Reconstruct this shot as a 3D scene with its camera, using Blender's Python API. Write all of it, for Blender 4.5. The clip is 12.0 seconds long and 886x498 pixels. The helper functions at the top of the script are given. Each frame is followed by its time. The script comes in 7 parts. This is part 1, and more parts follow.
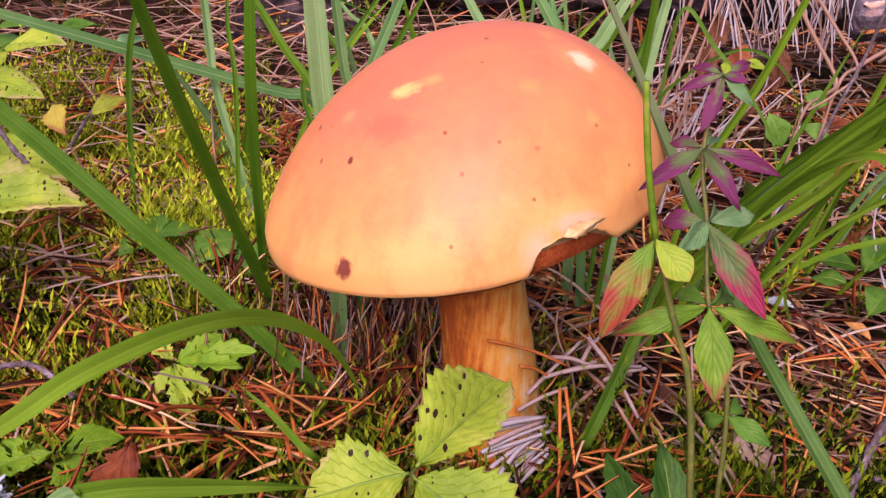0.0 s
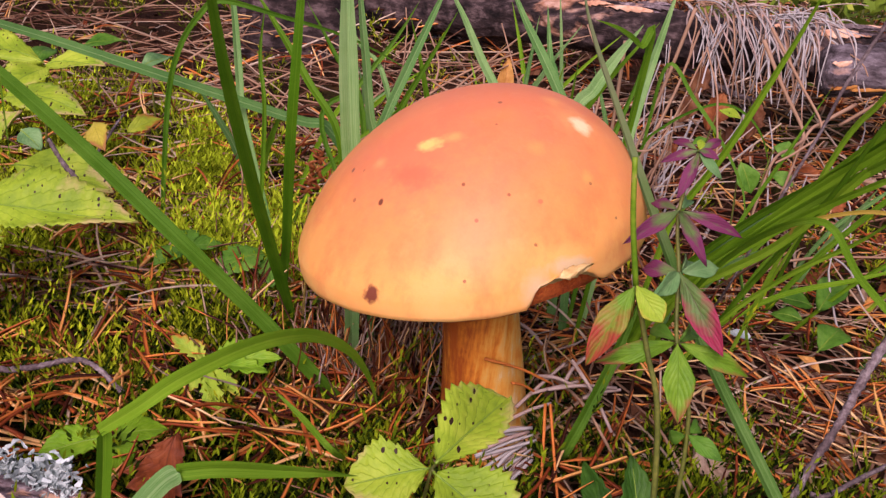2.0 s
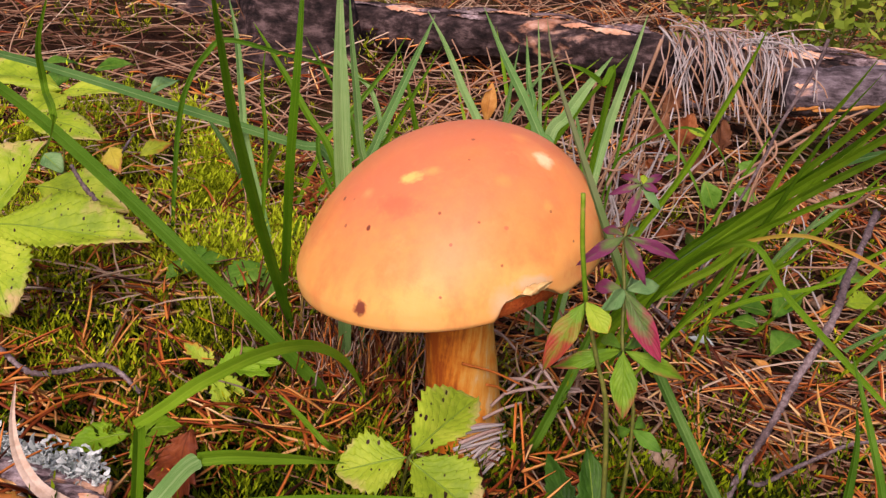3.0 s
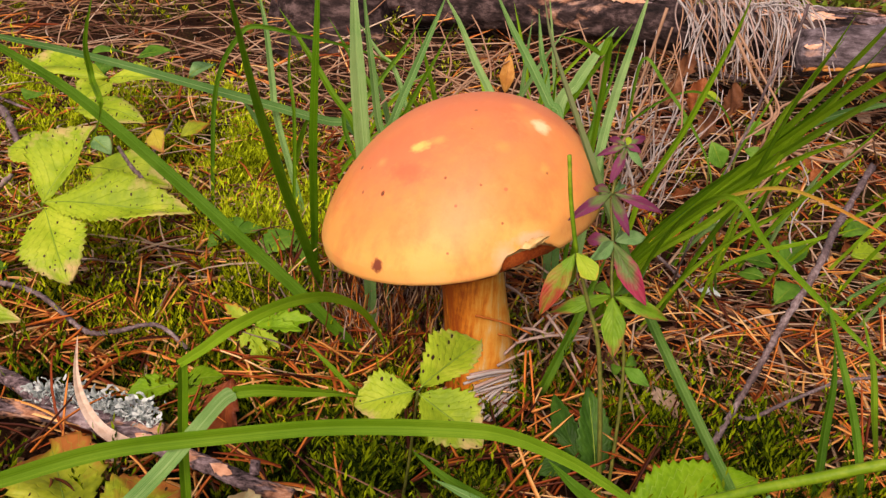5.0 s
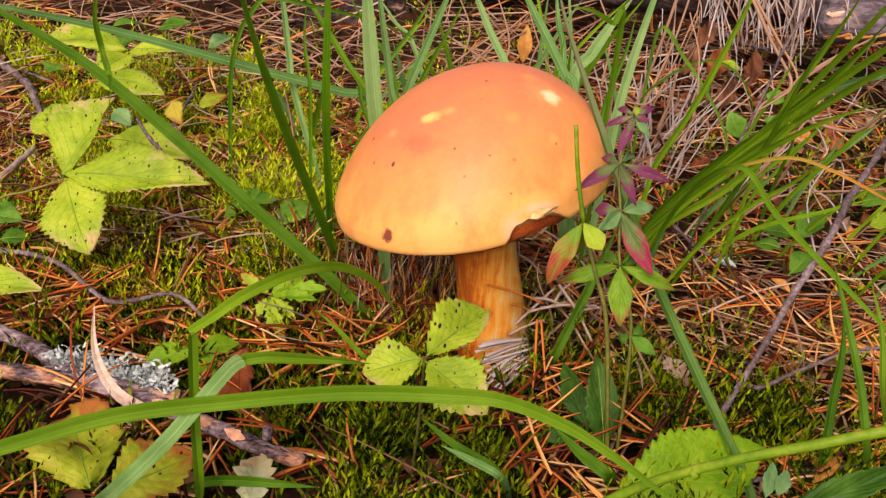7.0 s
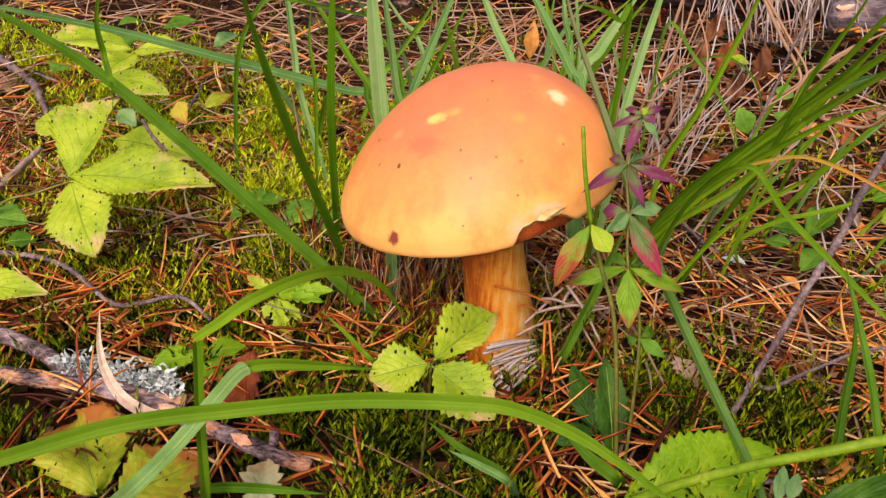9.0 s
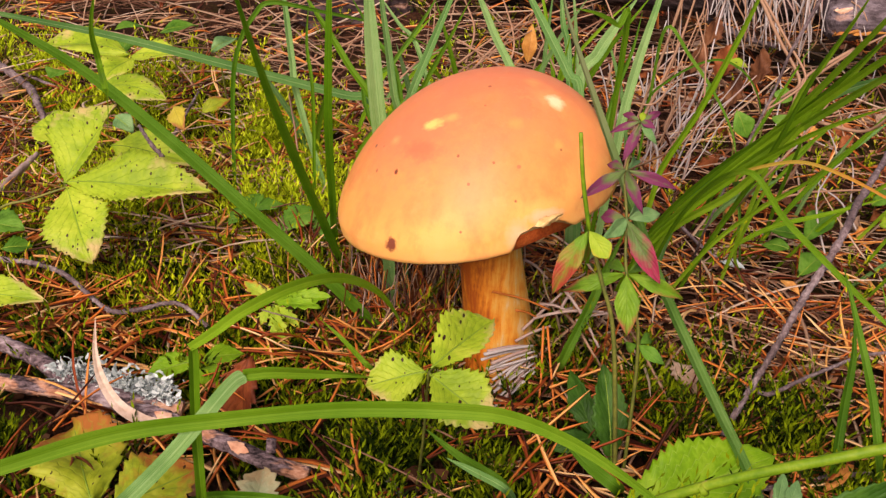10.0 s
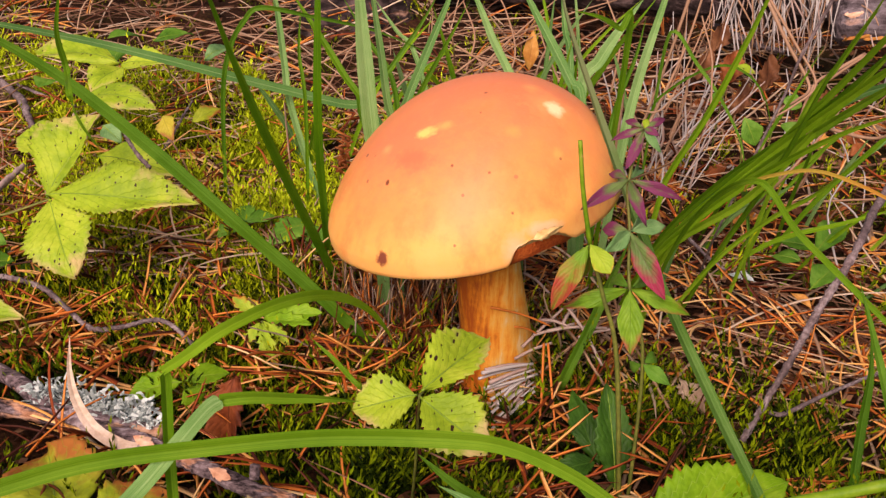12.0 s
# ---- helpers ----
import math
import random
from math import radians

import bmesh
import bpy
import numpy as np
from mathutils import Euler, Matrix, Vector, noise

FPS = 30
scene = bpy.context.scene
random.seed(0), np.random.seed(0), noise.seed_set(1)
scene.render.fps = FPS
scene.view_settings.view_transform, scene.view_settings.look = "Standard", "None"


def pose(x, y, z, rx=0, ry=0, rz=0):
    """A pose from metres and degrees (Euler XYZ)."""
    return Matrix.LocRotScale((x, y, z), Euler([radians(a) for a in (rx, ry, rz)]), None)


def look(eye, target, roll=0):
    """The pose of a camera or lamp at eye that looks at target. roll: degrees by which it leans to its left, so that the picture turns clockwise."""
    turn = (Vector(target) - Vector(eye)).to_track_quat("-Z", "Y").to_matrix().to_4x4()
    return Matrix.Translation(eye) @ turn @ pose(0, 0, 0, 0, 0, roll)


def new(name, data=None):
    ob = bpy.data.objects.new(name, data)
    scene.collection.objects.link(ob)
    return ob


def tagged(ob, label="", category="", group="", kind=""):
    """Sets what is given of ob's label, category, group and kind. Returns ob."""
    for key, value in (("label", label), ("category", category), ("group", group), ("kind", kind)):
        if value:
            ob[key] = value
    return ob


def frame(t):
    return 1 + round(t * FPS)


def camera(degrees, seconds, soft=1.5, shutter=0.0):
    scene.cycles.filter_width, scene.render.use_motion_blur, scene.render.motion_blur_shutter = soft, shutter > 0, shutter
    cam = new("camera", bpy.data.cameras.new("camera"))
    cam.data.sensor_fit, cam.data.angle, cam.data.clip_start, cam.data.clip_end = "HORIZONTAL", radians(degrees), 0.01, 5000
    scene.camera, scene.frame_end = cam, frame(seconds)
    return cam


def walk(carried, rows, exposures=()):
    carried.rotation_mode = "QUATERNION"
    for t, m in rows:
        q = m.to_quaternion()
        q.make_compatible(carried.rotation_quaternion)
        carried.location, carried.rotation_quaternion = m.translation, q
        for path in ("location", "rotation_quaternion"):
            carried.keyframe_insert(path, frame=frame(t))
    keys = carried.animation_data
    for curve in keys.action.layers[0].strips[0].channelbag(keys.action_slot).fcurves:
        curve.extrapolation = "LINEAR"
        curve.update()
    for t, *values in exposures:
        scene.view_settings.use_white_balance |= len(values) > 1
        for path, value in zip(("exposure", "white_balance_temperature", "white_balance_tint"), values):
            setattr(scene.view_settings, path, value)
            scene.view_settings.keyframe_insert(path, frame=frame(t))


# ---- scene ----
cam = camera(48.84, 12.0, soft=1.4)
PATH = [
    (0, (0.01334, -0.02316, 0.20687), (-0.0592, 1.8286, -0.5452), 3.73),
    (0.5, (-0.00697, -0.03391, 0.21120), (-0.0555, 1.8257, -0.5234), 5.57),
    (1, (-0.00741, -0.05063, 0.22469), (-0.0387, 1.8117, -0.5038), 6.68),
    (1.5, (-0.00342, -0.06357, 0.23104), (-0.0298, 1.7959, -0.5051), 7.00),
    (2, (0.00157, -0.06650, 0.23233), (-0.0223, 1.7930, -0.5036), 7.24),
    (2.5, (0.00603, -0.06887, 0.23771), (-0.0140, 1.7891, -0.5022), 7.23),
    (2.7, (0.00692, -0.08389, 0.24644), (-0.0122, 1.7760, -0.4887), 7.30),
    (4.3, (0.01778, -0.14702, 0.27414), (-0.0396, 1.7014, -0.4876), 5.64),
    (4.5, (0.01970, -0.14836, 0.27077), (-0.0506, 1.6951, -0.5017), 5.32),
    (5, (0.02579, -0.14790, 0.27049), (-0.0831, 1.6837, -0.5253), 4.46),
    (5.5, (0.02852, -0.14797, 0.26956), (-0.0971, 1.6794, -0.5335), 4.25),
    (6, (0.02876, -0.14629, 0.27022), (-0.1157, 1.6681, -0.5587), 3.95),
    (6.5, (0.03143, -0.14938, 0.27447), (-0.1222, 1.6577, -0.5685), 3.83),
    (7, (0.03391, -0.15135, 0.27264), (-0.1260, 1.6500, -0.5816), 3.73),
    (9, (0.03408, -0.14669, 0.27510), (-0.1417, 1.6460, -0.5940), 3.16),
    (9.5, (0.03631, -0.14634, 0.27718), (-0.1367, 1.6470, -0.5910), 3.09),
    (10, (0.03442, -0.14425, 0.27595), (-0.1401, 1.6505, -0.5893), 3.06),
    (10.5, (0.03439, -0.13138, 0.26786), (-0.1485, 1.6618, -0.5987), 2.80),
    (11, (0.03503, -0.12587, 0.26452), (-0.1501, 1.6708, -0.5943), 2.81),
    (11.5, (0.03685, -0.12443, 0.26681), (-0.1530, 1.6742, -0.5868), 2.72),
    (12, (0.03779, -0.12468, 0.26911), (-0.1527, 1.6768, -0.5785), 2.66),
]
EXPOSURES = [(0.0, 0.52, 6250, 61), (0.5, 0.41, 6330, 57), (2.5, 0.34, 6650, 43), (4.5, 0.37, 7700, 33), (9.0, 0.55, 7400, 33), (12.0, 0.48, 7600, 36)]
walk(cam, [(t, look(eye, target, roll)) for t, eye, target, roll in PATH], EXPOSURES)

# ---- light: overcast sky over a forest clearing ----
world = bpy.data.worlds.new("sky")
scene.world = world
world.use_nodes = True
sky = world.node_tree.nodes.new("ShaderNodeTexSky")
sky.sky_type, sky.sun_disc = "NISHITA", False
sky.sun_elevation, sky.sun_rotation = radians(39), radians(191)
background = world.node_tree.nodes["Background"]
background.inputs["Strength"].default_value = 0.058
world.node_tree.links.new(sky.outputs["Color"], background.inputs["Color"])
sun_data = bpy.data.lights.new("sun", "SUN")
sun_data.energy, sun_data.angle, sun_data.color = 3.95, radians(45), (1.0, 0.95, 0.86)
sun = new("sun", sun_data)
sun.matrix_world = look((-0.25, -0.95, 1.05), (0, 0.3, 0))


# ---- materials ----
def ramp(nt, fac, stops):
    node = nt.nodes.new("ShaderNodeValToRGB")
    cr = node.color_ramp
    while len(cr.elements) < len(stops):
        cr.elements.new(0.5)
    for e, (p, c) in zip(cr.elements, stops):
        e.position, e.color = p, (*c, 1)
    nt.links.new(fac, node.inputs["Fac"])
    return node.outputs["Color"]


def tex_noise(nt, coord, scale, detail=4.0, rough=0.6, stretch=None):
    if stretch:
        mp = nt.nodes.new("ShaderNodeMapping")
        mp.inputs["Scale"].default_value = stretch
        nt.links.new(coord, mp.inputs["Vector"])
        coord = mp.outputs["Vector"]
    n = nt.nodes.new("ShaderNodeTexNoise")
    n.inputs["Scale"].default_value, n.inputs["Detail"].default_value, n.inputs["Roughness"].default_value = scale, detail, rough
    nt.links.new(coord, n.inputs["Vector"])
    return n.outputs["Fac"]


def math_node(nt, op, a, b=0.0, c=0.0, clamp=False):
    n = nt.nodes.new("ShaderNodeMath")
    n.operation, n.use_clamp = op, clamp
    for i, v in enumerate((a, b, c)):
        if isinstance(v, (int, float)):
            n.inputs[i].default_value = v
        else:
            nt.links.new(v, n.inputs[i])
    return n.outputs[0]


def mix(nt, fac, a, b, mode="MIX"):
    n = nt.nodes.new("ShaderNodeMix")
    n.data_type, n.blend_type = "RGBA", mode
    for sock, v in ((n.inputs[0], fac), (n.inputs[6], a), (n.inputs[7], b)):
        if isinstance(v, (int, float)):
            sock.default_value = v
        elif isinstance(v, tuple):
            sock.default_value = (*v, 1)
        else:
            nt.links.new(v, sock)
    return n.outputs[2]


def begin(name):
    m = bpy.data.materials.new(name)
    m.use_nodes = True
    nt = m.node_tree
    bsdf = nt.nodes["Principled BSDF"]
    return m, nt, bsdf


def bump(nt, bsdf, height, strength, dist=0.001):
    b = nt.nodes.new("ShaderNodeBump")
    b.inputs["Strength"].default_value, b.inputs["Distance"].default_value = strength, dist
    nt.links.new(height, b.inputs["Height"])
    nt.links.new(b.outputs["Normal"], bsdf.inputs["Normal"])


def see_through(nt, bsdf, colour, share):
    """Lets a share of the light through a thin leaf."""
    t = nt.nodes.new("ShaderNodeBsdfTranslucent")
    nt.links.new(colour, t.inputs["Color"])
    m = nt.nodes.new("ShaderNodeMixShader")
    m.inputs[0].default_value = share
    nt.links.new(bsdf.outputs[0], m.inputs[1])
    nt.links.new(t.outputs[0], m.inputs[2])
    nt.links.new(m.outputs[0], nt.nodes["Material Output"].inputs["Surface"])


def coords(nt, kind="Object"):
    return nt.nodes.new("ShaderNodeTexCoord").outputs[kind]


def grainy(name, stops, fine, coarse, roughness=0.8, relief=0.4, dist=0.001, island=0.0, through_share=0.0, stretch=None, spec=0.3):
    """Two scales of noise over a ramp of colours; island: how much pieces of one mesh differ."""
    m, nt, bsdf = begin(name)
    co = coords(nt)
    a, b = tex_noise(nt, co, fine, 5, 0.65, stretch), tex_noise(nt, co, coarse, 3, 0.55)
    f = math_node(nt, "ADD", math_node(nt, "MULTIPLY", a, 0.55), math_node(nt, "MULTIPLY", b, 0.45))
    if island:
        rnd = nt.nodes.new("ShaderNodeNewGeometry").outputs["Random Per Island"]
        f = math_node(nt, "ADD", math_node(nt, "MULTIPLY", f, 1 - island), math_node(nt, "MULTIPLY", rnd, island))
        f = math_node(nt, "MULTIPLY_ADD", math_node(nt, "SUBTRACT", f, 0.5), 1.15, 0.5)
    else:
        f = math_node(nt, "MULTIPLY_ADD", math_node(nt, "SUBTRACT", f, 0.5), 2.0, 0.5)
    c = ramp(nt, f, stops)
    nt.links.new(c, bsdf.inputs["Base Color"])
    bsdf.inputs["Roughness"].default_value = roughness
    bsdf.inputs["Specular IOR Level"].default_value = spec
    if relief:
        bump(nt, bsdf, a, relief, dist)
    if through_share:
        see_through(nt, bsdf, c, through_share)
    return m


def blade_material(name, dark, mid, light, tip=None, gloss=0.5, midrib=0.3):
    """Grass: fine lengthwise ribs, a paler midrib, colour drifting along the blade."""
    m, nt, bsdf = begin(name)
    uv = coords(nt, "UV")
    sep = nt.nodes.new("ShaderNodeSeparateXYZ")
    nt.links.new(uv, sep.inputs[0])
    u, v = sep.outputs["X"], sep.outputs["Y"]
    ribs = tex_noise(nt, uv, 1.0, 2, 0.5, (46, 1.5, 1))
    drift = tex_noise(nt, coords(nt), 35, 3)
    f = math_node(nt, "ADD", math_node(nt, "MULTIPLY", ribs, 0.6), math_node(nt, "MULTIPLY", drift, 0.4))
    f = math_node(nt, "MULTIPLY_ADD", math_node(nt, "SUBTRACT", f, 0.5), 1.8, 0.5)
    rnd = nt.nodes.new("ShaderNodeObjectInfo").outputs["Random"]
    f = math_node(nt, "ADD", f, math_node(nt, "MULTIPLY", math_node(nt, "SUBTRACT", rnd, 0.5), 0.3))
    c = ramp(nt, f, [(0.15, dark), (0.5, mid), (0.85, light)])
    rib = math_node(nt, "LESS_THAN", math_node(nt, "ABSOLUTE", math_node(nt, "SUBTRACT", u, 0.5)), 0.05)
    c = mix(nt, math_node(nt, "MULTIPLY", rib, midrib), c, light)
    if tip:
        along = math_node(nt, "MULTIPLY_ADD", v, 1.0, math_node(nt, "MULTIPLY", drift, 0.5), )
        c = mix(nt, math_node(nt, "MULTIPLY", math_node(nt, "SUBTRACT", along, 0.75, clamp=True), 3.0, clamp=True), c, tip)
    nt.links.new(c, bsdf.inputs["Base Color"])
    bsdf.inputs["Roughness"].default_value = gloss
    bsdf.inputs["Specular IOR Level"].default_value = 0.10
    bump(nt, bsdf, ribs, 0.35, 0.0004)
    see_through(nt, bsdf, c, 0.48)
    return m


def leaf_material(name, dark, mid, light, vein, blotch=None, blotch_from=0.6, specks=0.0, vein_slope=0.9, vein_count=7.0, gloss=0.5):
    """Leaf: midrib and slanting side veins, mottling, blotches of autumn colour, eaten brown specks."""
    m, nt, bsdf = begin(name)
    uv, ob = coords(nt, "UV"), coords(nt)
    sep = nt.nodes.new("ShaderNodeSeparateXYZ")
    nt.links.new(uv, sep.inputs[0])
    u, v = sep.outputs["X"], sep.outputs["Y"]
    side = math_node(nt, "ABSOLUTE", math_node(nt, "SUBTRACT", u, 0.5))
    fine, broad = tex_noise(nt, ob, 420, 5, 0.65), tex_noise(nt, ob, 55, 3)
    f = math_node(nt, "ADD", math_node(nt, "MULTIPLY", fine, 0.25), math_node(nt, "MULTIPLY", broad, 0.75))
    f = math_node(nt, "MULTIPLY_ADD", math_node(nt, "SUBTRACT", f, 0.5), 1.7, 0.5)
    c = ramp(nt, f, [(0.25, dark), (0.5, mid), (0.75, light)])
    if blotch:
        edge = math_node(nt, "ADD", math_node(nt, "MULTIPLY", tex_noise(nt, ob, 90, 4), 0.7), math_node(nt, "ADD", math_node(nt, "MULTIPLY", v, 0.35), math_node(nt, "MULTIPLY", side, 0.35)))
        c = mix(nt, math_node(nt, "MULTIPLY", math_node(nt, "SUBTRACT", edge, blotch_from, clamp=True), 6.0, clamp=True), c, blotch)
    wobble = math_node(nt, "MULTIPLY", tex_noise(nt, ob, 38, 0.0), 0.35)
    phase = math_node(nt, "FRACT", math_node(nt, "ADD", math_node(nt, "MULTIPLY", math_node(nt, "SUBTRACT", v, math_node(nt, "MULTIPLY", side, vein_slope)), vein_count), wobble))
    line = math_node(nt, "SUBTRACT", 1.0, math_node(nt, "MULTIPLY", math_node(nt, "ABSOLUTE", math_node(nt, "SUBTRACT", phase, 0.5)), 13.0), clamp=True)
    rib = math_node(nt, "SUBTRACT", 1.0, math_node(nt, "MULTIPLY", side, 38.0), clamp=True)
    veins = math_node(nt, "MAXIMUM", line, rib)
    c = mix(nt, math_node(nt, "MULTIPLY", math_node(nt, "MAXIMUM", math_node(nt, "MULTIPLY", line, 0.6), rib), 0.8), c, vein)
    if specks:
        cell = nt.nodes.new("ShaderNodeTexVoronoi")
        cell.inputs["Scale"].default_value = 430
        cell.inputs["Randomness"].default_value = 1.0
        warp = nt.nodes.new("ShaderNodeMapping")
        warp.inputs["Rotation"].default_value, warp.inputs["Scale"].default_value = (0.4, 0.3, 0.9), (1.15, 0.5, 0.9)
        nt.links.new(ob, warp.inputs["Vector"])
        nt.links.new(warp.outputs["Vector"], cell.inputs["Vector"])
        lot = nt.nodes.new("ShaderNodeSeparateXYZ")
        nt.links.new(cell.outputs["Color"], lot.inputs[0])
        size = math_node(nt, "MULTIPLY_ADD", math_node(nt, "POWER", lot.outputs["X"], 2.0), 0.20, 0.13)
        near = math_node(nt, "MULTIPLY", math_node(nt, "SUBTRACT", math_node(nt, "ADD", size, math_node(nt, "MULTIPLY", math_node(nt, "SUBTRACT", fine, 0.5), 0.5)), cell.outputs["Distance"], clamp=True), 40.0, clamp=True)
        near = math_node(nt, "MULTIPLY", near, math_node(nt, "LESS_THAN", lot.outputs["Y"], specks))
        c = mix(nt, near, c, (0.045, 0.022, 0.012))
    nt.links.new(c, bsdf.inputs["Base Color"])
    bsdf.inputs["Roughness"].default_value = gloss
    bsdf.inputs["Specular IOR Level"].default_value = 0.2
    pleat = math_node(nt, "MULTIPLY", math_node(nt, "ABSOLUTE", math_node(nt, "SUBTRACT", phase, 0.5)), 0.9)
    h = math_node(nt, "ADD", math_node(nt, "SUBTRACT", math_node(nt, "MULTIPLY", fine, 0.5), math_node(nt, "MULTIPLY", veins, 0.6)), pleat)
    bump(nt, bsdf, h, 0.4, 0.0006)
    see_through(nt, bsdf, c, 0.3)
    return m




def soil_material():
    """Dark forest soil with needle-brown and mossy patches."""
    m, nt, bsdf = begin("soil")
    co = coords(nt)
    fine, broad, patch = tex_noise(nt, co, 420, 5, 0.65), tex_noise(nt, co, 30, 3), tex_noise(nt, co, 5, 6, 0.7)
    f = math_node(nt, "MULTIPLY_ADD", math_node(nt, "SUBTRACT", math_node(nt, "ADD", math_node(nt, "MULTIPLY", fine, 0.55), math_node(nt, "MULTIPLY", broad, 0.45)), 0.5), 2.0, 0.5)
    c = ramp(nt, f, [(0.2, (0.008, 0.004, 0.002)), (0.5, (0.034, 0.014, 0.007)), (0.8, (0.090, 0.038, 0.016))])
    green = ramp(nt, f, [(0.2, (0.010, 0.018, 0.002)), (0.5, (0.035, 0.052, 0.005)), (0.8, (0.10, 0.12, 0.01))])
    c = mix(nt, math_node(nt, "MULTIPLY", math_node(nt, "SUBTRACT", patch, 0.53, clamp=True), 5.0, clamp=True), c, green)
    nt.links.new(c, bsdf.inputs["Base Color"])
    bsdf.inputs["Roughness"].default_value = 0.95
    bsdf.inputs["Specular IOR Level"].default_value = 0.1
    bump(nt, bsdf, fine, 1.0, 0.003)
    return m


def bark_material(name, bark, wood, patch_scale, patch_from, crack_stretch, dist):
    """Cracked grey bark flaked off in patches down to orange wood."""
    m, nt, bsdf = begin(name)
    co = coords(nt)
    fine, broad = tex_noise(nt, co, 420, 6, 0.7, crack_stretch), tex_noise(nt, co, 60, 4, 0.6)
    f = math_node(nt, "MULTIPLY_ADD", math_node(nt, "SUBTRACT", math_node(nt, "ADD", math_node(nt, "MULTIPLY", fine, 0.6), math_node(nt, "MULTIPLY", broad, 0.4)), 0.5), 2.2, 0.5)
    under = ramp(nt, f, [(0.2, wood[0]), (0.5, wood[1]), (0.8, wood[2])])
    over = ramp(nt, f, [(0.28, bark[0]), (0.5, bark[1]), (0.75, bark[2])])
    spread = math_node(nt, "ADD", tex_noise(nt, co, patch_scale, 4, 0.6, (0.4, 1.0, 1.0)), math_node(nt, "MULTIPLY", math_node(nt, "SUBTRACT", fine, 0.5), 0.15))
    bare = math_node(nt, "MULTIPLY", math_node(nt, "SUBTRACT", spread, patch_from, clamp=True), 22.0, clamp=True)
    nt.links.new(mix(nt, bare, over, under), bsdf.inputs["Base Color"])
    bsdf.inputs["Roughness"].default_value = 0.85
    bsdf.inputs["Specular IOR Level"].default_value = 0.2
    bump(nt, bsdf, math_node(nt, "SUBTRACT", fine, math_node(nt, "MULTIPLY", bare, 0.6)), 1.0, dist)
    return m


M_SOIL = soil_material()
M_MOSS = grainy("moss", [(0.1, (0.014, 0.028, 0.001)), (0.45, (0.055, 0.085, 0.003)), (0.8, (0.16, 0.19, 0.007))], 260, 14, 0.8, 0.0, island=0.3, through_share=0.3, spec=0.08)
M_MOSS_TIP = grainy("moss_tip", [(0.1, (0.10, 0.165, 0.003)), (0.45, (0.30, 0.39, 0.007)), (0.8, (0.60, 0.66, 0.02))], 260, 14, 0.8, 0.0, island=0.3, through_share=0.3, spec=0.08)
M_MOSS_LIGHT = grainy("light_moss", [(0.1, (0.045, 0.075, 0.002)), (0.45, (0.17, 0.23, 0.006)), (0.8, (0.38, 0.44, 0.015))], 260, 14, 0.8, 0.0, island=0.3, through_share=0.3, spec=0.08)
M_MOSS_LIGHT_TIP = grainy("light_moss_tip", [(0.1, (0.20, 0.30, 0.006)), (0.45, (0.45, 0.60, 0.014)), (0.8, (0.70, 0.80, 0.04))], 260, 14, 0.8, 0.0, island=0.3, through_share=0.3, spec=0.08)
# Greener moss, its colour also lowered to paint in foreground shade and dark gaps.
M_MOSS_GREEN_SHADE = grainy("green_moss_shade", [(0.1, (0.003, 0.008, 0.001)), (0.45, (0.011, 0.027, 0.001)), (0.8, (0.040, 0.075, 0.002))], 260, 14, 0.8, 0.0, island=0.3, through_share=0.3, spec=0.08)
M_MOSS_GREEN_SHADE_TIP = grainy("green_moss_shade_tip", [(0.1, (0.030, 0.065, 0.001)), (0.45, (0.125, 0.20, 0.003)), (0.8, (0.36, 0.46, 0.009))], 260, 14, 0.8, 0.0, island=0.3, through_share=0.3, spec=0.08)
M_PALE_STALK = grainy("bleached_stalk", [(0.1, (0.14, 0.08, 0.06)), (0.5, (0.36, 0.25, 0.21)), (0.9, (0.64, 0.53, 0.47))], 300, 25, 0.65, 0.0, island=0.5, spec=0.2)
M_NEEDLE = grainy("pine_needle", [(0.16, (0.05, 0.011, 0.005)), (0.40, (0.28, 0.052, 0.010)), (0.60, (0.60, 0.175, 0.030)), (0.80, (0.74, 0.36, 0.10)), (0.97, (0.74, 0.53, 0.27))], 200, 20, 0.6, 0.0, island=0.75, spec=0.2)
M_CRUMB = grainy("leaf_crumb", [(0.1, (0.03, 0.012, 0.006)), (0.5, (0.13, 0.05, 0.022)), (0.85, (0.34, 0.17, 0.09))], 250, 25, 0.85, 0.0, island=0.7, spec=0.15)
M_STRAW = grainy("straw", [(0.15, (0.10, 0.038, 0.020)), (0.5, (0.34, 0.18, 0.105)), (0.78, (0.55, 0.38, 0.25)), (0.95, (0.74, 0.60, 0.46))], 300, 25, 0.65, 0.0, island=0.7, through_share=0.15, spec=0.2)
M_GREY_STRAW = grainy("grey_straw", [(0.1, (0.13, 0.11, 0.098)), (0.5, (0.36, 0.33, 0.31)), (0.9, (0.66, 0.62, 0.60))], 300, 25, 0.65, 0.0, island=0.6, spec=0.2)
M_BARK = grainy("twig_bark", [(0.15, (0.035, 0.025, 0.026)), (0.5, (0.14, 0.10, 0.10)), (0.85, (0.34, 0.28, 0.28))], 500, 60, 0.85, 1.0, 0.001)
M_BRANCH = bark_material("branch_bark", ((0.014, 0.009, 0.010), (0.17, 0.12, 0.125), (0.44, 0.36, 0.37)), ((0.22, 0.085, 0.04), (0.46, 0.23, 0.14), (0.66, 0.43, 0.30)), 62, 0.575, (0.35, 1.0, 0.8), 0.0015)
M_LOG = bark_material("log_bark", ((0.006, 0.004, 0.004), (0.034, 0.021, 0.020), (0.14, 0.095, 0.09)), ((0.17, 0.065, 0.035), (0.36, 0.17, 0.10), (0.58, 0.37, 0.28)), 16, 0.585, (0.12, 0.25, 0.3), 0.004)
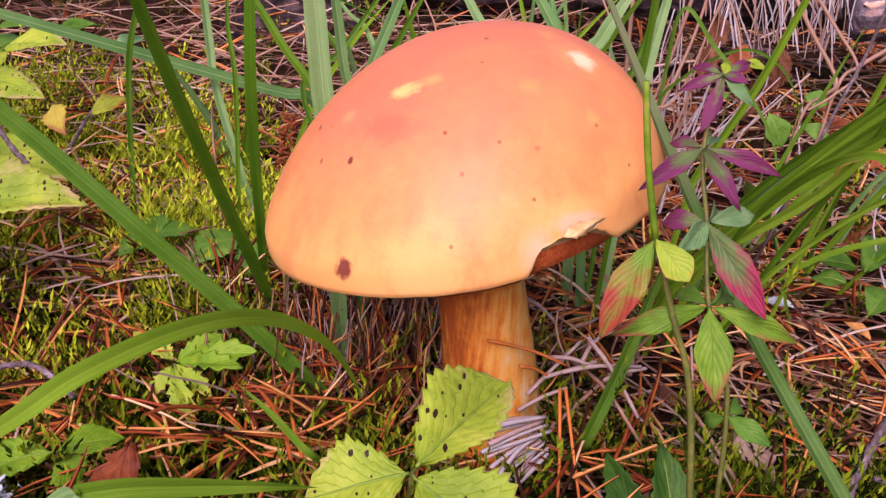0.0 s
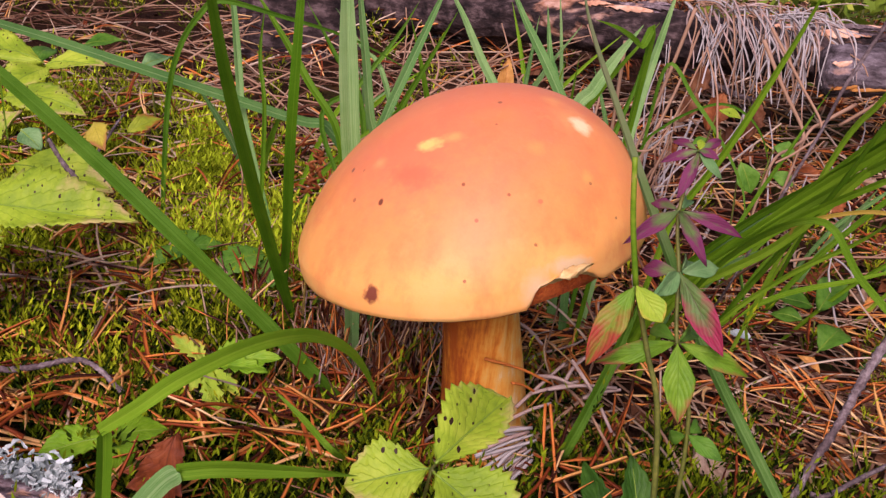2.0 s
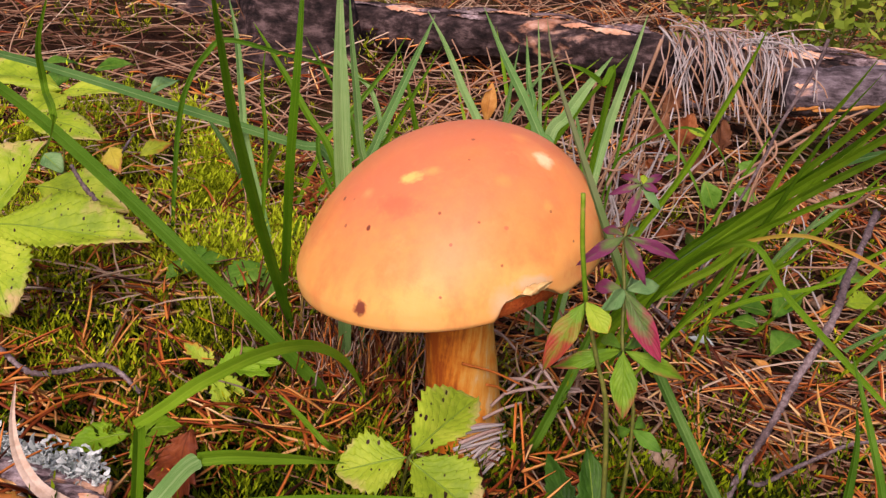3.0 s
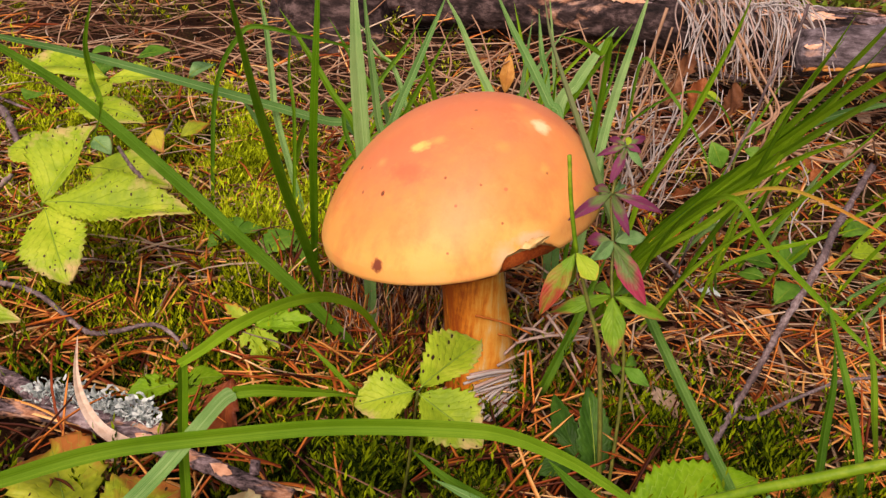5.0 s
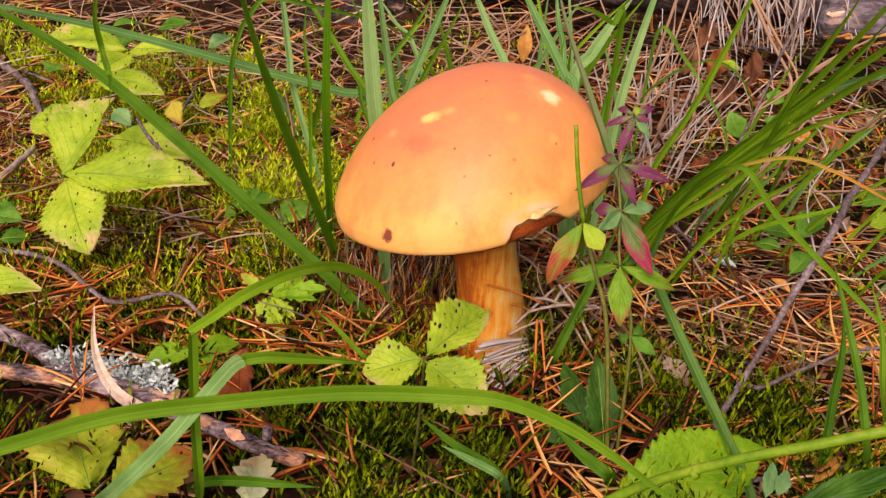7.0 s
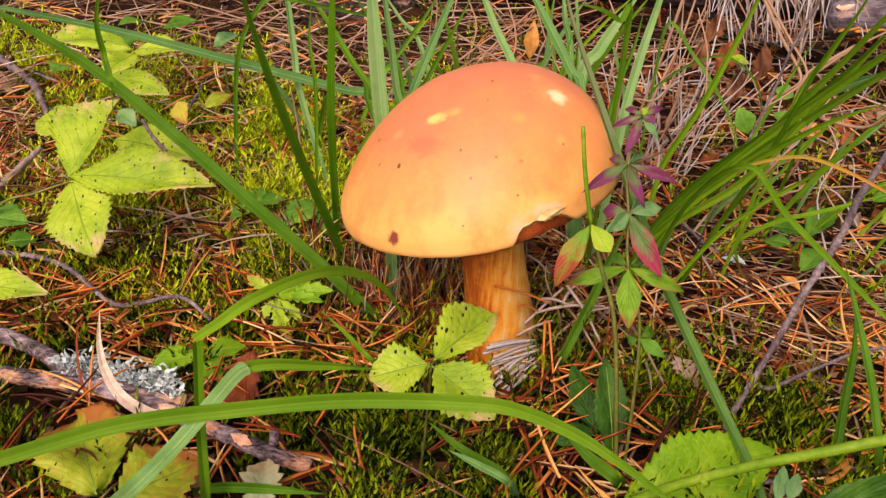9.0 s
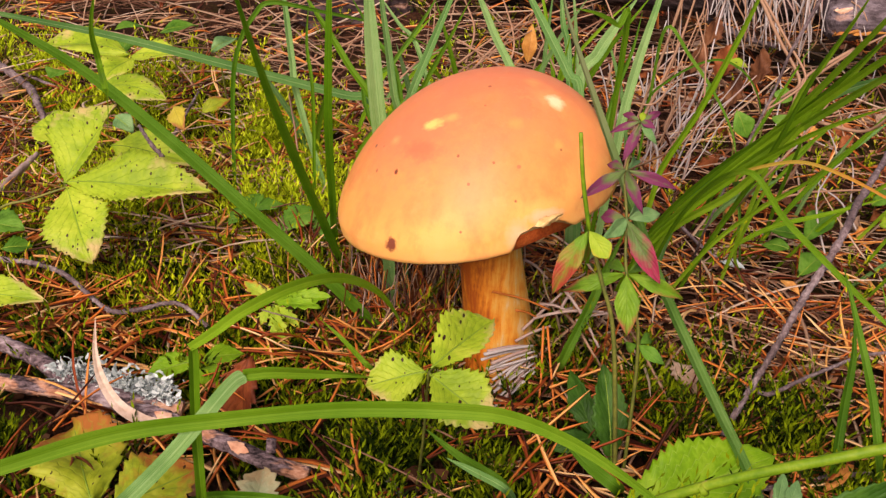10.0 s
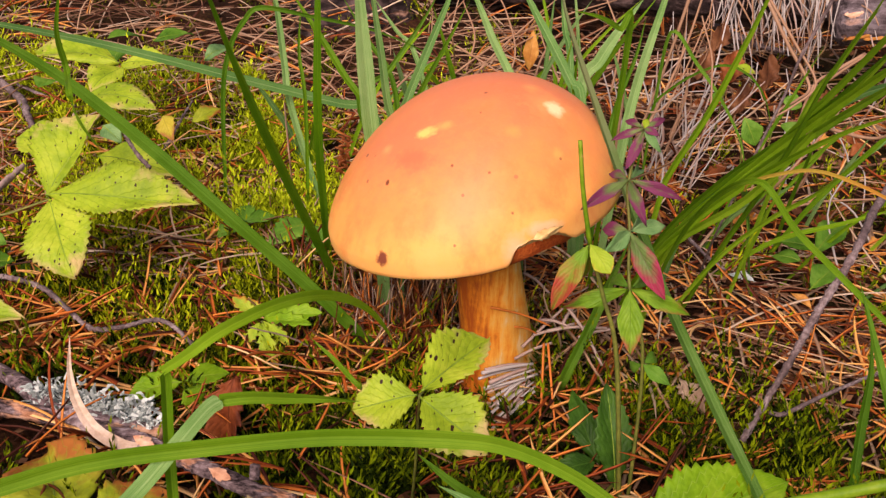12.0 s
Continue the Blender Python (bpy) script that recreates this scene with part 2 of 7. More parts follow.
M_LOG_GREY = bark_material("grey_log_bark", ((0.022, 0.016, 0.017), (0.105, 0.082, 0.090), (0.25, 0.21, 0.23)), ((0.16, 0.060, 0.035), (0.30, 0.15, 0.10), (0.42, 0.27, 0.21)), 22, 0.64, (0.12, 0.4, 0.4), 0.003)
M_SHRUB = grainy("shrub_leaf", [(0.1, (0.08, 0.16, 0.012)), (0.5, (0.24, 0.36, 0.03)), (0.9, (0.50, 0.54, 0.07))], 60, 8, 0.6, 0.0, island=0.5, through_share=0.3)
M_PALE_STRIP = grainy("pale_strip", [(0.2, (0.38, 0.24, 0.17)), (0.5, (0.56, 0.41, 0.31)), (0.8, (0.72, 0.59, 0.48))], 300, 50, 0.6, 0.3)
M_FLESHWOOD = grainy("bare_wood", [(0.2, (0.34, 0.13, 0.07)), (0.5, (0.58, 0.30, 0.18)), (0.8, (0.72, 0.50, 0.36))], 200, 30, 0.75, 0.6)
M_DEAD = leaf_material("dead_leaf", (0.16, 0.04, 0.012), (0.34, 0.10, 0.03), (0.52, 0.21, 0.08), (0.14, 0.05, 0.02), gloss=0.6)
M_RUSSET = leaf_material("russet_leaf", (0.09, 0.020, 0.008), (0.22, 0.050, 0.016), (0.36, 0.10, 0.03), (0.08, 0.025, 0.01), gloss=0.6)
M_WAN = leaf_material("wan_leaf", (0.34, 0.40, 0.20), (0.52, 0.57, 0.33), (0.66, 0.68, 0.46), (0.40, 0.44, 0.24), (0.50, 0.38, 0.20), 0.62, specks=0.2)
M_BROWN = leaf_material("brown_leaf", (0.10, 0.035, 0.015), (0.20, 0.075, 0.03), (0.33, 0.15, 0.07), (0.1, 0.04, 0.02), gloss=0.6)
M_TAN = leaf_material("tan_leaf", (0.25, 0.15, 0.10), (0.45, 0.30, 0.2), (0.6, 0.45, 0.33), (0.3, 0.18, 0.12), gloss=0.6)
M_ORANGE = leaf_material("orange_leaf", (0.4, 0.13, 0.03), (0.62, 0.28, 0.06), (0.75, 0.42, 0.12), (0.4, 0.16, 0.04))
M_LICHEN = grainy("lichen", [(0.2, (0.12, 0.16, 0.155)), (0.5, (0.36, 0.43, 0.41)), (0.85, (0.68, 0.74, 0.71))], 500, 60, 0.9, 0.3, island=0.4)
M_GRASS = blade_material("grass_green", (0.030, 0.11, 0.006), (0.070, 0.21, 0.009), (0.16, 0.36, 0.035))
M_GRASS_PALE = blade_material("grass_pale", (0.07, 0.23, 0.055), (0.17, 0.39, 0.10), (0.38, 0.60, 0.23), midrib=0.6)
M_GRASS_AGED = blade_material("grass_ageing", (0.035, 0.12, 0.015), (0.08, 0.22, 0.03), (0.20, 0.36, 0.10), (0.20, 0.25, 0.11))
M_GRASS_BRIGHT = blade_material("grass_bright", (0.060, 0.18, 0.006), (0.12, 0.29, 0.010), (0.24, 0.44, 0.03))
M_GRASS_VIVID = blade_material("grass_vivid", (0.035, 0.14, 0.004), (0.085, 0.25, 0.006), (0.19, 0.40, 0.02))
# Grass green raised so that light is painted into blades left dim.
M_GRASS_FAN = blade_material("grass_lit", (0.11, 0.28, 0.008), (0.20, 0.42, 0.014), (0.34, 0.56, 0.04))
M_GRASS_YELLOW = blade_material("grass_yellow", (0.25, 0.26, 0.03), (0.45, 0.33, 0.04), (0.6, 0.4, 0.08), (0.65, 0.25, 0.04))
M_LEAF_LIME = leaf_material("bramble_lime", (0.20, 0.34, 0.018), (0.32, 0.47, 0.026), (0.45, 0.57, 0.05), (0.14, 0.27, 0.014), (0.56, 0.44, 0.17), 0.70, specks=0.5)
M_LEAF_RUST = leaf_material("bramble_rust", (0.16, 0.24, 0.015), (0.30, 0.38, 0.02), (0.44, 0.50, 0.05), (0.22, 0.30, 0.03), (0.40, 0.14, 0.03), 0.60, specks=0.15)
M_LEAF_GREEN = leaf_material("leaf_green", (0.045, 0.155, 0.012), (0.095, 0.265, 0.022), (0.18, 0.38, 0.05), (0.15, 0.32, 0.05))
M_LEAF_FRESH = leaf_material("leaf_fresh", (0.095, 0.25, 0.006), (0.165, 0.36, 0.009), (0.26, 0.45, 0.025), (0.30, 0.48, 0.06), vein_count=8.0)
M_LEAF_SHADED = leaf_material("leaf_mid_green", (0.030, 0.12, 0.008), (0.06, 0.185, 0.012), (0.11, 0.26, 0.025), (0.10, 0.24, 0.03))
# Green darkened to carry the shade that falls on low leaves.
M_LEAF_SHADE = leaf_material("leaf_shade_green", (0.016, 0.065, 0.006), (0.032, 0.115, 0.010), (0.07, 0.19, 0.02), (0.06, 0.16, 0.02))
M_LEAF_BLUE = leaf_material("leaf_bluish", (0.07, 0.20, 0.06), (0.15, 0.33, 0.11), (0.26, 0.45, 0.18), (0.24, 0.42, 0.16))
M_LEAF_RED = leaf_material("leaf_reddening", (0.07, 0.20, 0.012), (0.15, 0.33, 0.022), (0.25, 0.43, 0.045), (0.16, 0.28, 0.03), (0.40, 0.065, 0.035), 0.57)
M_LEAF_TIPPED = leaf_material("leaf_red_tip", (0.075, 0.20, 0.008), (0.135, 0.30, 0.014), (0.22, 0.40, 0.03), (0.12, 0.24, 0.02), (0.36, 0.08, 0.05), 0.74)
M_LEAF_PURPLE = leaf_material("leaf_purple", (0.10, 0.18, 0.045), (0.15, 0.25, 0.07), (0.22, 0.33, 0.10), (0.14, 0.11, 0.07), (0.22, 0.042, 0.11), 0.47)
M_LEAF_CRIMSON = leaf_material("leaf_crimson", (0.08, 0.16, 0.04), (0.13, 0.23, 0.06), (0.2, 0.3, 0.09), (0.14, 0.09, 0.06), (0.36, 0.035, 0.075), 0.50)
M_LEAF_YELLOW = leaf_material("leaf_yellow_tip", (0.20, 0.37, 0.025), (0.33, 0.49, 0.035), (0.48, 0.58, 0.07), (0.26, 0.38, 0.04), (0.62, 0.20, 0.03), 0.72)
M_LEAF_GOLD = leaf_material("leaf_golden", (0.38, 0.34, 0.03), (0.52, 0.45, 0.05), (0.62, 0.54, 0.10), (0.34, 0.30, 0.04), (0.45, 0.20, 0.06), 0.60)
M_MIDRIB = grainy("leaf_midrib", [(0.2, (0.09, 0.17, 0.012)), (0.5, (0.15, 0.26, 0.02)), (0.8, (0.24, 0.34, 0.04))], 300, 40, 0.55, 0.2)
M_STEM_GREEN = grainy("plant_stem", [(0.2, (0.05, 0.06, 0.012)), (0.5, (0.11, 0.13, 0.02)), (0.8, (0.22, 0.20, 0.04))], 300, 40, 0.55, 0.2)
M_STALK = grainy("grass_stalk", [(0.2, (0.06, 0.15, 0.005)), (0.5, (0.115, 0.22, 0.008)), (0.72, (0.19, 0.28, 0.02)), (0.85, (0.44, 0.28, 0.12))], 260, 30, 0.5, 0.2, spec=0.15)
M_STEM_RED = grainy("red_stem", [(0.2, (0.10, 0.05, 0.02)), (0.5, (0.20, 0.14, 0.03)), (0.8, (0.30, 0.22, 0.05))], 300, 40, 0.55, 0.2)
M_FLESH = grainy("mushroom_flesh", [(0.2, (0.44, 0.25, 0.08)), (0.5, (0.66, 0.45, 0.18)), (0.8, (0.78, 0.60, 0.32))], 350, 60, 0.75, 0.7, 0.001)
M_PORE = grainy("mushroom_pores", [(0.2, (0.22, 0.026, 0.004)), (0.5, (0.54, 0.090, 0.012)), (0.85, (0.70, 0.19, 0.03))], 900, 60, 0.8, 1.0, 0.001)


def gauss_mask(nt, co, place, size, warp=0.0, edge=2.0):
    """A soft-edged patch round a place of the thing's own space."""
    d = nt.nodes.new("ShaderNodeVectorMath")
    d.operation = "SUBTRACT"
    nt.links.new(co, d.inputs[0])
    d.inputs[1].default_value = place
    s = nt.nodes.new("ShaderNodeVectorMath")
    s.operation = "DIVIDE"
    nt.links.new(d.outputs[0], s.inputs[0])
    s.inputs[1].default_value = size
    ln = nt.nodes.new("ShaderNodeVectorMath")
    ln.operation = "LENGTH"
    nt.links.new(s.outputs[0], ln.inputs[0])
    dist = ln.outputs["Value"]
    if warp:
        dist = math_node(nt, "ADD", dist, math_node(nt, "MULTIPLY", math_node(nt, "SUBTRACT", tex_noise(nt, co, 260, 3), 0.5), warp))
    return math_node(nt, "MULTIPLY", math_node(nt, "SUBTRACT", 1.0, dist, clamp=True), edge, clamp=True)


BASE = Vector((0.020, 0.300, 0.0))  # where the mushroom stands


def cap_material():
    m, nt, bsdf = begin("mushroom_cap")
    co = coords(nt)
    sep = nt.nodes.new("ShaderNodeSeparateXYZ")
    nt.links.new(co, sep.inputs[0])
    broad, fine = tex_noise(nt, co, 32, 4, 0.6), tex_noise(nt, co, 900, 3)
    h = math_node(nt, "ADD", math_node(nt, "MULTIPLY", math_node(nt, "SUBTRACT", math_node(nt, "MULTIPLY_ADD", sep.outputs["X"], -0.20, sep.outputs["Z"]), 0.090), 15.0), math_node(nt, "MULTIPLY", math_node(nt, "SUBTRACT", broad, 0.5), 0.9))
    c = ramp(nt, h, [(0.0, (0.84, 0.440, 0.125)), (0.30, (0.85, 0.375, 0.090)), (0.60, (0.80, 0.275, 0.072)), (1.0, (0.69, 0.195, 0.078))])
    c = mix(nt, math_node(nt, "MULTIPLY", fine, 0.10), c, (0.88, 0.50, 0.24))
    mottle = math_node(nt, "MULTIPLY", math_node(nt, "SUBTRACT", tex_noise(nt, co, 75, 5, 0.7, (1.0, 1.0, 0.55)), 0.49, clamp=True), 3.4, clamp=True)
    c = mix(nt, math_node(nt, "MULTIPLY", mottle, 0.75), c, (0.68, 0.185, 0.06))
    pale = math_node(nt, "MULTIPLY", math_node(nt, "SUBTRACT", tex_noise(nt, co, 110, 4, 0.6), 0.6, clamp=True), 4.0, clamp=True)
    c = mix(nt, math_node(nt, "MULTIPLY", pale, 0.28), c, (0.88, 0.50, 0.18))
    dots = nt.nodes.new("ShaderNodeTexVoronoi")
    dots.inputs["Scale"].default_value = 120
    nt.links.new(co, dots.inputs["Vector"])
    pick = nt.nodes.new("ShaderNodeSeparateXYZ")
    nt.links.new(dots.outputs["Color"], pick.inputs[0])
    dot = math_node(nt, "MULTIPLY", math_node(nt, "LESS_THAN", dots.outputs["Distance"], 0.07), math_node(nt, "LESS_THAN", pick.outputs["Y"], 0.3))
    c = mix(nt, math_node(nt, "MULTIPLY", dot, 0.75), c, (0.25, 0.07, 0.03))
    for place, size, colour, warp, edge, strength in CAP_MARKS:
        mask = gauss_mask(nt, co, tuple(Vector(place) - BASE), size, warp, edge)
        c = mix(nt, math_node(nt, "MULTIPLY", mask, strength), c, colour)
    nt.links.new(c, bsdf.inputs["Base Color"])
    bsdf.inputs["Roughness"].default_value = 0.5
    bsdf.inputs["Specular IOR Level"].default_value = 0.35
    bsdf.inputs["Subsurface Weight"].default_value = 0.15
    bsdf.inputs["Subsurface Radius"].default_value = (0.01, 0.004, 0.002)
    bsdf.inputs["Subsurface Scale"].default_value = 0.5
    bump(nt, bsdf, math_node(nt, "ADD", math_node(nt, "MULTIPLY", fine, 0.25), broad), 0.25, 0.001)
    return m


CAP_MARKS = []


def cap_mark(place, size, colour, ragged, edge, strength):
    """A scar, bruise or speck on the cap: place, half sizes, colour, raggedness, edge and strength."""
    CAP_MARKS.append((place, size, colour, ragged, edge, strength))


cap_mark((-0.0190, 0.2550, 0.1385), (0.044, 0.036, 0.025), (0.70, 0.19, 0.085), 0.9, 1.3, 0.85)
cap_mark((-0.0155, 0.2452, 0.1338), (0.018, 0.009, 0.005), (0.68, 0.155, 0.07), 0.9, 1.4, 0.85)
cap_mark((-0.0114, 0.2553, 0.1427), (0.0064, 0.0042, 0.0036), (0.88, 0.56, 0.15), 1.3, 1.6, 0.85)
cap_mark((-0.0045, 0.2552, 0.1459), (0.0070, 0.0032, 0.0030), (0.86, 0.46, 0.12), 1.2, 1.3, 0.45)
cap_mark((0.0372, 0.2722, 0.1531), (0.0120, 0.0110, 0.0090), (0.86, 0.42, 0.13), 0.8, 1.3, 0.4)
cap_mark((0.0400, 0.2715, 0.1519), (0.0056, 0.0060, 0.0044), (0.88, 0.68, 0.38), 0.9, 1.8, 0.9)
cap_mark((-0.0236, 0.2254, 0.0974), (0.0042, 0.0042, 0.0034), (0.20, 0.05, 0.025), 1.5, 2.6, 1.0)
cap_mark((0.0400, 0.2290, 0.1180), (0.0150, 0.0120, 0.0050), (0.86, 0.47, 0.13), 0.9, 1.4, 0.5)
cap_mark((0.0300, 0.2200, 0.1090), (0.0070, 0.0090, 0.0080), (0.66, 0.50, 0.30), 0.7, 1.5, 0.7)
cap_mark((0.0410, 0.2300, 0.1150), (0.0125, 0.0100, 0.0034), (0.62, 0.48, 0.28), 0.8, 2.0, 0.8)
cap_mark((0.0352, 0.2240, 0.1160), (0.0006, 0.0010, 0.0007), (0.22, 0.08, 0.04), 0.6, 2.6, 0.9)
cap_mark((0.0372, 0.2240, 0.1185), (0.0007, 0.0010, 0.0008), (0.22, 0.08, 0.04), 0.6, 2.6, 0.9)
cap_mark((-0.0250, 0.2424, 0.1239), (0.0013, 0.0015, 0.0016), (0.16, 0.04, 0.02), 0.9, 2.6, 0.95)
cap_mark((-0.0381, 0.2668, 0.1261), (0.0011, 0.0015, 0.0012), (0.20, 0.05, 0.03), 0.9, 2.6, 0.9)
cap_mark((0.0016, 0.2371, 0.1356), (0.0008, 0.0010, 0.0009), (0.25, 0.07, 0.03), 0.6, 2.6, 0.9)
cap_mark((0.0272, 0.2356, 0.1336), (0.0012, 0.0013, 0.0011), (0.48, 0.12, 0.06), 0.9, 2.2, 0.7)
cap_mark((0.0440, 0.2500, 0.1376), (0.0008, 0.0010, 0.0008), (0.24, 0.07, 0.03), 0.6, 2.6, 0.9)
cap_mark((0.0073, 0.2280, 0.1270), (0.0008, 0.0010, 0.0008), (0.36, 0.10, 0.04), 0.6, 2.6, 0.8)
cap_mark((-0.0349, 0.2507, 0.1205), (0.0009, 0.0013, 0.0010), (0.32, 0.09, 0.04), 0.6, 2.6, 0.8)
cap_mark((0.0107, 0.2734, 0.1558), (0.0009, 0.0011, 0.0009), (0.25, 0.07, 0.03), 0.6, 2.6, 0.8)
cap_mark((0.0242, 0.2511, 0.1470), (0.0044, 0.0046, 0.0036), (0.84, 0.38, 0.09), 1.2, 1.2, 0.4)
cap_mark((0.0299, 0.2813, 0.1569), (0.0060, 0.0050, 0.0036), (0.85, 0.40, 0.11), 1.2, 1.2, 0.45)
cap_mark((0.0429, 0.2509, 0.1391), (0.0030, 0.0036, 0.0034), (0.85, 0.40, 0.10), 1.2, 1.3, 0.5)
cap_mark((-0.0280, 0.2581, 0.1326), (0.0044, 0.0038, 0.0030), (0.82, 0.38, 0.13), 1.2, 1.2, 0.6)
M_CAP = cap_material()


def stem_material():
    m, nt, bsdf = begin("mushroom_stem")
    co = coords(nt)
    fib, broad = tex_noise(nt, co, 1.0, 5, 0.65, (300, 300, 38)), tex_noise(nt, co, 75, 4)
    f = math_node(nt, "MULTIPLY_ADD", math_node(nt, "SUBTRACT", math_node(nt, "ADD", math_node(nt, "MULTIPLY", fib, 0.6), math_node(nt, "MULTIPLY", broad, 0.4)), 0.5), 3.3, 0.5)
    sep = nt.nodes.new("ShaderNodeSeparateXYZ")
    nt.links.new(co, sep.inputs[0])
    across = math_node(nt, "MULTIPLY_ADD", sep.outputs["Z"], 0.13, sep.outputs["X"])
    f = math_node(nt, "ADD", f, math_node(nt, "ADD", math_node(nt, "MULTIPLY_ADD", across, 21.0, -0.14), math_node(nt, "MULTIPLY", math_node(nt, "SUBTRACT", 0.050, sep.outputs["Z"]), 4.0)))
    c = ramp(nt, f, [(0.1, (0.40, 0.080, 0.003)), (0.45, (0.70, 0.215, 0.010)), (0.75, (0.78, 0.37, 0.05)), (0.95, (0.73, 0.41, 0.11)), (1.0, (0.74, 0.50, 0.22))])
    nt.links.new(c, bsdf.inputs["Base Color"])
    bsdf.inputs["Roughness"].default_value = 0.65
    bump(nt, bsdf, fib, 0.7, 0.0012)
    return m


M_STEM = stem_material()


# ---- mesh helpers ----
def thing(name, at, label, category, group="", kind=""):
    ob = new(name)
    ob.location = at
    ob.empty_display_size = 0.01
    return tagged(ob, label, category, group, kind)


def origin(ob):
    return Vector(ob.location) + (origin(ob.parent) if ob.parent else Vector((0, 0, 0)))


def solid(name, verts, faces, material, parent=None, label="", uvs=None, smooth=True):
    """One mesh object from points in the world's metres, hung under its thing."""
    off = origin(parent) if parent else Vector((0, 0, 0))
    me = bpy.data.meshes.new(name)
    me.from_pydata([tuple(Vector(v) - off) for v in verts], [], faces)
    if uvs:
        layer = me.uv_layers.new(name="UVMap")
        flat = np.array([uvs[v] for f in faces for v in f], dtype=np.float32).ravel()
        layer.data.foreach_set("uv", flat)
    if smooth:
        me.polygons.foreach_set("use_smooth", [True] * len(me.polygons))
    me.materials.append(material)
    me.validate()
    ob = new(name, me)
    if parent:
        ob.parent = parent
    if label:
        ob["label"] = label
    return ob


def spline(points, per=6):
    """A smooth curve through the points."""
    p = [Vector(q) for q in points]
    if len(p) == 2:
        return [p[0].lerp(p[1], i / per) for i in range(per + 1)]
    p = [p[0] * 2 - p[1]] + p + [p[-1] * 2 - p[-2]]
    out = []
    for i in range(1, len(p) - 2):
        a, b, c, d = p[i - 1:i + 3]
        for k in range(per):
            t = k / per
            out.append(0.5 * (2 * b + (c - a) * t + (2 * a - 5 * b + 4 * c - d) * t * t + (3 * b - a - 3 * c + d) * t ** 3))
    return out + [p[-2]]


def tube(name, points, r0, r1, material, parent=None, label="", sides=7, rough=0.0, per=6, seed=1):
    """A tapered, slightly knotty rod along a curve."""
    rnd = random.Random(seed)
    c = spline(points, per)
    n = len(c)
    verts, faces, ref = [], [], Vector((0.3, 0.2, 1)).normalized()
    for i, q in enumerate(c):
        t = (c[min(i + 1, n - 1)] - c[max(i - 1, 0)]).normalized()
        s = t.cross(ref)
        s = s.normalized() if s.length > 0.05 else t.orthogonal().normalized()
        w = s.cross(t)
        r = r0 + (r1 - r0) * i / (n - 1)
        for k in range(sides):
            a = 2 * math.pi * k / sides
            verts.append(q + (s * math.cos(a) + w * math.sin(a)) * r * (1 + rough * rnd.uniform(-1, 1)))
    for i in range(n - 1):
        for k in range(sides):
            faces.append((i * sides + k, i * sides + (k + 1) % sides, (i + 1) * sides + (k + 1) % sides, (i + 1) * sides + k))
    faces += [tuple(reversed(range(sides))), tuple(range((n - 1) * sides, n * sides))]
    return solid(name, verts, faces, material, parent, label)


VIEW = Vector((0.0, -0.88, 0.47))


def blade_mesh(name, points, width, material, parent, twist=0.0, fold=0.22, taper=0.55, base=0.7, label="", per=6):
    """A grass blade: a thin strip folded on its midrib, with ribs, narrowing to its tip."""
    c = spline(points, per)
    n = len(c)
    across = (-1.0, -0.62, -0.5, -0.14, 0.0, 0.14, 0.5, 0.62, 1.0)
    relief = (0.0, 0.03, -0.02, 0.02, -0.10, 0.02, -0.02, 0.03, 0.0)
    m = len(across)
    top, uvs = [], []
    for i, q in enumerate(c):
        t = (c[min(i + 1, n - 1)] - c[max(i - 1, 0)]).normalized()
        s = t.cross(VIEW)
        s = s.normalized() if s.length > 0.05 else t.orthogonal().normalized()
        f = i / (n - 1)
        s = (Matrix.Rotation(radians(twist * (0.5 + f)), 3, t) @ s)
        nrm = s.cross(t)
        w = width * 0.5 * (base + (1 - base) * min(1, f * 4)) * (1 - max(0.0, (f - taper) / (1 - taper)) ** 1.6 * 0.97)
        w *= 1 + 0.04 * noise.noise((f * 9, width * 4000, points[0][0] * 50))
        for u, dn in zip(across, relief):
            p = q + s * w * u + nrm * (w * (fold * abs(u) + dn) - w * fold * 0.5)
            top.append(p)
            uvs.append((u * 0.5 + 0.5, f))
    faces = [(i * m + u, i * m + u + 1, i * m + m + u + 1, i * m + m + u) for i in range(n - 1) for u in range(m - 1)]
    ob = solid(name, top, faces, material, parent, label, uvs)
    if width >= 0.0042 and parent:
        ridge = [top[i * m + 4] for i in range(0, int(n * 0.92), 2)]
        if len(ridge) > 3:
            tube("midrib", ridge, width * 0.035, width * 0.012, material, ob, sides=5, per=2)
    return ob


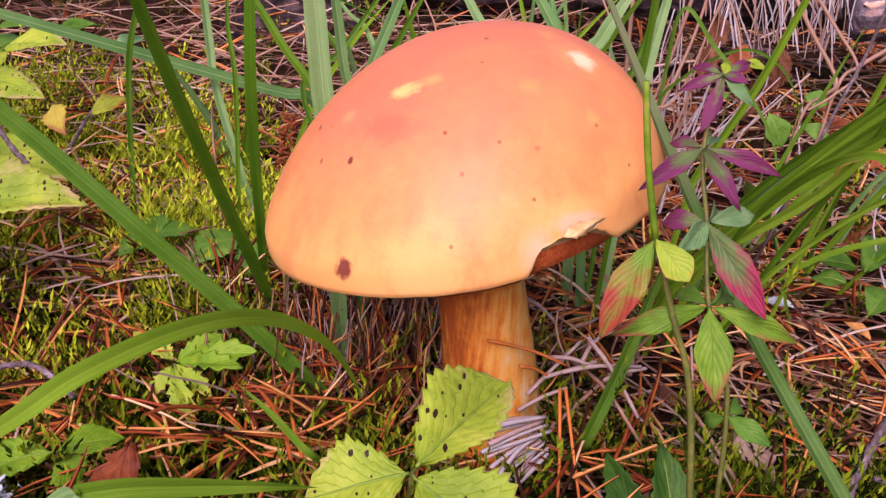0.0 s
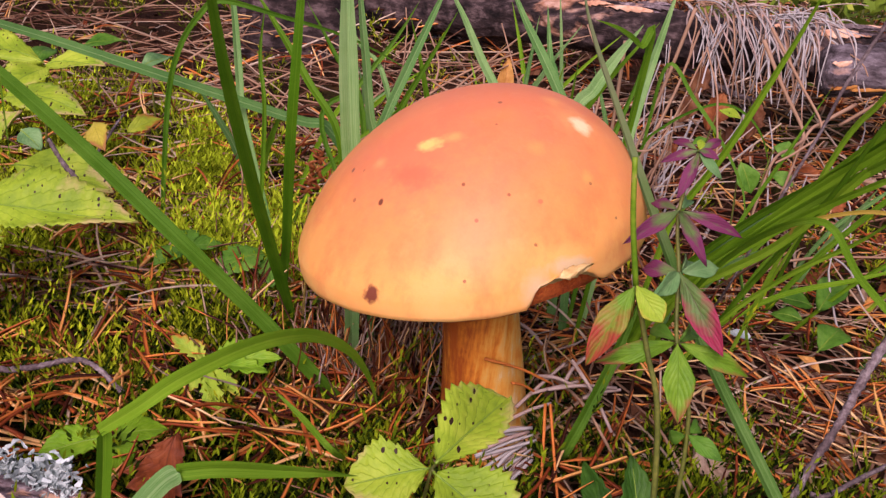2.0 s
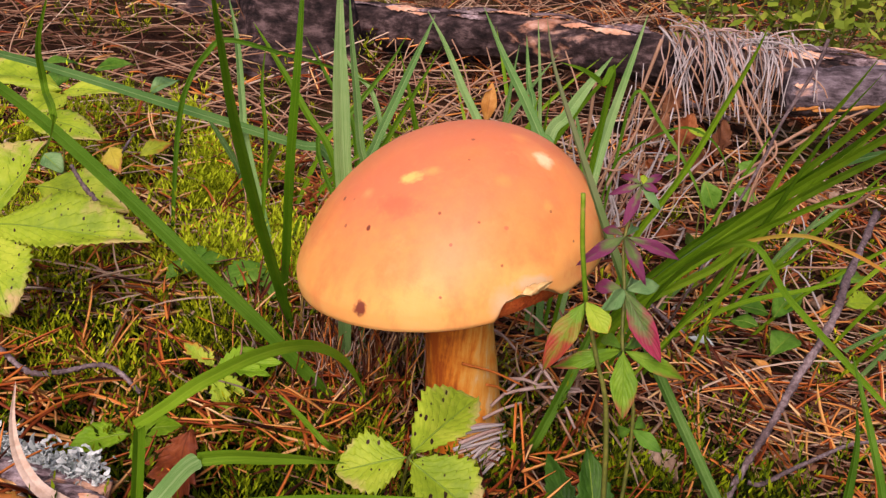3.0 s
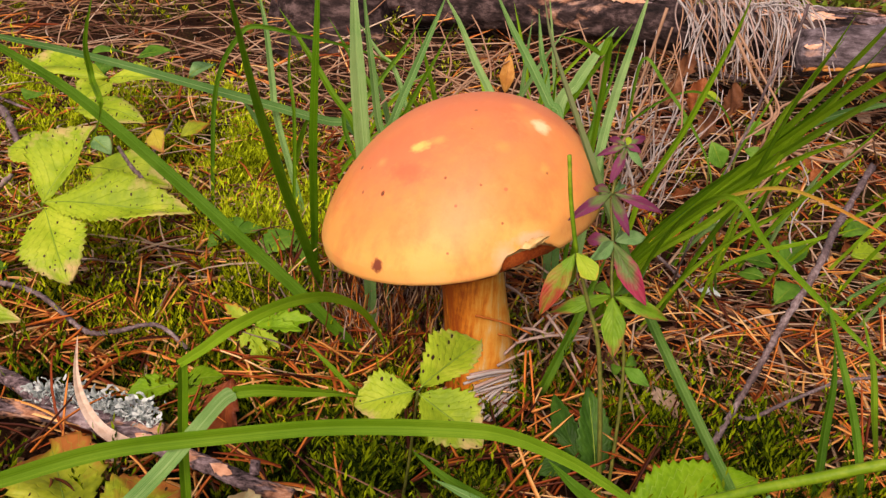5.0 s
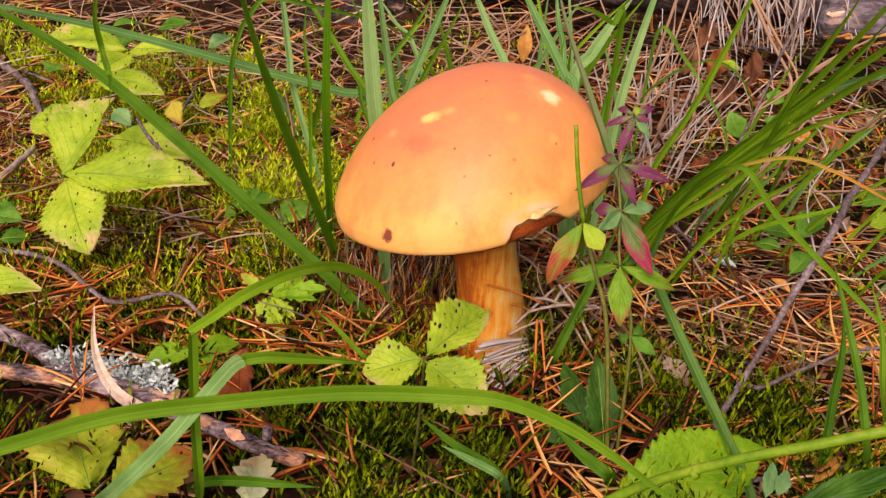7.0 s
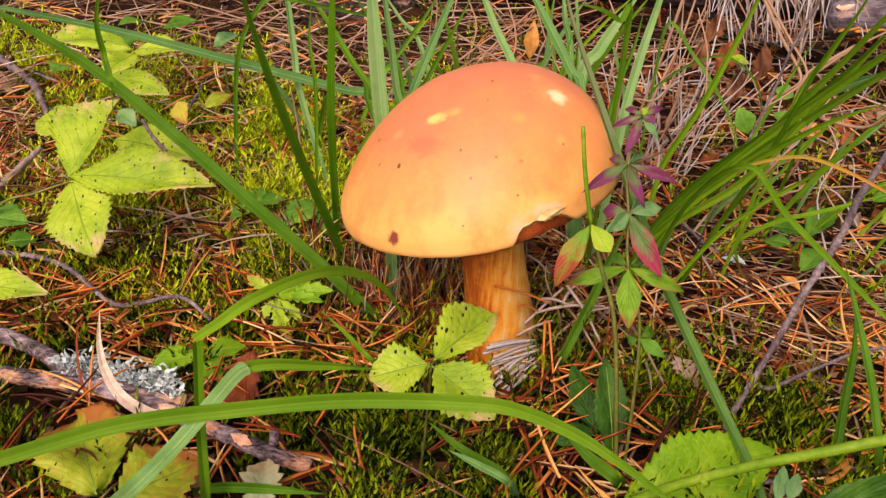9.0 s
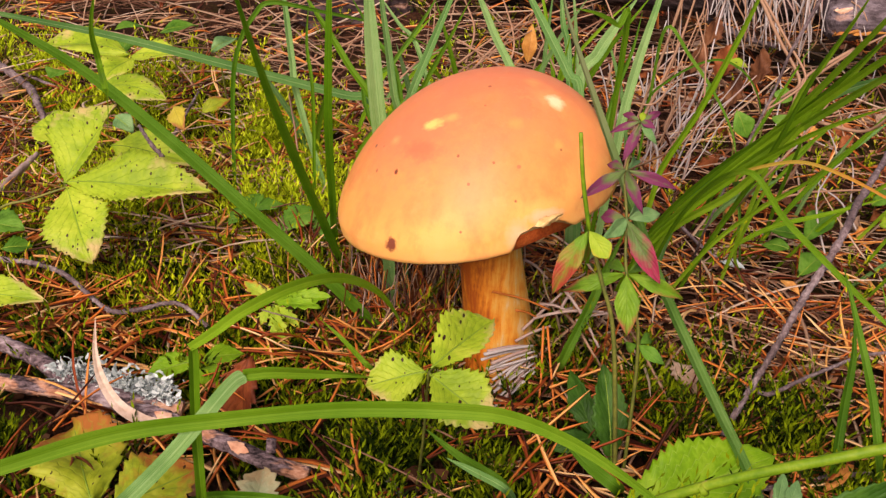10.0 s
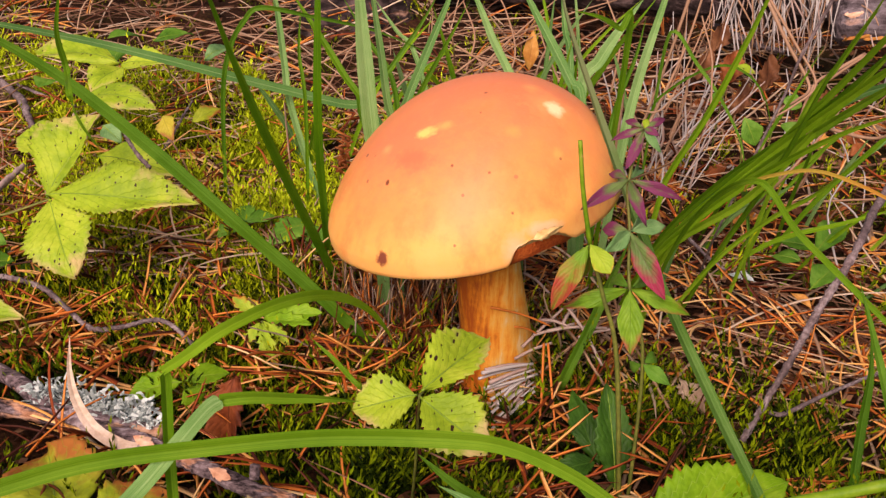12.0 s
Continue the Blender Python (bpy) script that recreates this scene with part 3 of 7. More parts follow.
def leaf_mesh(name, start, tip, width, material, parent=None, label="", up=(0, -0.35, 1), fold=0.18, droop=0.10, teeth=9, tooth=0.10, belly=0.42, seed=1, ripple=0.04, nu=12, nv=None, veins=7.0, lop=0.0):
    """A leaf from stalk to tip: a saw-toothed outline, folded on its midrib, arched, quilted between its veins, with thickness."""
    start, tip, up = Vector(start), Vector(tip), Vector(up)
    rnd = random.Random(seed)
    ln = (tip - start).length
    t = (tip - start).normalized()
    s = t.cross(up).normalized()
    nrm = s.cross(t)
    nv = nv or max(30, teeth * 4)
    ph = rnd.uniform(0, 6)
    grid, uvs = [], []
    for j in range(nv + 1):
        v = j / nv
        w = (v / belly) ** 0.62 if v < belly else max(0.0, (1 - ((v - belly) / (1 - belly)) ** 1.75)) ** 0.92
        saw = (v * teeth) % 1.0
        w *= 1 + (tooth * (saw - 0.5) * 2 if 0.05 < v < 0.97 and tooth else 0)
        w *= 1 + 0.05 * noise.noise((v * 6, seed * 1.7, 3.1))
        for i in range(nu + 1):
            u = i / nu * 2 - 1
            skew = v + 0.05 * abs(u) * (1 - v)
            quilt = abs(math.sin(math.pi * (veins * (v - abs(u) * 0.45) - 0.5))) * (1 - 0.5 * abs(u))
            z = ln * droop * (1 - (2 * v - 0.8) ** 2) + abs(u) * w * width * 0.5 * fold
            z += 0.032 * width * quilt * min(1, abs(u) * 5) + ripple * ln * math.sin(v * 5 + u * 2.5 + ph) * 0.6
            z += ripple * width * noise.noise((u * 2.5 + seed, v * 4, ph)) * abs(u)
            grid.append(start + t * (ln * skew) + s * (u * w * width * 0.5 * (1 + lop if u < 0 else 1 - lop)) + nrm * z)
            uvs.append((i / nu, v))
    m = len(grid)
    verts = grid + [g - nrm * 0.0003 for g in grid]
    faces = []
    for j in range(nv):
        for i in range(nu):
            a = j * (nu + 1) + i
            q = (a, a + 1, a + nu + 2, a + nu + 1)
            faces += [q, tuple(m + k for k in reversed(q))]
    rim = [i for i in range(nu + 1)] + [j * (nu + 1) + nu for j in range(1, nv + 1)] + [nv * (nu + 1) + i for i in range(nu - 1, -1, -1)] + [j * (nu + 1) for j in range(nv - 1, 0, -1)]
    for a, b in zip(rim, rim[1:] + rim[:1]):
        faces.append((b, a, m + a, m + b))
    ob = solid(name, verts, faces, material, parent, label, uvs + uvs)
    if parent and width >= 0.014 and name == "leaf":
        ridge = [grid[j * (nu + 1) + nu // 2] for j in range(0, nv - 2, 3)]
        tube("midrib", ridge, 0.00042, 0.00014, M_MIDRIB, ob, sides=5, per=2)
    return ob


def height(x, y):
    """The forest floor: small hummocks of moss and litter, level round the mushroom."""
    h = 0.013 * noise.noise((x * 11 + 3, y * 11, 1.5)) + 0.007 * noise.noise((x * 31, y * 31 + 7, 4.0))
    far = max(0.0, y - 0.75)
    bank = 0.17 * min(max(0.0, y - 0.5), 0.42)
    return h - 0.007 + bank + 0.03 * min(far, 6.0) + 0.03 * noise.noise((x * 2.2, y * 2.2, 9)) * min(1, far * 2)


# ---- ground ----
def build_ground():
    near_x, near_y = np.linspace(-1.0, 1.0, 161), np.linspace(-0.7, 1.5, 177)
    far = np.array([1.3, 1.8, 2.6, 4, 7, 14, 30, 80, 220])
    xs = np.r_[-far[::-1], near_x, far]
    ys = np.r_[-far[::-1] - 0.2, near_y, far + 0.6]
    verts = [(float(x), float(y), height(x, y) if max(abs(x), abs(y)) < 3 else 0.3 * noise.noise((x * 0.2, y * 0.2, 2))) for y in ys for x in xs]
    nx = len(xs)
    faces = [(j * nx + i, j * nx + i + 1, (j + 1) * nx + i + 1, (j + 1) * nx + i) for j in range(len(ys) - 1) for i in range(nx - 1)]
    ob = solid("ground", verts, faces, M_SOIL)
    return tagged(ob, "dark forest soil under moss and needle litter", "ground", kind="structure")


build_ground()


def quads_object(name, quads, material, label, category, smooth=False):
    """One mesh of many separate small four-sided pieces, an array of (n, 4, 3)."""
    q = np.ascontiguousarray(quads, dtype=np.float32)
    n = len(q)
    me = bpy.data.meshes.new(name)
    me.vertices.add(n * 4)
    me.vertices.foreach_set("co", q.ravel())
    me.loops.add(n * 4)
    me.loops.foreach_set("vertex_index", np.arange(n * 4, dtype=np.int32))
    me.polygons.add(n)
    me.polygons.foreach_set("loop_start", np.arange(0, n * 4, 4, dtype=np.int32))
    me.update(calc_edges=True)
    me.materials.append(material)
    return tagged(new(name, me), label, category, kind="stuff")


def strips_object(name, sections, material, label, category, close=True):
    """One mesh of many rods or ribbons: an array (count, rings, sides, 3)."""
    a = np.ascontiguousarray(sections, dtype=np.float32)
    n, r, s, _ = a.shape
    me = bpy.data.meshes.new(name)
    me.vertices.add(n * r * s)
    me.vertices.foreach_set("co", a.ravel())
    base = (np.arange(n) * r * s)[:, None, None]
    i = np.arange(r - 1)[None, :, None] * s
    k = np.arange(s)[None, None, :]
    k2 = (k + 1) % s
    f = np.stack([base + i + k, base + i + k2, base + i + s + k2, base + i + s + k], -1).reshape(-1, 4).astype(np.int32)
    me.loops.add(f.size)
    me.loops.foreach_set("vertex_index", f.ravel())
    me.polygons.add(len(f))
    me.polygons.foreach_set("loop_start", np.arange(0, f.size, 4, dtype=np.int32))
    me.polygons.foreach_set("use_smooth", np.ones(len(f), dtype=bool))
    me.update(calc_edges=True)
    me.materials.append(material)
    return tagged(new(name, me), label, category, kind="stuff")


rng = np.random.default_rng(7)


def scatter(n, keep, y0=0.04, y1=1.5, spread=0.62):
    """Places on the floor, denser towards the near side, thinned by keep(x, y)."""
    out = []
    while len(out) < n:
        y = y0 + (y1 - y0) * rng.random() ** 1.9
        x = (rng.random() * 2 - 1) * (0.16 + spread * (y + 0.1))
        if rng.random() < keep(x, y):
            out.append((x, y, height(x, y)))
    return np.array(out)


def cushion(x, y):
    """Above zero where a moss cushion bulges, below in the needle-filled hollows."""
    return noise.noise((x * 15, y * 15, 3)) + 0.4 * noise.noise((x * 37, y * 37, 6))


BARE_LINES = (  # sticks and leaves that lie free of the moss: ends and half width
    ((-0.218, 0.200, 0.016), (-0.129, 0.186, 0.015), 0.013), ((-0.129, 0.186, 0.015), (-0.075, 0.166, 0.015), 0.013), ((-0.075, 0.166, 0.015), (-0.038, 0.152, 0.012), 0.014),
    ((-0.228, 0.242, 0.018), (-0.156, 0.203, 0.022), 0.008), ((-0.151, 0.176, 0.020), (-0.119, 0.129, 0.016), 0.017), ((-0.112, 0.125, 0.016), (-0.088, 0.158, 0.020), 0.015), ((-0.058, 0.126, 0.016), (-0.062, 0.152, 0.020), 0.008),
    ((-0.267, 0.306, 0.018), (-0.212, 0.293, 0.020), 0.009), ((-0.212, 0.293, 0.020), (-0.172, 0.261, 0.014), 0.009), ((-0.172, 0.261, 0.014), (-0.121, 0.263, 0.014), 0.009), ((-0.086, 0.228, 0.034), (-0.097, 0.209, 0.014), 0.012),
    ((0.138, 0.258, 0.002), (0.218, 0.421, 0.028), 0.007), ((0.158, 0.283, 0.008), (0.233, 0.318, 0.020), 0.006), ((-0.223, 0.244, 0.018), (-0.180, 0.263, 0.018), 0.005))


def lies_free(x, y):
    """True beside a stick or leaf that the moss leaves bare."""
    for a, b, reach in BARE_LINES:
        dx, dy = b[0] - a[0], b[1] - a[1]
        f = min(1.0, max(0.0, ((x - a[0]) * dx + (y - a[1]) * dy) / (dx * dx + dy * dy)))
        if math.hypot(x - a[0] - f * dx, y - a[1] - f * dy) < reach:
            return True
    return False


def moss_share(x, y):
    """Where moss grows: thick on the near side of the twigs, patchy in the needles."""
    n = noise.noise((x * 9, y * 9, 21)) * 0.5 + 0.5
    n2 = noise.noise((x * 24, y * 24, 5)) * 0.5 + 0.5
    left = 1 / (1 + math.exp((x + 0.045) * 45))
    front = 1 / (1 + math.exp((y - 0.265) * 55))
    s = left * (0.55 + 0.75 * n) + (1 - left) * (0.12 * n + front * (0.25 + 0.75 * n))
    if 0.06 < x < 0.16 and 0.145 < y < 0.225 or lies_free(x, y):
        return 0.0
    if (x - 0.02) ** 2 + (y - 0.29) ** 2 < 0.028 ** 2:
        s *= 0.2
    if y > 0.62:
        s *= max(0.12, 1 - 6 * (y - 0.62))
    if x < 0 and y > 0.3:
        s *= min(1.3, max(0.25, 0.8 + 2.5 * cushion(x, y)))
    if x < 0 and 0.36 < y < 0.8:
        s *= 0.45
    tuft = noise.noise((x * 62, y * 62, 14)) + 0.5 * noise.noise((x * 28, y * 28, 17))
    return s * min(1.0, max(0.05, (n2 - 0.3) * 2.6)) * min(1.0, max(0.08, 0.45 + 1.7 * tuft))


def build_moss(p, body, tips, label, grow=1.0):
    n = len(p)
    p = p + np.array([(0, 0, 0.016 * max(0.0, cushion(q[0], q[1]))) for q in p])
    h = rng.uniform(0.012, 0.027, n) * (0.7 + 0.6 * rng.random(n)) * grow ** 0.6
    clump = np.array([noise.noise((q[0] * 42, q[1] * 42, 12)) for q in p])
    h *= np.clip(1.0 + 1.3 * clump, 0.4, 1.8)
    lean = rng.normal(0, 0.30, (n, 2))
    axis = np.c_[lean, np.ones(n)]
    axis /= np.linalg.norm(axis, axis=1)[:, None]
    yaw = rng.random(n) * 6.28
    size = rng.uniform(0.8, 1.3, n) * grow
    quads, slots = [], []

    def leaf(at, direction, length, width, roll, slot):
        side = np.cross(direction, np.c_[np.cos(roll), np.sin(roll), np.full(n, 0.6)])
        side /= np.linalg.norm(side, axis=1)[:, None] + 1e-9
        mid = at + direction * (length * size * 0.42)[:, None]
        quads.append(np.stack([at, mid + side * (width * size * 0.5)[:, None], at + direction * (length * size)[:, None], mid - side * (width * size * 0.5)[:, None]], 1))
        slots.append(np.full(n, slot, dtype=np.int32))

    down = np.array([0, 0, 0.003])
    for b in range(8):
        f = 0.22 + 0.78 * (b + 0.5) / 8
        a = yaw + b * 2.4
        out = np.c_[np.cos(a), np.sin(a), np.full(n, 0.35 + 0.9 * f)]
        out /= np.linalg.norm(out, axis=1)[:, None]
        root = p + axis * (h * f)[:, None] - down
        bl = h * (0.50 - 0.26 * f) * rng.uniform(0.7, 1.25, n)
        rise = (bl * 0.35)[:, None] * np.array([0, 0, 1.0])
        for k in range(5):
            g = (k + 0.3) / 5
            at = root + out * (bl * g)[:, None] + rise * (g * g)
            turn = 1.3 if k % 2 else -1.3
            d = out + np.array([0, 0, 0.7 * g]) + np.c_[np.cos(a + turn), np.sin(a + turn), np.full(n, 0.15)] * (0.42 - 0.22 * g)
            d /= np.linalg.norm(d, axis=1)[:, None]
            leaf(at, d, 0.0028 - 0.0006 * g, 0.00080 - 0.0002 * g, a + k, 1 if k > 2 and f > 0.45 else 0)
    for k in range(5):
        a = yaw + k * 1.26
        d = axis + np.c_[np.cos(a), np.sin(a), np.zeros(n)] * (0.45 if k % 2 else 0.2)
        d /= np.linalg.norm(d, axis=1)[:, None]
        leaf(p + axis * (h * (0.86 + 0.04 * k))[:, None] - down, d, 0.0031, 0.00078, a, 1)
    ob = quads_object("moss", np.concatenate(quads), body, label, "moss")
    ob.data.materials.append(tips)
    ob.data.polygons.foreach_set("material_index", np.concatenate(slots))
    return ob


carpet = scatter(8600, moss_share)
# Shoots on the near side get the green with shade painted in.
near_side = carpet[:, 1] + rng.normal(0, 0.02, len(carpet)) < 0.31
build_moss(carpet[near_side], M_MOSS_GREEN_SHADE, M_MOSS_GREEN_SHADE_TIP, "green feathery moss with shade in its colour covering the forest floor", 1.55)
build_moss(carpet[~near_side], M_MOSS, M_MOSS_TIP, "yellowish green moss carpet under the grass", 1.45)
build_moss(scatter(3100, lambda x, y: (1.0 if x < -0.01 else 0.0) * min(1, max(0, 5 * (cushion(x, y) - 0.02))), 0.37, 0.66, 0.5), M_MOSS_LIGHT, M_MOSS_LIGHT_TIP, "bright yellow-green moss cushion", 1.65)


build_moss(scatter(1300, lambda x, y: 0.0 if lies_free(x, y) or x > -0.015 or math.hypot(x + 0.03, y - 0.33) < 0.035 else 0.35 + 0.9 * noise.noise((x * 22, y * 22, 14)), 0.27, 0.41, 0.4), M_MOSS_GREEN_SHADE, M_MOSS_TIP, "olive moss between the bramble and the twigs", 1.5)


def front_moss(x, y):
    if 0.06 < x < 0.15 and 0.14 < y < 0.225 or x < 0.03 or lies_free(x, y):
        return 0.0
    return 0.9 * (0.25 + noise.noise((x * 12, y * 12, 8)) + (0.3 if y < 0.25 else 0.0) + (0.35 if x > 0.12 and y < 0.30 else 0.0))


build_moss(scatter(2000, front_moss, 0.10, 0.30, 0.6), M_MOSS_GREEN_SHADE, M_MOSS_GREEN_SHADE_TIP, "green moss between fallen needles", 1.55)


def rods(places, length, radius, rise, bend, rings=5, flat=1.0, sides=3, paired=False):
    """Thin bent rods lying on the floor: arrays for strips_object."""
    n = len(places)
    a = rng.random(n) * 6.283
    up = rise * rng.normal(0, 1, n)
    if paired:
        a[1::2] = a[0:n - 1:2] + rng.normal(0, 0.16, n // 2)
        up[1::2] = up[0:n - 1:2] + rng.normal(0, 0.06, n // 2)
        places = places.copy()
        places[1::2] = places[0:n - 1:2]
    d = np.c_[np.cos(a), np.sin(a), np.abs(up)]
    d /= np.linalg.norm(d, axis=1)[:, None]
    side = np.c_[-np.sin(a), np.cos(a), np.zeros(n)]
    upv = np.cross(d, side)
    cb, cu = rng.normal(0, bend, n), -np.abs(rng.normal(0, bend, n))
    out = np.zeros((n, rings, sides, 3))
    for i in range(rings):
        f = i / (rings - 1)
        c = places + d * (length * f)[:, None] + side * (cb * length * (f - 0.5) ** 2)[:, None] + upv * (cu * length * f * f)[:, None]
        c[:, 2] = np.maximum(c[:, 2], places[:, 2] - 0.004)
        r = radius * (0.5 + 0.5 * min(1, 3 * (1 - f) + 0.15)) * (1 if i < rings - 1 else 0.4)
        for k in range(sides):
            b = 6.283 * k / sides
            out[:, i, k] = c + side * (np.cos(b) * r)[:, None] + upv * (np.sin(b) * r * flat)[:, None]
    return out


def needle_share(x, y):
    n = noise.noise((x * 13 + 4, y * 13, 33)) * 0.5 + 0.5
    clump = min(1.0, max(0.0, (n - 0.38) * 4))
    share = 0.12 + 0.88 * clump if x < -0.03 else 0.55 + 0.65 * n
    if x < 0 and y > 0.3:
        share = min(1.2, max(0.12, 0.6 - 2.5 * cushion(x, y)))
    if lies_free(x, y):
        share *= 0.7
    if x < 0 and y > 0.62:
        share *= 0.45
    if x < -0.03 and y < 0.34:
        share *= 0.62
    if y < 0.26 and -0.03 < x < 0.14:
        share *= 0.6
    return share * (0.45 + 0.75 * clump if y < 0.30 else 1.0) * (0.95 if y < 0.28 and x > 0.03 else 1.0) * (2.2 if x < 0 and 0.36 < y < 0.64 else 1.0)


def build_litter():
    n = 10600
    p = scatter(n, needle_share)
    p[:, 2] += np.where(p[:, 0] < -0.02, rng.uniform(0.012, 0.036, n), rng.uniform(0.001, 0.018, n) + np.where(p[:, 1] < 0.29, 0.008, 0.0))
    p[:, 2] += np.array([0.016 * max(0.0, cushion(q[0], q[1])) if q[0] < 0 and q[1] > 0.3 else 0.0 for q in p])
    strips_object("needle_litter", rods(p, rng.uniform(0.022, 0.046, n), rng.uniform(0.00055, 0.00092, n), 0.42, 0.15, rings=6, paired=True), M_NEEDLE, "orange-brown fallen pine needles strewn over moss", "pine needles")
    n = 620
    p = scatter(n, lambda x, y: max(0.1, 0.5 + 1.2 * noise.noise((x * 18, y * 18, 40))) if x < -0.02 else 0.0, 0.25, 0.46, 0.4)
    p[:, 2] += rng.uniform(0.020, 0.036, n)
    strips_object("needle_litter", rods(p, rng.uniform(0.024, 0.044, n), rng.uniform(0.0006, 0.0009, n), 0.45, 0.15, rings=6, paired=True), M_NEEDLE, "rusty pine needles fallen on top of the moss", "pine needles")
    n = 1000
    p = scatter(n, lambda x, y: 0.8 if x < 0 else 0.0, 0.35, 0.66)
    p[:, 2] += rng.uniform(0.014, 0.034, n) + np.array([0.016 * max(0.0, cushion(q[0], q[1])) for q in p])
    strips_object("dry_grass", rods(p, rng.uniform(0.025, 0.07, n), rng.uniform(0.0005, 0.0009, n), 0.30, 0.2, rings=6), M_STRAW, "tan needles and straw bits lying on the moss", "dry grass")
    n = 2700
    p = scatter(n, lambda x, y: (0.5 if x > 0.08 and y > 0.5 else 0.9 if x > 0.05 or y > 0.6 else 0.42 if y > 0.45 else 0.12 if y > 0.33 else 0.10) * (0.12 if y < 0.29 else 1.0))
    p[:, 2] += rng.uniform(0.002, 0.014, n)
    strips_object("dry_grass", rods(p, rng.uniform(0.05, 0.16, n), rng.uniform(0.0005, 0.0011, n), 0.16, 0.3, rings=8, flat=0.35, sides=4), M_STRAW, "pale dry grass stalks lying over the litter", "dry grass")


build_litter()


def build_flakes(n):
    """Crumbs of bark and broken leaves between the needles."""
    p = scatter(n, lambda x, y: (0.35 if y < 0.27 else 0.9) if x > -0.03 else 0.35)
    p[:, 2] += rng.uniform(0.0, 0.008, n)
    a = rng.random(n) * 6.283
    d = np.c_[np.cos(a), np.sin(a), rng.normal(0, 0.35, n)]
    w = np.c_[-np.sin(a), np.cos(a), rng.normal(0, 0.45, n)]
    ln, wd = rng.uniform(0.002, 0.007, n)[:, None], rng.uniform(0.001, 0.004, n)[:, None]
    bend = np.c_[np.zeros((n, 2)), rng.uniform(0.0, 0.002, n)]
    one = np.stack([p - d * ln - w * wd * 0.6, p - w * wd + bend, p + w * wd * 0.8 + bend, p - d * ln * 0.8 + w * wd * 0.7], 1)
    two = np.stack([p - w * wd + bend, p + d * ln - w * wd * 0.5, p + d * ln * 0.9 + w * wd * 0.6, p + w * wd * 0.8 + bend], 1)
    quads_object("leaf_crumbs", np.concatenate([one, two]), M_CRUMB, "crumbs of bark and broken brown leaves", "litter")


build_flakes(6000)


def around(n):
    """Places of the floor round about, where the near scatter ends."""
    out = []
    while len(out) < n:
        x, y = rng.uniform(-1.7, 1.7), rng.uniform(-1.2, 2.2)
        if not (-0.1 < y < 1.5 and abs(x) < 0.3 + 0.62 * (y + 0.1)) and math.hypot(x, y - 0.5) < 1.7 and noise.noise((x * 5, y * 5, 2)) > -0.25:
            out.append((x, y, height(x, y)))
    return np.array(out)


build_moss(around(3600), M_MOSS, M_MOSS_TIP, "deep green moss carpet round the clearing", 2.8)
far_needles = around(3500)
far_needles[:, 2] += 0.02
strips_object("needle_litter", rods(far_needles, rng.uniform(0.04, 0.07, 3500), rng.uniform(0.0006, 0.0009, 3500), 0.3, 0.12), M_NEEDLE, "fallen pine needles round the clearing", "pine needles")


# ---- the mushroom ----
CAP_C, CAP_R, CAP_H = Vector((0.0053, 0.2892, 0.1045)), (0.0666, 0.0715), 0.0506
CAP_TURN = Matrix.Rotation(-0.2258, 3, "Y") @ Matrix.Rotation(0.0315, 3, "X")


def cap_point(r, z, phi):
    wob = 1 + 0.012 * math.sin(3 * phi + 1) + 0.008 * math.sin(5 * phi + 2.2)
    return CAP_C + CAP_TURN @ Vector((CAP_R[0] * r * wob * math.cos(phi) + 0.0107 * max(z, 0.0), CAP_R[1] * r * wob * math.sin(phi), CAP_H * z))


def bite_depth(phi):
    """How far the slug-eaten notch cuts up into the rim."""
    d = (math.degrees(phi) + 60 + 180) % 360 - 180
    half = 11.5 if d < 0 else 17.0
    if abs(d) > half:
        return 0.0
    w = 1 - (d / half) ** 2 if d < 0 else 1 - d / half
    return w * (0.056 + 0.016 * noise.noise((d * 0.45, 3.3, 1)))


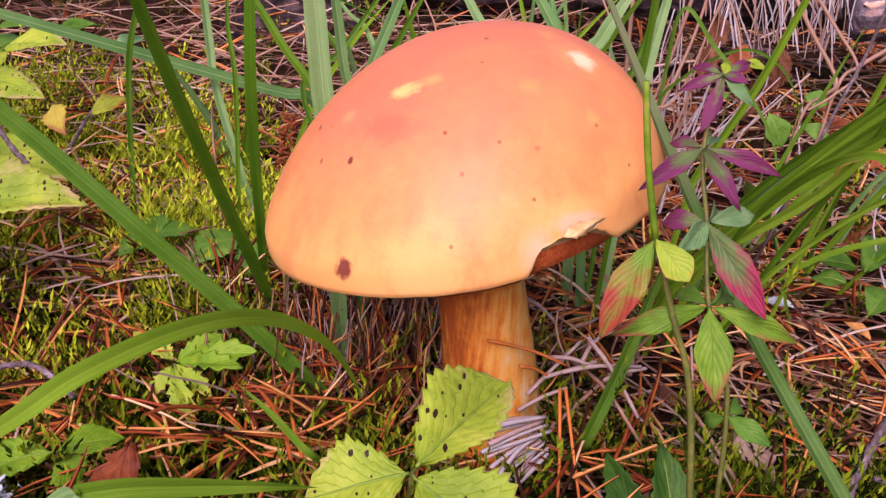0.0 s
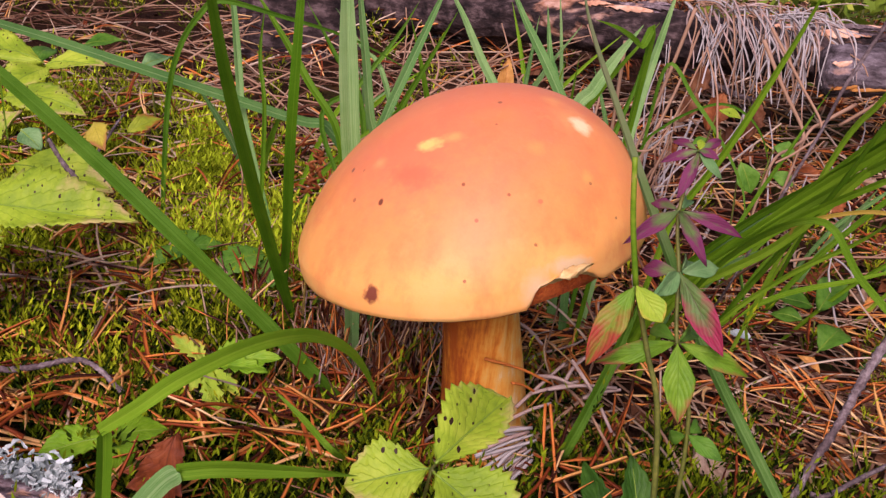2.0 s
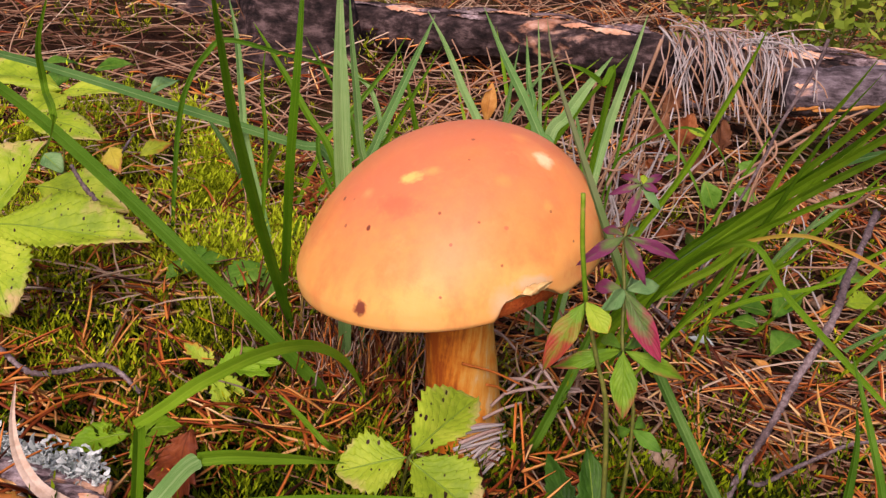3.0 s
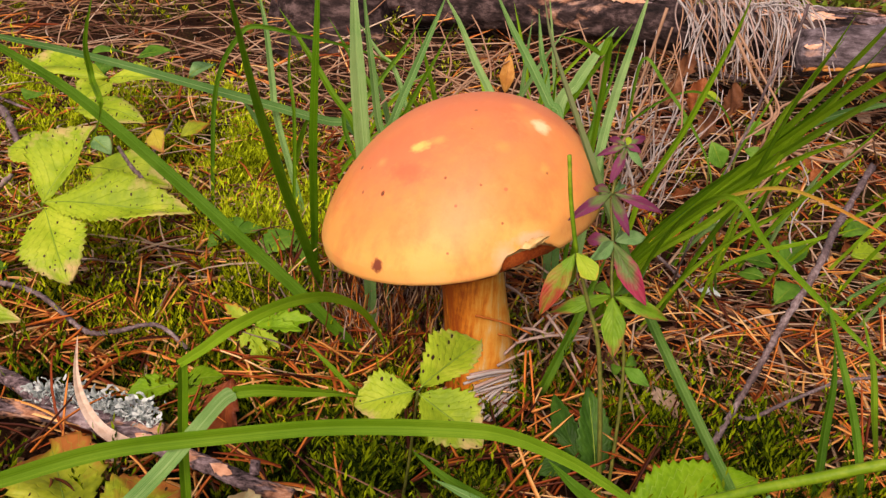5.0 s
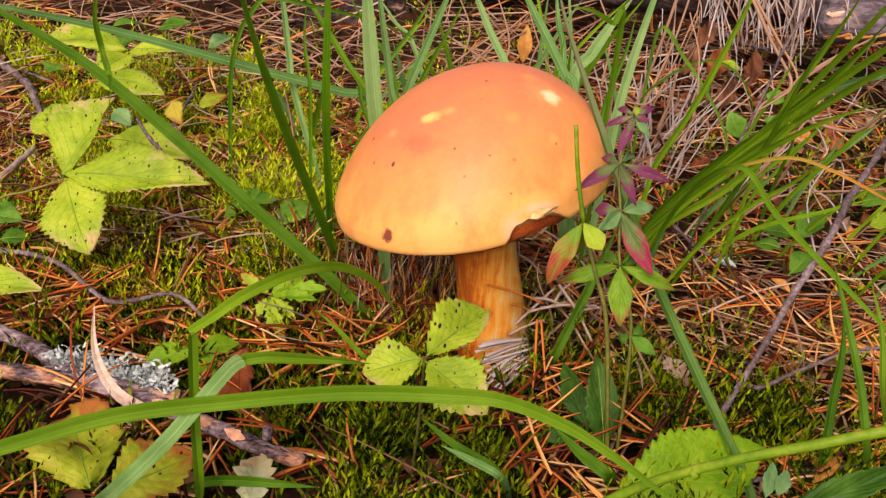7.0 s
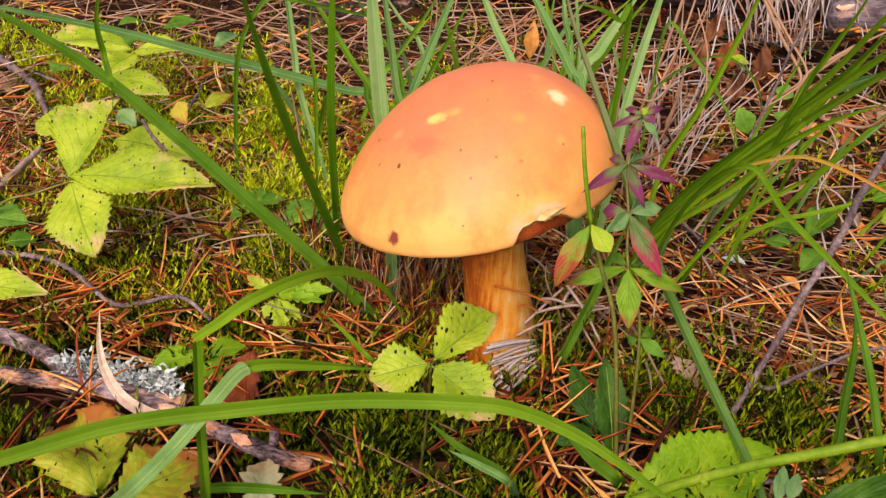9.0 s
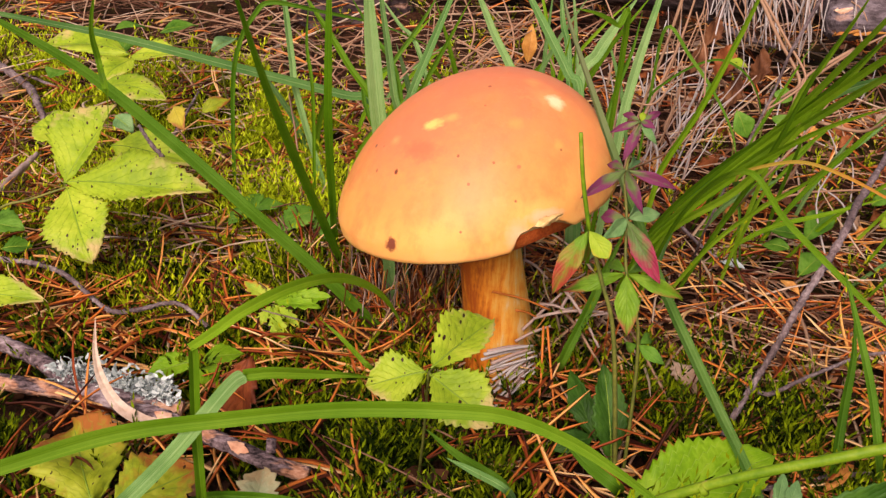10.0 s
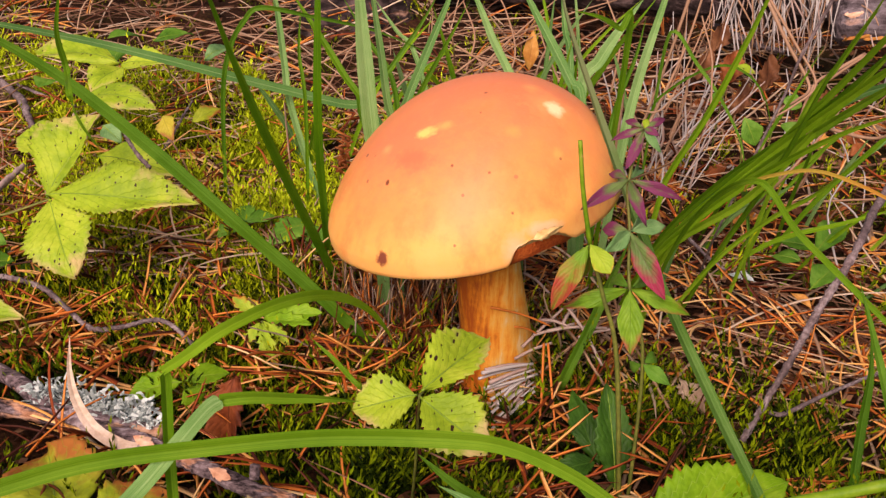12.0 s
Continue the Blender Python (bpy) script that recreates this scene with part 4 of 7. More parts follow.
def build_mushroom():
    mush = thing("mushroom", BASE, "large orange bolete with a slug-bitten cap edge standing in moss", "mushroom")
    nphi, nu = 240, 40
    rows, edge = [], []
    for k in range(nphi):
        phi = 2 * math.pi * k / nphi
        cut = bite_depth(phi)
        col = []
        for i in range(nu + 1):
            a = i / nu * (math.pi / 2 * (1 - cut))
            r, z = math.sin(a) ** (2 / 2.1569), math.cos(a) ** (2 / 1.4837) if math.cos(a) > 1e-6 else 0.0
            col.append(cap_point(r, z, phi))
        left = max(0.0, 1 - cut / 0.03)
        ruffle = 0.012 * noise.noise((math.cos(phi) * 5, math.sin(phi) * 5, 2.0))
        end = col[-1].copy()
        for r, z in ((1.002, -0.045), (1.002, -0.09), (0.997, -0.124 + ruffle), (0.982, -0.136 + ruffle)):
            col.append(end.lerp(cap_point(r, z, phi), left))
        rows.append(col)
        edge.append(col[-1])
    m = nu + 5
    verts = [v for col in rows for v in col]
    faces = []
    for k in range(nphi):
        k2 = (k + 1) % nphi
        for i in range(1, m - 1):
            faces.append((k * m + i, k * m + i + 1, k2 * m + i + 1, k2 * m + i))
        faces.append((k * m, k * m + 1, k2 * m + 1))
    solid("cap", verts, faces, M_CAP, mush, "smooth orange cap with pale scars")
    # bitten flesh inside the notch
    fv, ff = [], []
    for k in range(nphi):
        phi = 2 * math.pi * k / nphi
        cut = bite_depth(phi)
        e = edge[k]
        inward = (cap_point(0.5, -0.1, phi) - cap_point(1.0, -0.1, phi)).normalized()
        dep = 0.002 + 0.0008 * min(1, cut / 0.06)
        drop = Vector((0, 0, -0.0030 * min(1, cut / 0.05)))
        jag = 0.0007 * noise.noise((k * 0.9, 1.7, 0)) * min(1, cut * 9)
        fv += [e, e + inward * dep * 0.5 + drop * 0.3 + Vector((0, 0, jag)), e + inward * dep + drop + Vector((0, 0, jag))]
    for k in range(nphi):
        k2 = (k + 1) % nphi
        for i in range(2):
            ff.append((k * 3 + i, k * 3 + i + 1, k2 * 3 + i + 1, k2 * 3 + i))
    solid("bitten_edge", fv, ff, M_FLESH, mush, "cream flesh along the bitten rim")
    leaf_mesh("torn_skin", (0.0350, 0.2235, 0.1125), (0.0475, 0.2310, 0.1165), 0.0040, M_FLESH, mush, "torn pale flap of cap skin", up=(0.3, -1, 0.5), fold=-0.4, droop=0.14, teeth=4, tooth=0.22, belly=0.3, seed=20, ripple=0.10, nu=8)
    # pore layer
    pv, pf = [], []
    prof = ((0.86, -0.23), (0.74, -0.30), (0.6, -0.32), (0.45, -0.27), (0.3, -0.13), (0.15, 0.03))
    for k in range(nphi):
        phi = 2 * math.pi * k / nphi
        pv.append(fv[k * 3 + 2])
        cut = bite_depth(phi)
        for r, z in prof:
            w = min(1.0, cut / 0.03) if r == 0.86 else 0.0
            pv.append(cap_point(min(r, 0.90 - cut * 0.5), z, phi).lerp(cap_point(0.945, -0.135, phi), w))
    q = len(prof) + 1
    for k in range(nphi):
        k2 = (k + 1) % nphi
        for i in range(q - 1):
            pf.append((k * q + i, k * q + i + 1, k2 * q + i + 1, k2 * q + i))
    solid("pore_layer", pv, pf, M_PORE, mush, "dark rusty pore layer under the cap")
    # stem
    sv, sf, ns, nr = [], [], 40, 26
    for i in range(nr):
        f = i / (nr - 1)
        c = Vector((0.0260, 0.300, -0.008)).lerp(Vector((0.0085, 0.292, 0.098)), f) + Vector((0.0015 * math.sin(f * 3), 0, 0))
        r = 0.0205 - 0.0045 * math.sin(min(1, f * 1.25) * math.pi * 0.5) + 0.003 * max(0, f - 0.75) * 4
        for k in range(ns):
            a = 2 * math.pi * k / ns
            rr = r * (1 + 0.035 * noise.noise((math.cos(a) * 2.2, math.sin(a) * 2.2, f * 1.5)) + 0.018 * noise.noise((math.cos(a) * 9, math.sin(a) * 9, f * 2)))
            sv.append(c + Vector((math.cos(a) * rr, math.sin(a) * rr, 0)))
    for i in range(nr - 1):
        for k in range(ns):
            sf.append((i * ns + k, i * ns + (k + 1) % ns, (i + 1) * ns + (k + 1) % ns, (i + 1) * ns + k))
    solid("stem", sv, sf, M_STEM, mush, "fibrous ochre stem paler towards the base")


build_mushroom()


# ---- fallen log and the dead tussock at the back ----
def build_log():
    log = thing("fallen_log", (0.16, 0.79, 0.0), "fallen pine trunk with dark flaking bark behind the grass", "log")
    path = spline([(-0.840, 1.200, 0.057), (-0.481, 1.050, 0.067), (-0.263, 0.960, 0.081), (-0.079, 0.885, 0.097), (0.078, 0.800, 0.115), (0.188, 0.745, 0.120), (0.270, 0.735, 0.124), (0.420, 0.710, 0.130)], 16)
    n, sides, verts, faces = len(path), 36, [], []
    for i, q in enumerate(path):
        t = (path[min(i + 1, n - 1)] - path[max(i - 1, 0)]).normalized()
        s = t.cross(Vector((0, 0, 1))).normalized()
        w = s.cross(t)
        for k in range(sides):
            a = 2 * math.pi * k / sides
            plate = noise.noise((i * 0.35, math.cos(a) * 3.2, math.sin(a) * 3.2)) * 0.10 + noise.noise((i * 1.1, math.cos(a) * 8, math.sin(a) * 8)) * 0.06
            r = 0.0215 * (1 + 1.5 * plate)
            verts.append(q + (s * math.cos(a) + w * math.sin(a)) * r)
    for i in range(n - 1):
        for k in range(sides):
            faces.append((i * sides + k, i * sides + (k + 1) % sides, (i + 1) * sides + (k + 1) % sides, (i + 1) * sides + k))
    faces += [tuple(reversed(range(sides))), tuple(range((n - 1) * sides, n * sides))]
    solid("trunk", verts, faces, M_LOG, log)
    rnd = random.Random(4)
    for k in range(46):
        f = rnd.uniform(0.3, 0.92)
        q = path[int(f * (n - 1))]
        t = (path[int(f * (n - 1)) + 1] - q).normalized()
        up = (Vector((0, -0.2, 1)) + Vector((0, rnd.uniform(-0.7, 0.5), 0))).normalized()
        st = q + up * 0.0225
        leaf_mesh("bark_flake", st, st + t * rnd.uniform(0.02, 0.05) + up * rnd.uniform(-0.002, 0.004), rnd.uniform(0.004, 0.011), (M_FLESHWOOD, M_BARK, M_BRANCH)[k % 3], log, up=tuple(up), fold=-0.3, droop=0.05, teeth=5, tooth=0.3, seed=k, nu=4)


build_log()


def build_grey_log():
    log = thing("fallen_log", (0.2460, 0.6500, 0.1240), "grey fallen log with a peeled end and rust-red underside", "log")
    path = spline([(0.2460, 0.6500, 0.1240), (0.3020, 0.6550, 0.1310), (0.4510, 0.6900, 0.1490)], 20)
    n, sides, verts, faces = len(path), 32, [], []
    for i, q in enumerate(path):
        t = (path[min(i + 1, n - 1)] - path[max(i - 1, 0)]).normalized()
        s = t.cross(Vector((0, 0, 1))).normalized()
        w = s.cross(t)
        for k in range(sides):
            a = 2 * math.pi * k / sides
            r = 0.0185 * (1 + 0.10 * noise.noise((i * 0.30, math.cos(a) * 2.5, math.sin(a) * 2.5)) + 0.05 * noise.noise((i * 1.3, math.cos(a) * 7, math.sin(a) * 7))) * min(1.0, 0.72 + 0.14 * i)
            verts.append(q + (s * math.cos(a) + w * math.sin(a)) * r)
    for i in range(n - 1):
        for k in range(sides):
            faces.append((i * sides + k, i * sides + (k + 1) % sides, (i + 1) * sides + (k + 1) % sides, (i + 1) * sides + k))
    faces += [tuple(reversed(range(sides))), tuple(range((n - 1) * sides, n * sides))]
    solid("trunk", verts, faces, M_LOG_GREY, log)
    for k, (f, lift, ln, w, mat) in enumerate(((0.02, 0.5, 0.026, 0.009, M_FLESHWOOD), (0.03, -0.55, 0.085, 0.012, M_ORANGE), (0.22, -0.6, 0.090, 0.010, M_ORANGE), (0.16, 0.2, 0.024, 0.006, M_BRANCH))):
        q = path[int(f * (n - 1))]
        out = Vector((0, -1, lift)).normalized()
        st = q + out * 0.0192
        leaf_mesh("bark_flake", st, st + (path[-1] - path[0]).normalized() * ln, w, mat, log, up=tuple(out), fold=-0.4, droop=0.02, teeth=4, tooth=0.25, seed=k + 70, nu=6)


build_grey_log()


def build_stump():
    st = thing("stump", (-0.17, 0.84, 0.0), "dark rotten stump under the fallen log", "stump")
    verts, faces, sides, rows = [], [], 28, 9
    for i in range(rows):
        f = i / (rows - 1)
        for k in range(sides):
            a = 2 * math.pi * k / sides
            r = (0.075 - 0.022 * f) * (1 + 0.18 * noise.noise((math.cos(a) * 2.5, math.sin(a) * 2.5, f)) + 0.08 * noise.noise((math.cos(a) * 8, math.sin(a) * 8, f * 2)))
            verts.append((-0.17 + math.cos(a) * r, 0.86 + math.sin(a) * r * 0.6, 0.02 + 0.10 * f + 0.012 * noise.noise((a * 3, f, 5)) * f))
    for i in range(rows - 1):
        for k in range(sides):
            faces.append((i * sides + k, i * sides + (k + 1) % sides, (i + 1) * sides + (k + 1) % sides, (i + 1) * sides + k))
    faces.append(tuple(range((rows - 1) * sides, rows * sides)))
    solid("trunk", verts, faces, M_LOG, st)


build_stump()


def build_far_shrubs():
    """Bilberry-like shrubs beyond the log."""
    rnd = random.Random(21)
    for at in ((0.36, 0.93), (0.47, 0.98), (0.29, 1.02), (0.42, 1.15), (0.62, 1.25), (0.85, 1.05), (0.35, 1.45), (0.0, 1.7), (-0.6, 1.7)):
        g = height(*at)
        t = thing("shrub", (at[0], at[1], g), "low yellow-green bilberry shrub beyond the log", "shrub", "bilberry shrubs")
        lv, lf = [], []
        for k in range(8):
            a = Vector((at[0] + rnd.uniform(-0.05, 0.05), at[1] + rnd.uniform(-0.05, 0.05), g - 0.01))
            b = a + Vector((rnd.uniform(-0.12, 0.12), rnd.uniform(-0.1, 0.1), rnd.uniform(0.1, 0.22)))
            tube("branch", [a, a.lerp(b, 0.5) + Vector((0.01, 0, 0.01)), b], 0.0016, 0.0008, M_STEM_GREEN, t, sides=5, per=3)
            for q in range(38):
                p = a.lerp(b, rnd.uniform(0.15, 1.05)) + Vector((rnd.gauss(0, 0.022), rnd.gauss(0, 0.022), rnd.gauss(0, 0.015)))
                d = Vector((rnd.gauss(0, 1), rnd.gauss(0, 1), rnd.gauss(0.2, 0.5))).normalized()
                w = d.cross(Vector((rnd.gauss(0, 0.4), rnd.gauss(0, 0.4), 1))).normalized()
                ln = rnd.uniform(0.012, 0.024)
                i = len(lv)
                lv += [p, p + d * ln * 0.5 + w * ln * 0.3, p + d * ln, p + d * ln * 0.5 - w * ln * 0.3]
                lf.append((i, i + 1, i + 2, i + 3))
        ob = solid("foliage", lv, lf, M_SHRUB, t, smooth=False)
        ob["kind"] = "stuff"


build_far_shrubs()


def strands(starts, ends, sag, radius, rings=9, sides=3, flat=1.0):
    """Thin stalks from one set of places to another, bowed by sag."""
    n = len(starts)
    out = np.zeros((n, rings, sides, 3))
    d = ends - starts
    ln = np.linalg.norm(d, axis=1)[:, None]
    d = d / ln
    side = np.cross(d, np.array([0.15, 0.9, 0.4]))
    side /= np.linalg.norm(side, axis=1)[:, None]
    upv = np.cross(side, d)
    wob = rng.normal(0, 0.05, (n, 2))
    for i in range(rings):
        f = i / (rings - 1)
        c = starts + (ends - starts) * f + sag * (4 * f * (1 - f)) + side * (wob[:, :1] * ln * math.sin(f * 5)) + upv * (wob[:, 1:] * ln * math.sin(f * 4))
        r = radius * (1 - 0.5 * f)
        for k in range(sides):
            b = 6.283 * k / sides
            out[:, i, k] = c + side * (np.cos(b) * r)[:, None] + upv * (np.sin(b) * r * flat)[:, None]
    return out


def build_tussock():
    tussock = thing("dead_tussock", (0.192, 0.700, 0.149), "grey dead grass tussock hanging over the log", "dry grass")

    def hang(starts, ends, sag, radii, shift):
        for count, strand in enumerate(strands(starts, ends, sag, radii)):
            rings, sides, _ = strand.shape
            solid("strand", [tuple(v) for v in strand.reshape(-1, 3)], [(r * sides + k, r * sides + (k + 1) % sides, (r + 1) * sides + (k + 1) % sides, (r + 1) * sides + k) for r in range(rings - 1) for k in range(sides)], (M_PALE_STALK, M_GREY_STRAW, M_STRAW, M_GREY_STRAW)[(count + shift) % 4], tussock)

    ridge_a, ridge_b = np.array((0.1620, 0.7150, 0.1520)), np.array((0.2470, 0.6650, 0.1580))
    for lock in range(17):
        f = (lock + rng.uniform(-0.5, 0.5)) / 16
        n = int(rng.integers(3, 9))
        top = ridge_a * (1 - f) + ridge_b * f
        foot = top + np.array((rng.normal(0.006, 0.010), rng.uniform(-0.045, -0.02), rng.uniform(-0.068, -0.030)))
        hang(top + rng.normal(0, 0.0055, (n, 3)), foot + rng.normal(0, 0.0035, (n, 3)) * np.array((1, 1, 2.2)), np.array((0, -0.007, 0.008)) * rng.uniform(0.5, 1.4, (n, 1)), rng.uniform(0.0005, 0.0013, n), lock)
    n = 60
    f = rng.random((n, 1))
    mat = ridge_a * (1 - f) + ridge_b * f + rng.normal(0, 0.007, (n, 3)) * np.array((1, 1, 0.5))
    hang(mat, mat + np.c_[rng.normal(0.015, 0.022, n), rng.normal(-0.012, 0.012, n), rng.normal(0, 0.004, n)], np.array((0, 0, 0.003)), rng.uniform(0.0005, 0.0010, n), 1)
    for k in range(24):
        x, y = rng.uniform(0.07, 0.30), rng.uniform(0.44, 0.72)
        a = Vector((x, y, height(x, y) - 0.003))
        b = a + Vector((rng.normal(0.01, 0.045), rng.normal(0.0, 0.04), rng.uniform(0.02, 0.12)))
        ob = tube("dry_stalk", [a, a.lerp(b, 0.4) + Vector((rng.normal(0, 0.010), 0, 0.01)), a.lerp(b, 0.75) + Vector((rng.normal(0, 0.010), 0, 0)), b], rng.uniform(0.0006, 0.0014), 0.0004, M_GREY_STRAW if k % 2 else M_STRAW, sides=4, per=4)
        tagged(ob, "upright bleached dead grass stalk", "grass stalk", "upright dead stalks")
    for k in range(30):
        f, g = rng.random(), rng.random()
        x, y = 0.100 + 0.040 * f + 0.012 * g, 0.53 + 0.10 * g
        a = Vector((x, y, height(x, y) - 0.003))
        b = a + Vector((rng.normal(0.010, 0.032), rng.normal(0.0, 0.025), rng.uniform(0.04, 0.15)))
        r = rng.uniform(0.0006, 0.0013)
        ob = tube("dry_stalk", [a, a.lerp(b, 0.4) + Vector((rng.normal(0, 0.005), 0, 0)), a.lerp(b, 0.75) + Vector((rng.normal(0, 0.005), 0, 0)), b], r, r * 0.5, (M_STRAW, M_GREY_STRAW, M_PALE_STALK, M_GREY_STRAW)[k % 4], sides=4, per=4)
        tagged(ob, "upright bleached dead grass stalk", "grass stalk", "upright dead stalks")
    rnd = random.Random(31)
    for k in range(66):
        if k < 46:
            x, y = rnd.uniform(0.06, 0.36), rnd.uniform(0.46, 0.78)
        else:
            x, y = rnd.uniform(-0.55, -0.05), rnd.uniform(0.72, 1.1)
        a = Vector((x, y, height(x, y) + rnd.uniform(0.004, 0.012)))
        b = a + Vector((rnd.uniform(-0.02, 0.02), rnd.uniform(-0.015, 0.01), rnd.uniform(-0.004, 0.014)))
        ob = leaf_mesh("dead_leaf", a, b, rnd.uniform(0.010, 0.018), (M_DEAD, M_TAN, M_DEAD, M_ORANGE)[k % 4], None, "", up=(rnd.uniform(-0.6, 0.6), -0.8, rnd.uniform(0.3, 1)), fold=rnd.uniform(0.1, 0.7), teeth=5, tooth=0.2, ripple=0.12, seed=k)
        tagged(ob, "curled brown dead leaf on the litter", "dead leaf", "dead leaves")
    for count, material, label in ((260, M_STRAW, "thin brown grass stubble beside the mushroom"), (190, M_NEEDLE, "upright rusty needles and stubble behind the stem"), (60, M_PALE_STALK, "bleached stubble beside the mushroom")):
        base = np.c_[rng.normal(-0.035, 0.032, count), rng.uniform(0.285, 0.385, count), np.full(count, -0.002)]
        tips = base + np.c_[rng.normal(-0.002, 0.016, count), rng.normal(0.0, 0.014, count), rng.uniform(0.02, 0.062, count)]
        ok = (tips[:, 0] - 0.015) ** 2 + (tips[:, 1] - 0.297) ** 2 > 0.025 ** 2
        strips_object("dry_stalks", strands(base[ok], tips[ok], np.zeros((ok.sum(), 3)), rng.uniform(0.0005, 0.0010, ok.sum())), material, label, "dry grass")
    n = 900
    y = rng.uniform(0.60, 1.25, n)
    base = np.c_[rng.uniform(-0.75, 0.5, n), y, np.array([height(-0.2, q) for q in y])]
    tips = base + np.c_[rng.normal(0.02, 0.11, n), rng.normal(0.0, 0.05, n), rng.uniform(0.0, 0.07, n)]
    strips_object("dry_stalks", strands(base, tips, np.zeros((n, 3)), rng.uniform(0.0007, 0.0015, n)), M_STRAW, "dead grass stalks before the fallen log", "dry grass")


build_tussock()


def bundle():
    """Bleached straws fanned at the foot of the stem, each a thing of its own."""
    rnd = random.Random(11)

    def lay(a, b, r0, r1, material, label, group):
        a, b = Vector(a), Vector(b)
        mid = a.lerp(b, 0.5) + Vector((rnd.uniform(-0.001, 0.001), 0, rnd.uniform(-0.0005, 0.0015)))
        tagged(tube("straw", [a, mid, b], r0, r1, material, sides=5, per=4), label, "straw", group)

    for k in range(15):
        f = (k + rnd.uniform(-0.3, 0.3)) / 14
        a = Vector((0.0185, 0.254, 0.032)).lerp(Vector((0.0275, 0.250, 0.004)), f) + Vector((rnd.uniform(-0.003, 0.004), rnd.uniform(-0.001, 0.001), rnd.uniform(-0.001, 0.001)))
        b = Vector((0.0395, 0.268, 0.030)).lerp(Vector((0.0425, 0.266, 0.017)), f) + Vector((rnd.uniform(-0.003, 0.003), rnd.uniform(-0.001, 0.001), rnd.uniform(-0.001, 0.001)))
        r = rnd.uniform(0.0006, 0.0010)
        lay(a, b, r, r * 0.8, M_GREY_STRAW if k % 3 else M_PALE_STALK, "bleached grey straw fanned at the mushroom's foot", "straws at the stem")
    for a, b in (((0.035, 0.285, 0.028), (0.053, 0.295, 0.046)), ((0.040, 0.284, 0.036), (0.059, 0.290, 0.041)), ((0.046, 0.280, 0.041), (0.074, 0.285, 0.043)), ((0.054, 0.285, 0.053), (0.073, 0.272, 0.030)), ((0.053, 0.287, 0.041), (0.061, 0.295, 0.050)),
                 ((0.032, 0.280, 0.024), (0.049, 0.285, 0.032)), ((0.042, 0.290, 0.041), (0.057, 0.284, 0.042)), ((0.061, 0.282, 0.038), (0.076, 0.286, 0.042)), ((0.032, 0.330, 0.046), (0.046, 0.325, 0.038)), ((0.026, 0.250, 0.005), (0.042, 0.268, 0.016))):
        lay(a, b, 0.0009, 0.0007, M_PALE_STALK, "pale dry straw beside the mushroom stem", "straws at the stem")
    for a, b in (((0.045, 0.272, 0.039), (0.046, 0.238, -0.004)), ((0.047, 0.272, 0.039), (0.056, 0.238, -0.001)), ((0.019, 0.276, 0.053), (0.048, 0.285, 0.041)), ((0.031, 0.276, 0.044), (0.042, 0.285, 0.036))):
        lay(a, b, 0.0007, 0.0005, M_NEEDLE, "orange-brown needle leaning by the stem", "needles at the stem")


bundle()


# ---- grass ----
def tuft_blade(onto, points, width, material, twist):
    blade_mesh("blade", points, width, material, onto, twist)


def straw_stalk(points, r):
    tagged(tube("grass_stalk", points, r, r * 0.6, M_STRAW, sides=5, per=6), "long dry beige grass stalk", "grass stalk", "dry grass stalks")


def grass(points, width, material, label, twist=0.0, onto=None, **kw):
    """A single grass shoot and its blade; onto: a further piece of a shoot that is there already."""
    t = onto or thing("grass_shoot", points[0], label, "grass", "grass shoots")
    blade_mesh("blade", points, width, material, t, twist, **kw)
    return t


for points, r in (([(0.176, 0.560, 0.152), (0.193, 0.553, 0.125), (0.211, 0.548, 0.099), (0.198, 0.525, 0.094), (0.180, 0.500, 0.086), (0.172, 0.492, 0.020)], 0.0014), ([(0.258, 0.600, 0.112), (0.232, 0.575, 0.103), (0.212, 0.548, 0.094), (0.200, 0.535, 0.030)], 0.0015),
                  ([(0.122, 0.520, 0.170), (0.112, 0.518, 0.120), (0.098, 0.514, 0.060), (0.095, 0.512, 0.000)], 0.0012), ([(0.082, 0.495, 0.150), (0.084, 0.498, 0.090), (0.083, 0.500, 0.030), (0.083, 0.500, 0.000)], 0.0013)):
    straw_stalk(points, r)
grass([(-0.026, 0.302, -0.004), (-0.031, 0.290, 0.009), (-0.067, 0.278, 0.053), (-0.096, 0.270, 0.084), (-0.137, 0.275, 0.116), (-0.174, 0.272, 0.147), (-0.206, 0.262, 0.170), (-0.228, 0.250, 0.185)], 0.0060, M_GRASS, "long green grass blade leaning over the moss", 12)
grass([(-0.070, 0.358, -0.004), (-0.069, 0.335, 0.028), (-0.069, 0.310, 0.057), (-0.069, 0.255, 0.113), (-0.066, 0.195, 0.170), (-0.060, 0.145, 0.213), (-0.056, 0.120, 0.232)], 0.0056, M_GRASS_VIVID, "dark green folded grass blade arching forward from the moss", -8, fold=0.3)
grass([(-0.074, 0.385, -0.004), (-0.077, 0.360, 0.029), (-0.070, 0.318, 0.079), (-0.066, 0.292, 0.131), (-0.065, 0.290, 0.185), (-0.067, 0.300, 0.220)], 0.0046, M_GRASS_VIVID, "upright dark green grass blade beside the cap", -10, fold=0.35)
grass([(-0.060, 0.480, -0.004), (-0.060, 0.474, 0.05), (-0.076, 0.457, 0.087), (-0.094, 0.450, 0.092), (-0.156, 0.415, 0.115), (-0.211, 0.385, 0.135), (-0.255, 0.345, 0.153), (-0.284, 0.320, 0.164)], 0.0058, M_GRASS_PALE, "long ribbed grass blade stretched over the moss", 10)
